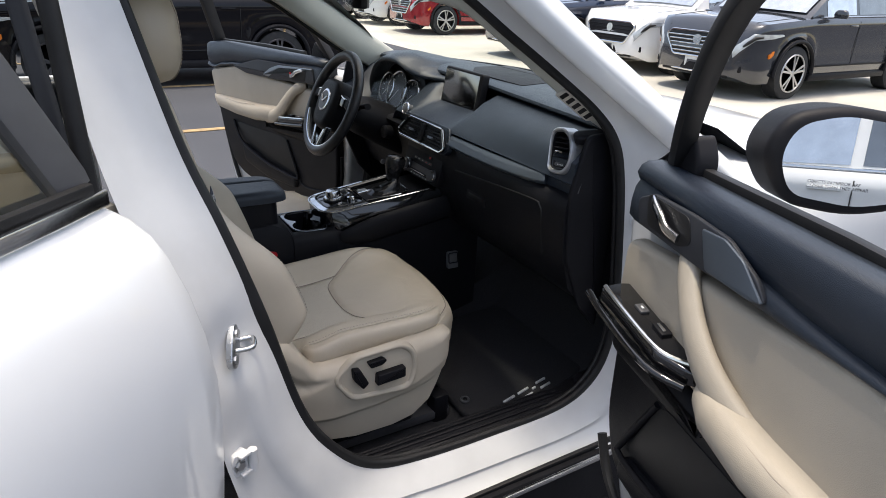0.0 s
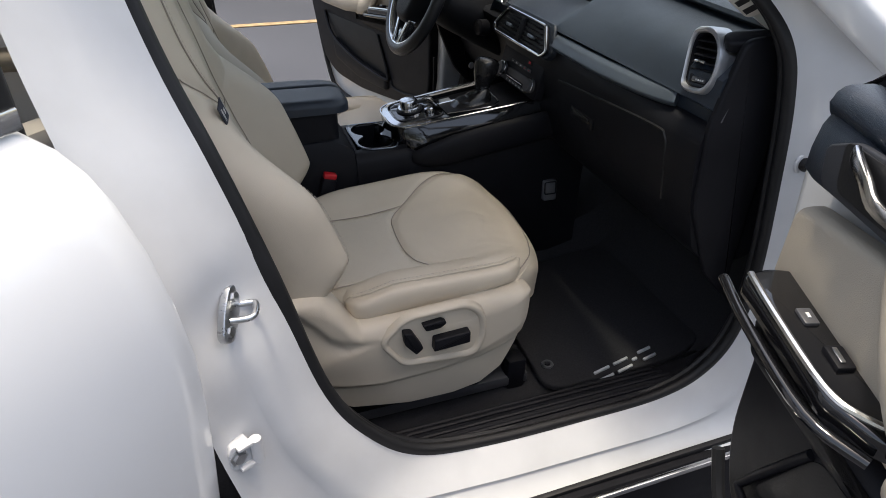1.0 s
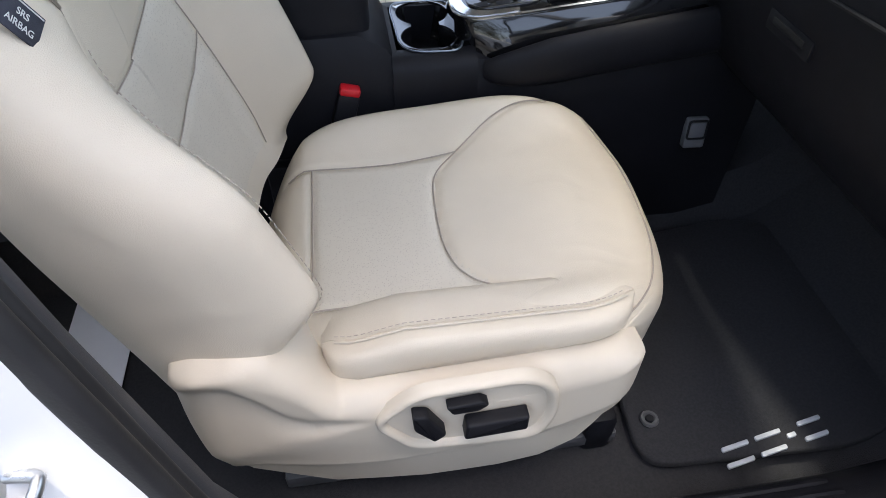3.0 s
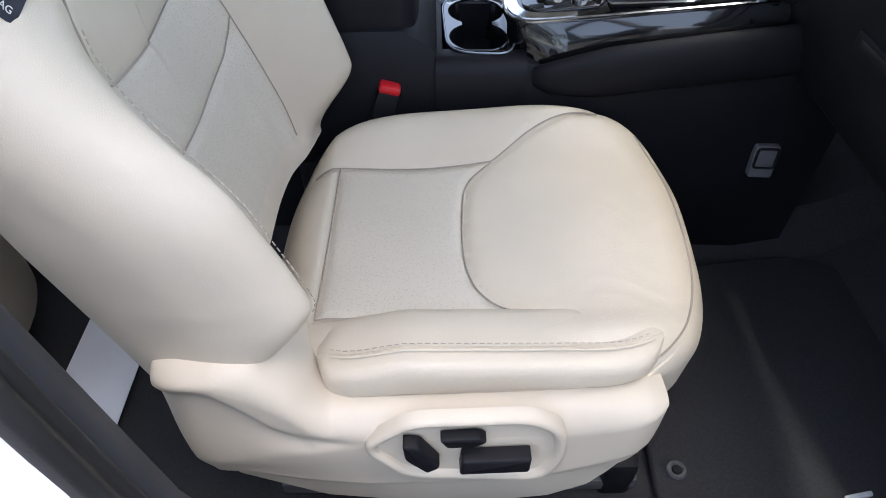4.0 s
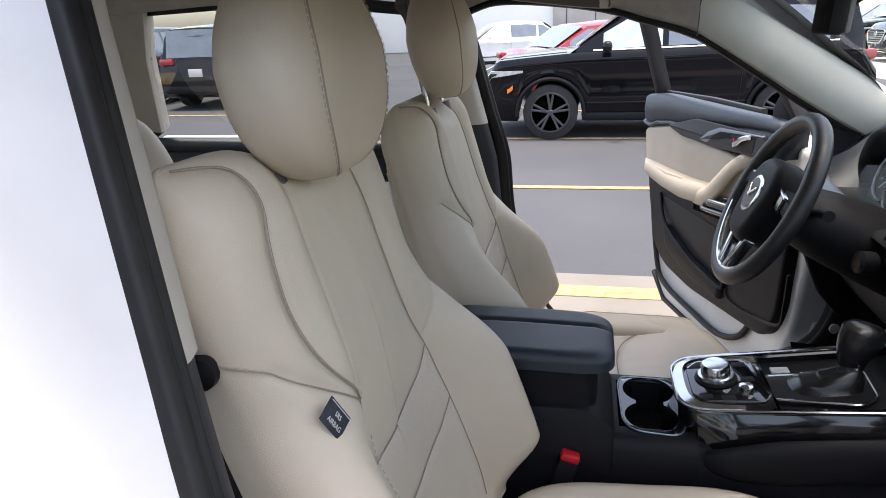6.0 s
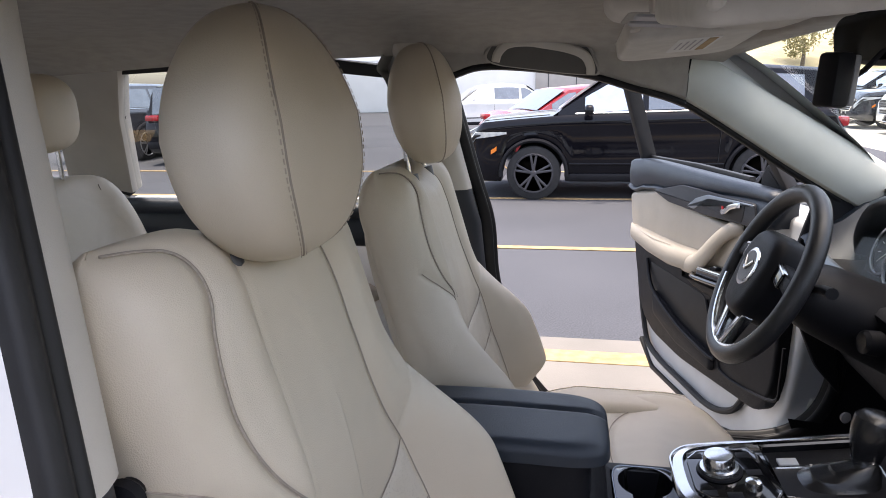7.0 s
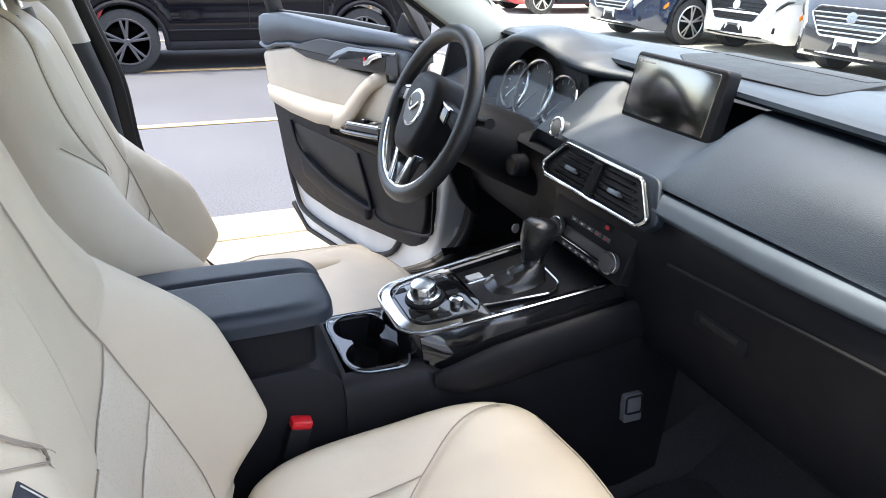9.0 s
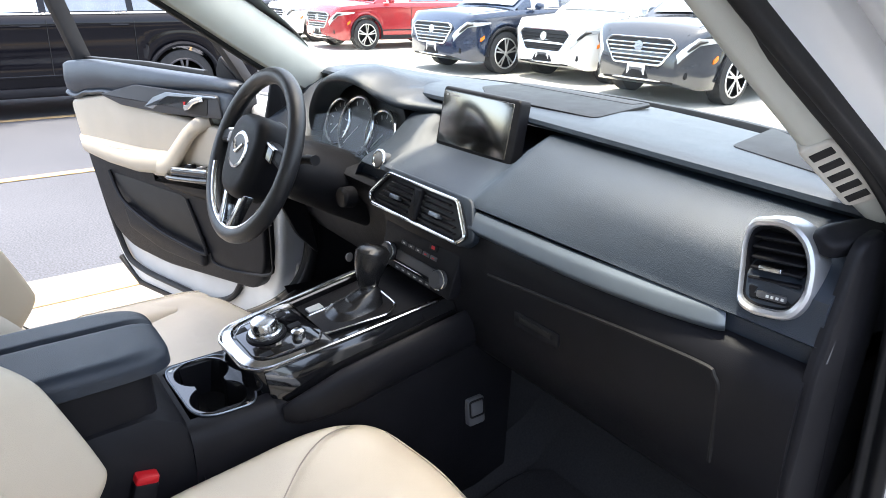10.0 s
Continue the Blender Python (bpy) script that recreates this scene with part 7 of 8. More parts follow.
    for i in range(41):
        f = prof[0][0] + (prof[-1][0] - prof[0][0]) * i / 40
        x = x0 + L * f
        hb = belt(x) - 0.01
        z = roofz(f) * gh
        hw = half(x) * 0.93
        tw = hw * (1 - 0.20 * roofz(f))
        top.append([(x, -hw, hb), (x, -hw + (hw - tw) * 0.94, hb + z * 0.90), (x, -tw * 0.9, hb + z * 0.98), (x, 0, hb + z + 0.012), (x, tw * 0.9, hb + z * 0.98), (x, hw - (hw - tw) * 0.94, hb + z * 0.90), (x, hw, hb)])
    part("cabin", loft(top), P, c)
    # side windows and screens, standing a little proud of the cabin
    for sy in (-1, 1):
        for a, b in ((0.335, 0.485), (0.50, 0.675), (0.69, 0.88 if not sedan else 0.80)):
            lo, hi = [], []
            for i in range(9):
                f = a + (b - a) * i / 8
                x = x0 + L * f
                z = roofz(f) * gh
                hw = half(x) * 0.93
                tw = hw * (1 - 0.20 * roofz(f))
                y = hw - (hw - tw) * 0.94
                hb = belt(x) - 0.01
                zt = z * 0.90
                lo.append((x, sy * (hw - (hw - y) * 0.10 + 0.004), hb + zt * 0.10))
                hi.append((x, sy * (hw - (hw - y) * 0.88 + 0.004), hb + zt * 0.88))
            part("side_window", loft([lo, hi], closed=False, caps=False), FRONTGLASS if a < 0.4 else CARGLASS, c)
        part("window_trim", tube([(x0 + L * f, sy * half(x0 + L * f) * 0.935, belt(x0 + L * f) + 0.015) for f in (0.31, 0.5, 0.7, 0.9 if not sedan else 0.82)], 0.012, 6), CHROME, c)
        for f in (0.49, 0.68):
            part("door_handle", box(0.20, 0.03, 0.03, Matrix.Translation((x0 + L * (f - 0.03), sy * (half(x0 + L * f) * 0.985 + 0.012), belt(x0 + L * f) - 0.11)), 0.01), P, c)
            part("door_gap", tube([(x0 + L * f, sy * (half(x0 + L * f) + 0.001), 0.45), (x0 + L * f + 0.02, sy * (half(x0 + L * f) * 0.992 + 0.001), belt(x0 + L * f) - 0.05)], 0.004, 5), RUBBER, c)
        part("sill_cladding", box(wb - 2 * wr - 0.1, 0.05, 0.10, Matrix.Translation(((fa + ra) / 2, sy * (W / 2 - 0.02), 0.30)), 0.02), PLASTIC, c)
        part("door_moulding", box(wb - 2 * wr - 0.2, 0.02, 0.03, Matrix.Translation(((fa + ra) / 2, sy * (W / 2 + 0.002), 0.47)), 0.008), P if paint == "black" else PLASTIC, c)
        mx = x0 + L * 0.345
        part("door_mirror", pillow(8, 8, 0.06, 0.10, 3, lambda x, y: 0.07, 0.07, 0.6, 0.05, 0.01, Matrix.Translation((mx, sy * (W / 2 + 0.09), belt(mx) + 0.06)) @ pose(0, 0, 0, 0, 0, 0)), P, c)
        for a in (fa, ra):
            arch = [(a + (wr + 0.075) * math.cos(q), sy * (half(a) + 0.004), wr + (wr + 0.075) * math.sin(q)) for q in (math.pi * (-0.03 + 1.06 * i / 20) for i in range(21))]
            part("arch_trim", tube(arch, 0.028, 8), PLASTIC, c)
            wl = part("wheel", tube([(a, sy * (W / 2 - 0.24), wr), (a, sy * (W / 2 - 0.235), wr), (a, sy * (W / 2 - 0.02), wr), (a, sy * (W / 2 + 0.0), wr)], [wr - 0.05, wr, wr, wr - 0.035], 36), TYRE, c)
            yb = sy * (W / 2 + 0.001)
            rr = wr * 0.70
            part("rim_lip", tube([(a + rr * math.cos(q), yb, wr + rr * math.sin(q)) for q in (2 * math.pi * i / 36 for i in range(36))], 0.014, 6, True), rim_mat or ALLOY, wl)
            part("rim_well", tube([(a, yb - sy * 0.03, wr), (a, yb - sy * 0.001, wr)], rr, 30), RUBBER, wl)
            sp = bmesh.new()
            for k in range(spokes):
                for off in (-9, 9):
                    q = 2 * math.pi * k / spokes + math.pi / 2
                    e = q + math.radians(off)
                    sp = merge(sp, tube([(a + 0.03 * math.cos(q), yb + sy * 0.004, wr + 0.03 * math.sin(q)), (a + rr * math.cos(e), yb + sy * 0.006, wr + rr * math.sin(e))], 0.017, 6, flat=0.5, up=(0, 1, 0)))
            part("spokes", sp, rim_mat or ALLOY, wl)
            part("hub_cap", tube([(a, yb, wr), (a, yb + sy * 0.014, wr)], [0.045, 0.03], 14), rim_mat or ALLOY, wl)
        # lamps
        hl = []
        for f in (0.003, 0.010, 0.02, 0.035, 0.055, 0.08, 0.105, 0.125):
            x = x0 + L * f
            zt = min(0.905 * H / 1.68, belt(x) - 0.03)
            zb = zt - 0.115 * (1 - 0.62 * (f / 0.125) ** 1.5)
            y = half(x)
            hl.append([(x - 0.006, sy * (y * 0.95), zt + 0.006), (x - 0.006, sy * (y + 0.006), zt - 0.012), (x - 0.006, sy * (y + 0.010), zb + 0.012), (x, sy * (y * 0.96), zb)])
        hd = part("headlamp", loft(hl), LAMP, c, "clear headlamp")
        part("lamp_eye", tube([(x0 + L * f, sy * (half(x0 + L * f) + 0.012), min(0.905 * H / 1.68, belt(x0 + L * f) - 0.03) - 0.05) for f in (0.014, 0.022, 0.034, 0.05)], [0.012, 0.026, 0.026, 0.010], 10), RUBBER, hd)
        part("side_marker", loft([[(x0 + L * f, sy * (half(x0 + L * f) + 0.010), 0.60 + dz), (x0 + L * f, sy * (half(x0 + L * f) + 0.010), 0.655 + dz), (x0 + L * f, sy * (half(x0 + L * f) - 0.02), 0.655 + dz), (x0 + L * f, sy * (half(x0 + L * f) - 0.02), 0.60 + dz)] for f, dz in ((0.080, 0.0), (0.088, 0.02), (0.096, 0.05))]), AMBER, c, "amber side marker")
        part("fog_surround", box(0.05, 0.22, 0.10, Matrix.Translation((x0 + 0.10, sy * W * 0.34, 0.44)), 0.02), PLASTIC, c)
        part("tail_lamp", box(0.14, 0.30, 0.12, Matrix.Translation((x1 - 0.10, sy * W * 0.36, 0.98 * H / 1.68)), 0.03), TAIL, c)
    ws = []
    for f in (0.265, 0.39):
        x = x0 + L * f
        hw = half(x) * 0.80 * (1 - 0.1 * roofz(f))
        ws.append([(x - 0.01, y * hw, belt(x) + roofz(f) * gh * 0.98 + 0.01 + 0.02 * (1 - abs(y))) for y in (-1, -0.5, 0, 0.5, 1)])
    part("windscreen", loft(ws, closed=False, caps=False), FRONTGLASS, c)
    rw = []
    for f in ((0.935, 0.975) if not sedan else (0.735, 0.855)):
        x = x0 + L * f
        hw = half(x) * 0.78
        rw.append([(x + 0.015, y * hw, belt(x) + roofz(f) * gh * 0.98 + 0.012 + 0.01 * (1 - abs(y))) for y in (-1, 0, 1)])
    part("rear_window", loft(rw, closed=False, caps=False), CARGLASS, c)
    gr = round_poly([(-0.40, -0.20), (0.40, -0.20), (0.60, 0.08), (0.50, 0.15), (-0.50, 0.15), (-0.60, 0.08)], 0.05)
    gmx = axes((x0 + 0.02, 0, 0.72 * H / 1.68), (0, -1, 0), (-1, 0, 0.1))
    grl = part("grille", plate(gr, -0.06, 0.012, gmx, 0.01), RUBBER, c, "dark front grille")
    part("grille_frame", tube([gmx @ Vector((x, y, 0.012)) for x, y in gr], 0.016, 6, True), CHROME, grl)
    for k in range(5):
        part("grille_bar", box(0.84 + 0.07 * k, 0.020, 0.012, gmx @ Matrix.Translation((0, -0.145 + 0.056 * k, 0.016)), 0.004), bar_mat or CHROME, grl)
    part("grille_badge", tube([gmx @ Vector((0, 0.04, 0.016)), gmx @ Vector((0, 0.04, 0.03))], [0.075, 0.07], 20), CHROME, grl)
    part("lower_intake", box(0.06, W * 0.62, 0.12, Matrix.Translation((x0 + 0.05, 0, 0.36)), 0.03), PLASTIC, c)
    pl = part("plate", box(0.015, 0.31, 0.155, Matrix.Translation((x0 + 0.0, 0, 0.47)), 0.004), INK, c, "plain white number plate")
    part("plate_bar", box(0.004, 0.22, 0.05, Matrix.Translation((x0 - 0.0085, 0, 0.465)), 0), DARKGREY, pl)
    part("rear_plate", box(0.015, 0.31, 0.155, Matrix.Translation((x1 + 0.005, 0, 0.75)), 0.004), INK, c)
    part("rear_bumper", box(0.10, W * 0.86, 0.16, Matrix.Translation((x1 - 0.03, 0, 0.42)), 0.04), PLASTIC, c)
    return c


parked_car(pose(1.36, 8.45, 0, 0, 0, 0), "black", "glossy black SUV with dark alloy wheels parked across the lane", 4.7, 1.84, 1.66, 2.79, 0.352, DARKALLOY, spokes=5)
parked_car(pose(10.8, 5.0, 0), "grey", "dark grey SUV with chrome grille facing the lane", 5.0, 1.95, 1.74, 2.93, 0.38)
parked_car(pose(11.0, 7.3, 0), "white", "white SUV with black grille facing the lane", 4.55, 1.84, 1.68, 2.7, 0.365, bar_mat=PLASTIC)
parked_car(pose(10.3, 9.3, 0), "blue", "dark blue SUV with chrome grille facing the lane", 5.0, 1.95, 1.74, 2.93, 0.38)
parked_car(pose(10.4, 14.6, 0), "red", "metallic red SUV parked in the row", 4.55, 1.84, 1.68, 2.7, 0.365)
parked_car(pose(0.8, -5.6, 0), "white", "white SUV parked on the passenger side", 4.6, 1.86, 1.68, 2.7, 0.365)
parked_car(pose(1.0, 12.9, 0, 0, 0, 205), "red", "metallic red saloon parked behind the black SUV", 4.7, 1.84, 1.45, 2.8, 0.34, sedan=True)
parked_car(pose(-9.9, 13.6, 0, 0, 0, -90), "grey", "dark grey SUV parked with its tail to the lane", 4.6, 1.86, 1.68, 2.7, 0.365)

# ---- fittings on the jambs ----
strike = thing("door_striker", pose(0, 0, 0), "zinc-plated door striker loop bolted to the white pillar", "door striker")
skm = axes((0.141, -0.806, 0.948), (0.25, 0.62, 0.74), (0.84, -0.52, 0.12))
part("base_plate", plate(round_poly([(-0.036, -0.014), (0.0, -0.019), (0.036, -0.014), (0.042, 0.0), (0.036, 0.014), (0.0, 0.019), (-0.036, 0.014), (-0.042, 0.0)], 0.012), -0.006, 0.005, skm, 0.002), STEEL, strike)
skl = axes((0.143, -0.804, 0.948), (0.10, 0.93, 0.05), (1, -0.22, 0))
part("loop", tube(smooth_path([skl @ Vector(p) for p in ((-0.017, 0.0, 0.0), (-0.017, 0.0, 0.020), (-0.014, 0.001, 0.030), (-0.004, 0.002, 0.034), (0.010, 0.002, 0.034), (0.016, 0.001, 0.029), (0.017, 0.0, 0.0))], 5), 0.0046, 10), STEEL, strike)
for z in (-0.024, 0.024):
    part("bolt", tube([skm @ Vector((z, 0, 0.003)), skm @ Vector((z, 0, 0.008))], [0.0085, 0.0075], 6), STEEL, strike)
hg = car
hgm = axes((0.119, -0.869, 0.742), (0, 0.05, 1), (0.45, -0.89, 0)) @ Matrix.Scale(0.64, 4)
part("hinge_bracket", plate(round_poly([(-0.036, -0.026), (0.036, -0.026), (0.036, 0.020), (0.020, 0.028), (-0.020, 0.028), (-0.036, 0.020)], 0.006), -0.02, 0.006, hgm, 0.003), WHITE_SHADED, hg, "white painted door hinge bracket")
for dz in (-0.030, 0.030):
    part("hinge_arm", box(0.010, 0.052, 0.020, hgm @ Matrix.Translation((dz, -0.016, 0.012)), 0.003), WHITE_SHADED, hg)
part("hinge_knuckle", tube([hgm @ Vector((-0.034, -0.036, 0.014)), hgm @ Vector((0.034, -0.036, 0.014))], 0.009, 12), WHITE_SHADED, hg)
part("hinge_bolt", tube([hgm @ Vector((0.0, 0.006, 0.004)), hgm @ Vector((0.0, 0.006, 0.009)), hgm @ Vector((0.0, 0.006, 0.0095)), hgm @ Vector((0.0, 0.006, 0.016))], [0.015, 0.014, 0.010, 0.009], 6), STEEL, hg)
gr = thing("jamb_plug", pose(0, 0, 0), "white round plug in the pillar", "plug")
gp = Vector((0.172, -0.782, 0.846))
part("plug", tube([gp, gp + Vector((0.002, -0.006, 0)), gp + Vector((0.003, -0.008, 0))], [0.016, 0.015, 0.009], 20), WHITE_SHADED, gr)
sw = thing("door_switch", pose(0, 0, 0), "black rubber door buffer on the white hinge pillar", "door buffer")
sp = Vector((1.115, -0.800, 1.036))
part("buffer_ring", tube([sp, sp + Vector((0, -0.004, 0))], [0.021, 0.019], 20), WHITE_SHADED, sw)
part("buffer", tube([sp, sp + Vector((-0.004, -0.012, 0)), sp + Vector((-0.006, -0.018, 0))], [0.0135, 0.0125, 0.007], 18), RUBBER, sw)

# ---- floor mat with a raised silver mark ----
SILVER = surface("silver_print", (0.55, 0.56, 0.58), 0.4, vary=0.1, scale=60)
mat_t = thing("floor_mat", pose(0, 0, 0), "black carpet floor mat with a silver mark and fixing eyelet", "floor mat")
mo = round_poly([(0.775, -0.625), (1.10, -0.655), (1.20, -0.62), (1.20, -0.20), (1.12, -0.16), (0.80, -0.17)], 0.05)
bmm = plate(mo, 0.424, 0.436, None, 0.005)
for v in bmm.verts:
    v.co.z += (v.co.x - 0.775) * 0.115
part("mat", bmm, CARPET, mat_t)
mm_ = axes((0.893, -0.654, 0.4508), (0.985, 0.13, 0.115), (-0.115, 0, 1))
for x0, x1, y0 in ((0.0, 0.044, 0.0), (0.006, 0.050, 0.025), (0.056, 0.098, 0.0), (0.062, 0.104, 0.025), (0.108, 0.122, 0.013), (0.130, 0.168, 0.0), (0.134, 0.172, 0.025)):
    pts = [(x0, y0), (x1, y0), (x1 + 0.001, y0 + 0.007), (x0 + 0.001, y0 + 0.007)]
    part("mat_mark", plate(round_poly(pts, 0.002, 3), -0.002, 0.003, mm_, 0.001), SILVER, mat_t, "plain silver bar")
ey = Vector((0.812, -0.553, 0.4405))
part("eyelet", tube([ey + Vector((0.011 * math.cos(q), 0.011 * math.sin(q), 0.002)) for q in (2 * math.pi * i / 20 for i in range(20))], 0.004, 6, True), DARKGREY, mat_t)
part("eyelet_pin", tube([ey, ey + Vector((0, 0, 0.006))], [0.008, 0.006], 14), PLASTIC, mat_t)

PAPER = surface("white_paper", (0.78, 0.78, 0.80), 0.85, vary=0.03, scale=12)
pfc = thing("paper_floor_cover", pose(0, 0, 0), "white paper cover lying on the rear carpet", "paper cover")
rows = []
for x, z in ((-0.122, 0.448), (-0.06, 0.436), (-0.02, 0.429)):
    rows.append([(x, y, z + dz) for y, dz in ((-0.60, 0.0), (-0.40, 0.002), (-0.18, 0.0), (-0.18, -0.0012), (-0.40, 0.0008), (-0.60, -0.0012))])
part("sheet", loft(rows), PAPER, pfc)

# ---- overhead console, grab handle, inner mirror ----
oc = thing("overhead_console", pose(0, 0, 0), "beige overhead console with map lamps", "overhead console")
oo = round_poly([(0.44, -0.09), (0.47, -0.125), (0.66, -0.125), (0.70, -0.07), (0.70, 0.07), (0.66, 0.125), (0.47, 0.125), (0.44, 0.09)], 0.04, 5)
flip = Matrix.Diagonal((1, 1, -1, 1))
flip[2][0], flip[2][3] = -0.07, 0.0595


def roof_m(x, y, d=0.0):
    """A spot on the console's underside."""
    return Matrix.Translation((x, y, 1.6215 - 0.07 * x - d))


part("console_shell", plate(oo, -1.66, -1.562, flip, 0.022, 4), TRIM_B, oc)
part("lamp_recess", plate(round_poly([(0.465, -0.085), (0.565, -0.09), (0.565, 0.09), (0.465, 0.085)], 0.02), -1.57, -1.5605, flip, 0.002), LINER, oc)
for sy in (-1, 1):
    part("map_lamp", plate(round_poly([(0.475, sy * 0.02), (0.545, sy * 0.02), (0.545, sy * 0.078), (0.475, sy * 0.078)], 0.012), -1.565, -1.557, flip, 0.003), GREY, oc, "clear map lamp lens")
    part("lamp_button", box(0.022, 0.018, 0.006, roof_m(0.582, sy * 0.045), 0.002), DARKGREY, oc)
part("glasses_door", plate(round_poly([(0.60, -0.085), (0.675, -0.08), (0.68, 0.08), (0.60, 0.085)], 0.03), -1.565, -1.5585, flip, 0.004), TRIM_B, oc)
part("sensor_mark", box(0.016, 0.012, 0.003, roof_m(0.555, 0.0, 0.003), 0.001), YELLOW, oc)

# the handle recess's shadow, painted in as a dark grey floor
RECESS_SHADE = surface("shaded_recess_floor", (0.09, 0.085, 0.08), 0.55, vary=0.06, scale=14, bump=0.1, bump_scale=900)
gh = thing("grab_handle", pose(0, 0, 0), "folded grab handle in a recess painted with shade above the driver's door", "grab handle")
ghm = axes((0.335, 0.590, 1.573), (1, 0.10, -0.13), (0, -0.88, -0.48))
gho = round_poly([(-0.135, -0.030), (-0.105, 0.038), (0.09, 0.032), (0.135, -0.040), (0.06, -0.044), (-0.10, -0.042)], 0.022, 4)
part("recess", plate([(x * 1.06, y * 1.1) for x, y in gho], -0.02, 0.004, ghm, 0.004), LINER, gh, "cloth rim of the handle recess")
part("recess_floor", plate(gho, -0.01, 0.0055, ghm, 0.001), RECESS_SHADE, gh, "handle recess floor with its shade put into a dark colour")
part("handle_bar", sweep([ghm @ p for p in smooth_path([(-0.108, -0.030, 0.006), (-0.104, -0.008, 0.010), (-0.086, 0.016, 0.013), (-0.045, 0.027, 0.014), (0.0, 0.026, 0.014), (0.055, 0.021, 0.014), (0.090, 0.008, 0.013), (0.108, -0.018, 0.010), (0.112, -0.036, 0.006)], 5)], round_poly([(-0.010, -0.007), (0.010, -0.007), (0.010, 0.007), (-0.010, 0.007)], 0.005, 3), ghm.to_3x3() @ Vector((0, 0, 1))), TRIM_B, gh, "grey beige grab bar")

visor_skin = surface("grey_visor_cloth", (0.56, 0.54, 0.50), 0.9, vary=0.05, scale=30, bump=0.3, bump_scale=800)


def sun_visor(sy, label):
    """A padded visor folded up against the headliner, with its warning sticker and clip."""
    v = thing("sun_visor", pose(0, 0, 0), label, "sun visor", "sun visors")
    m = axes((0.588, sy * 0.300, 1.573), (0, 1, -0.09 * sy), (0.07, -0.09 * sy, -1))
    o = round_poly([(-0.155, -0.105), (-0.15, 0.085), (-0.12, 0.112), (0.12, 0.112), (0.155, 0.08), (0.155, -0.08), (0.12, -0.105)], 0.03, 5)
    part("pad", plate(o, -0.022, 0.012, m, 0.010, 4), visor_skin, v, "padded grey visor")
    s = plate(round_poly([(-0.10, -0.02), (0.06, -0.02), (0.06, 0.05), (-0.10, 0.05)], 0.006), 0.011, 0.0126, m)
    st = part("sticker", s, INK, v, "white warning sticker with a yellow band")
    part("sticker_band", box(0.14, 0.014, 0.0008, m @ Matrix.Translation((-0.02, 0.037, 0.0128)), 0), YELLOW, st)
    for k in range(4):
        part("sticker_line", box(0.12 - 0.012 * k, 0.003, 0.0006, m @ Matrix.Translation((-0.02, 0.020 - 0.010 * k, 0.0128)), 0), GREY, st)
    part("pivot", tube([m @ Vector((sy * 0.14, -0.092, -0.004)), m @ Vector((sy * 0.165, -0.094, -0.006)), m @ Vector((sy * 0.175, -0.096, -0.030))], 0.006, 10), visor_skin, v)
    part("clip", box(0.03, 0.018, 0.022, m @ Matrix.Translation((-sy * 0.160, -0.095, -0.010)), 0.005), TRIM_B, v)


sun_visor(1, "grey sun visor with a sticker folded up over the driver's seat")
sun_visor(-1, "grey sun visor with a sticker folded up over the passenger seat")

DIMMED = surface("dimmed_mirror", (0.05, 0.052, 0.055), 0.06, 1.0, vary=0.05)
im_ = thing("inner_mirror", pose(0, 0, 0), "black inner rear-view mirror with a sensor box", "rear-view mirror")
mcx = axes((0.820, -0.005, 1.556), (0.30, -0.954, 0), (-0.954, -0.30, -0.10))
part("housing", pillow(24, 14, 0.135, 0.040, 3.0, lambda x, y: 0.012, 0.014, 0.4, 0.045, 0.010, mcx), PLASTIC, im_)
part("mirror_glass", plate(round_poly([(-0.122, -0.030), (0.122, -0.030), (0.126, 0.016), (0.108, 0.032), (-0.108, 0.032), (-0.126, 0.016)], 0.014), 0.0115, 0.0135, mcx), DIMMED, im_, "dimmed mirror glass")
part("stem", tube([(0.840, 0.0, 1.560), (0.89, 0.0, 1.57), (0.92, 0.0, 1.582)], [0.014, 0.016, 0.03], 12), PLASTIC, im_)
part("sensor_shroud", loft([[(0.84, -0.085, 1.612), (0.84, 0.085, 1.612), (0.85, 0.075, 1.585), (0.85, -0.075, 1.585)], [(0.93, -0.09, 1.572), (0.93, 0.09, 1.572), (0.93, 0.07, 1.535), (0.93, -0.07, 1.535)], [(1.03, -0.055, 1.520), (1.03, 0.055, 1.520), (1.03, 0.045, 1.495), (1.03, -0.045, 1.495)]]), PLASTIC, im_, "black sensor shroud", angle=20)
tl = thing("toll_transponder", pose(0, 0, 0), "small dark box with a pale back clipped beside the mirror", "transponder")
tm_ = pose(0.742, 0.012, 1.500, 0, 4, 26)
part("case", box(0.030, 0.036, 0.072, tm_, 0.006), PLASTIC, tl)
part("face", box(0.010, 0.034, 0.066, tm_ @ Matrix.Translation((0.019, 0, 0)), 0.003), GREY, tl, "pale back plate")
part("clip", tube([(0.766, 0.022, 1.50), (0.785, 0.030, 1.512), (0.80, 0.02, 1.535), (0.83, 0.0, 1.55)], 0.004, 8), PLASTIC, tl)

# driver's belt on its pillar
bl = thing("seat_belt", pose(0, 0, 0), "grey seat belt hanging from the centre pillar", "seat belt")
part("webbing", sweep(smooth_path([(0.055, 0.63, 1.40), (0.065, 0.655, 1.28), (0.10, 0.69, 1.0), (0.13, 0.71, 0.6)], 4), [(-0.022, -0.001), (0.022, -0.001), (0.022, 0.001), (-0.022, 0.001)], (0.2, -1, 0)), GREY, bl)
part("guide", box(0.03, 0.02, 0.07, pose(0.052, 0.632, 1.415, 0, 10, 0), 0.006), TRIM_B, bl)

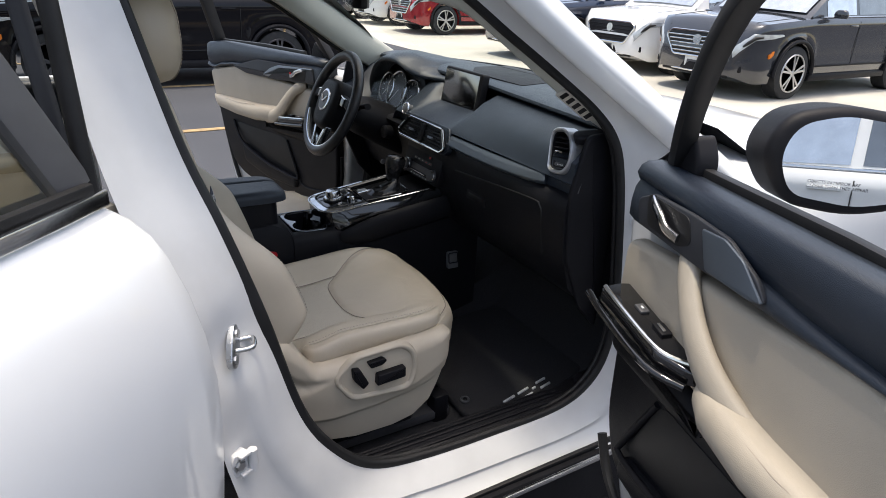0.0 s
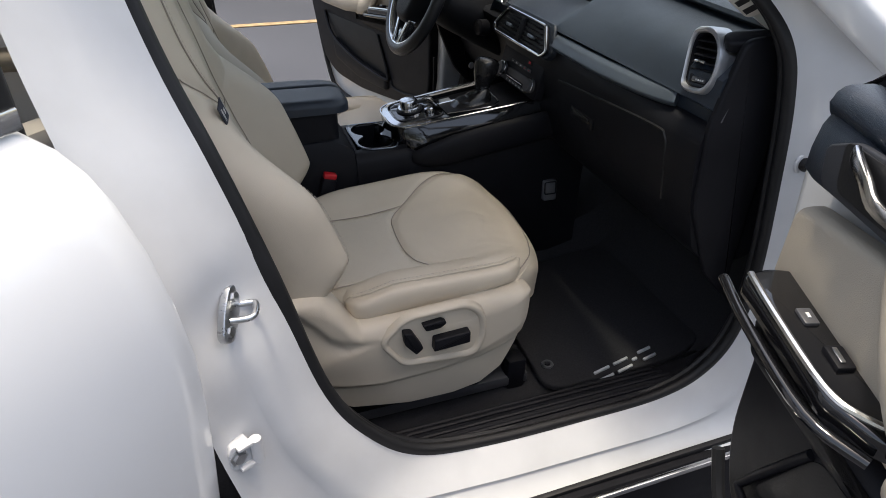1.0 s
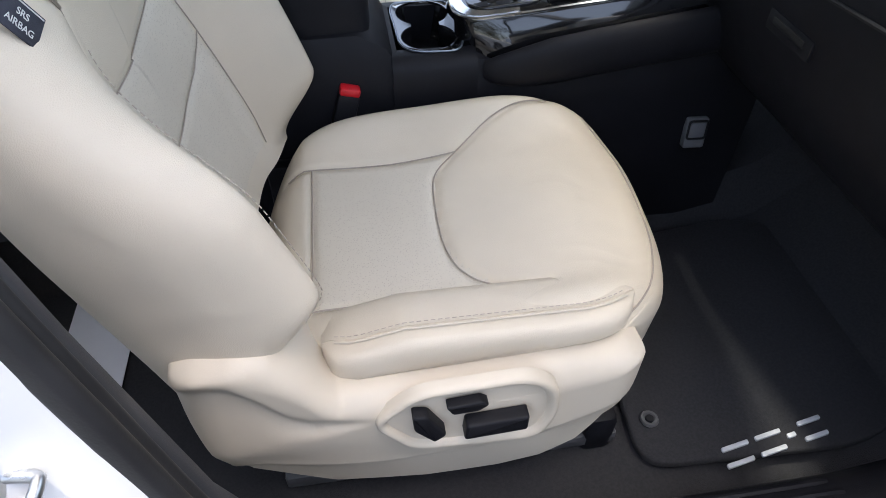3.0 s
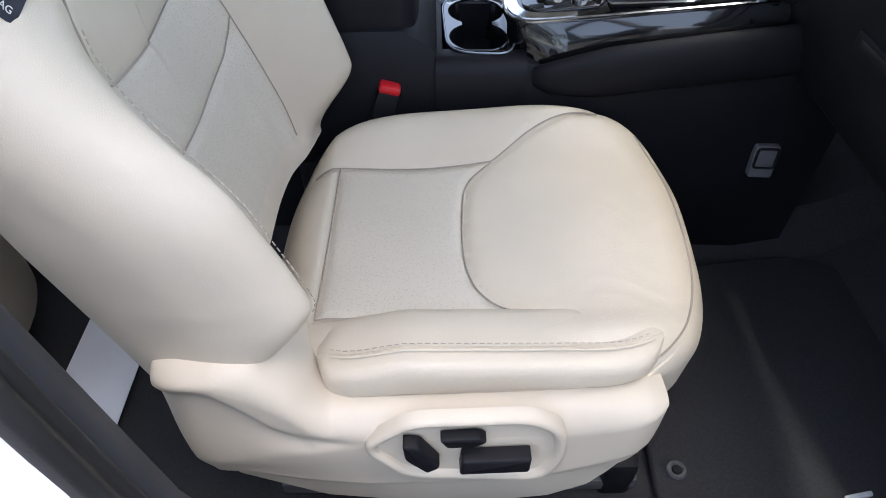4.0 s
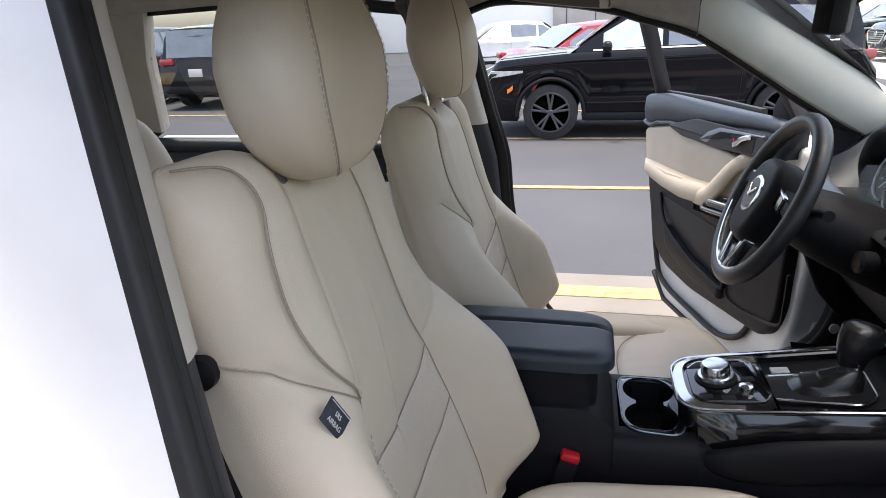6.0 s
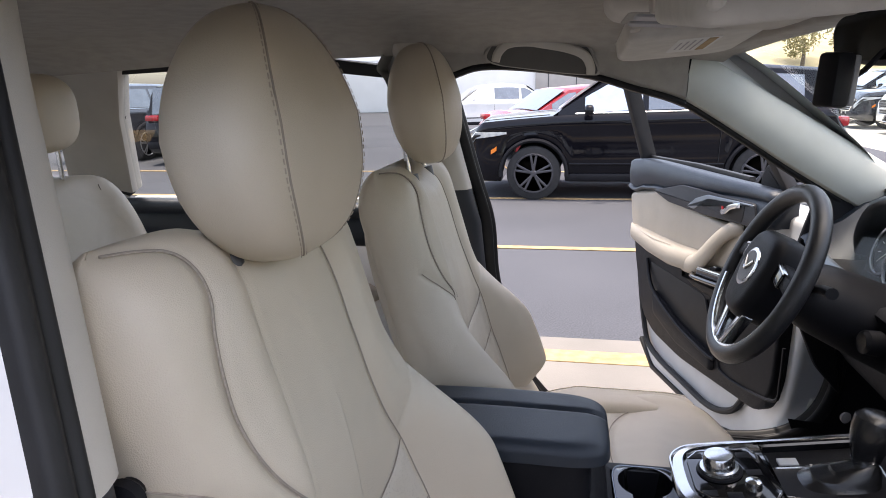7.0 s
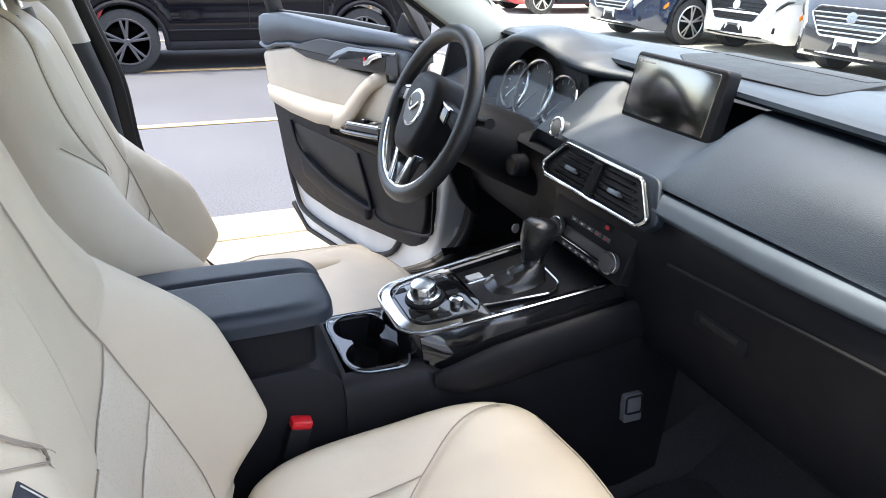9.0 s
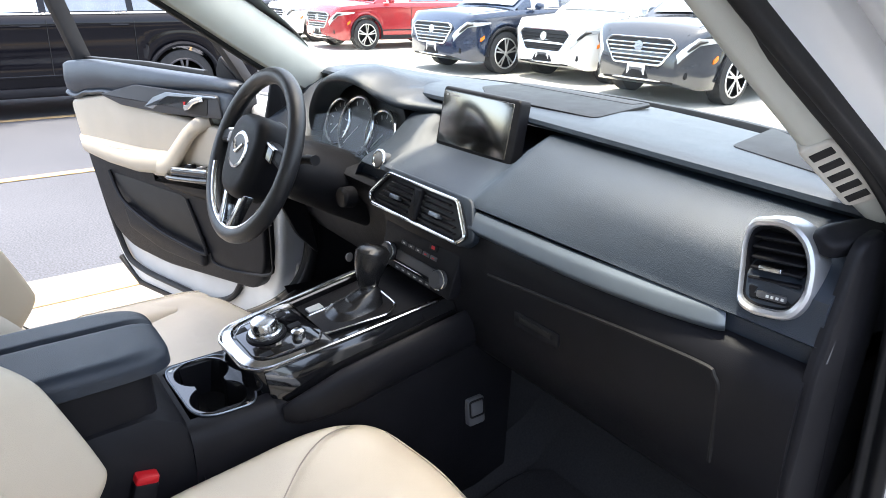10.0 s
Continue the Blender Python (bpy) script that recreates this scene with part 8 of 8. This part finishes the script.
# ---- beyond: building, bushes, more parked rows ----
WALL = surface("white_render_wall", (0.84, 0.83, 0.81), 0.9, vary=0.05, scale=0.6, bump=0.2, bump_scale=40)
DOORPANEL = surface("brown_panel", (0.40, 0.37, 0.34), 0.6, vary=0.1, scale=1.0)
b = thing("building", pose(-4, 36, 0), "white dealership building with a dark panelled opening", "building")
part("wall", box(26, 10, 5.2, Matrix.Translation((0, 5, 2.6)), 0.05), WALL, b)
part("roof_edge", box(26.4, 10.4, 0.3, Matrix.Translation((0, 5, 5.3)), 0.03), WALL, b)
part("opening", box(9.0, 0.3, 3.3, Matrix.Translation((7.0, -0.02, 1.75)), 0.02), DOORPANEL, b)
part("lintel", box(9.6, 0.4, 0.25, Matrix.Translation((7.0, -0.1, 3.55)), 0.02), DARKGREY, b)
for k in range(6):
    part("panel_joint", box(0.05, 0.05, 3.3, Matrix.Translation((3.2 + 1.5 * k, -0.18, 1.75)), 0.005), DARKGREY, b)

LEAF = surface("dry_olive_leaves", (0.16, 0.14, 0.05), 0.7, vary=0.4, scale=2.0)
BARK = surface("bark", (0.10, 0.08, 0.06), 0.9, vary=0.3, scale=8, bump=0.6, bump_scale=40)


def bushy_tree(m, h, label):
    t = thing("tree", m, label, "tree", "trees on the far bank")
    part("trunk", tube([(0, 0, 0), (0.1, 0.05, h * 0.3), (0.05, 0.1, h * 0.6)], [0.22, 0.16, 0.07], 10), BARK, t)
    rng = random.Random(int(h * 100))
    verts, faces = [], []
    cl = [(rng.uniform(-1, 1) * h * 0.42, rng.uniform(-1, 1) * h * 0.42, h * rng.uniform(0.35, 0.95), h * rng.uniform(0.12, 0.24)) for _ in range(16)]
    for cx, cy, cz, r in cl:
        for _ in range(150):
            d = Vector((rng.gauss(0, 1), rng.gauss(0, 1), rng.gauss(0, 1))).normalized() * r * rng.uniform(0.5, 1.0)
            p = Vector((cx, cy, cz)) + d
            a = Vector((rng.gauss(0, 1), rng.gauss(0, 1), rng.gauss(0, 1))).normalized()
            c = a.orthogonal().normalized()
            s = rng.uniform(0.10, 0.2)
            k = len(verts)
            verts += [p - a * s, p + c * s * 0.5, p + a * s, p - c * s * 0.5]
            faces.append((k, k + 1, k + 2, k + 3))
    me = bpy.data.meshes.new("crown")
    me.from_pydata(verts, [], faces)
    me.materials.append(LEAF)
    ob = new("crown", me)
    ob.parent = t
    return t


bank = []
for i in range(25):
    x = -10 + 5.0 * i
    bank.append([(x, 58, 0), (x, 64, 2.5 + 0.6 * math.sin(i * 1.3)), (x, 74, 5.5 + 0.8 * math.sin(i * 0.9)), (x, 95, 7 + 0.8 * math.sin(i * 0.7))])
BANKM = surface("dry_grass_bank", (0.34, 0.29, 0.17), 0.95, vary=0.2, scale=0.3, bump=0.4, bump_scale=6)
tagged(mesh_object("backdrop_bank", loft(bank, closed=False, caps=False), BANKM), "dry grassy bank behind the car park", "bank", kind="structure")
bank2 = [[(58, y, 0), (64, y, 2.5 + 0.6 * math.sin(y)), (76, y, 5 + 0.8 * math.sin(y * 0.7)), (100, y, 6.5)] for y in (-60, -40, -20, -5, 10, 25, 40, 55, 70)]
tagged(mesh_object("backdrop_bank", loft(bank2, closed=False, caps=False), BANKM), "dry grassy bank at the end of the car park", "bank", kind="structure")
for k, (x, y, z, hh) in enumerate(((20, 62, 1.5, 5.2), (27, 65, 2.5, 4.6), (33, 63, 2.0, 5.8), (40, 66, 2.6, 5.0), (47, 64, 2.2, 5.5), (55, 58, 1.5, 6.0), (62, 48, 2.0, 5.4), (63, 38, 2.2, 5.9), (62, 28, 2.0, 5.1), (64, 15, 2.2, 5.6), (63, 2, 2.0, 5.0))):
    bushy_tree(pose(x, y, z, 0, 0, 37 * k), hh, "olive-green bushy tree on the dry bank")
for k, (x, y, hh) in enumerate(((-6.0, -14.0, 5.4), (-1.5, -15.5, 6.1), (4.0, -14.5, 5.7), (-11.0, -12.0, 6.3))):
    bushy_tree(pose(x, y, 0, 0, 0, 53 * k), hh, "olive-yellow tree beside the lot")

row = [("white", 17.4), ("grey", 20.1), ("black", 22.8), ("silver", 25.5), ("white", 28.2), ("grey", 31.0)]
for col, y in row:
    parked_car(pose(10.5, y, 0), col, col + " SUV parked in the far row", 4.55, 1.84, 1.66, 2.7, 0.36)
for col, x, y in (("white", -2.2, 20.5), ("white", 2.6, 21.5), ("silver", 6.6, 27.5), ("white", -12.5, 17.5)):
    parked_car(pose(x, y, 0, 0, 0, 20), col, col + " car parked near the building", 4.55, 1.8, 1.5, 2.7, 0.34, sedan=True)
parked_car(pose(-7.35, 13.4, 0, 0, 0, -90), "black", "black SUV parked with its tail to the lane", 4.6, 1.86, 1.66, 2.7, 0.36)
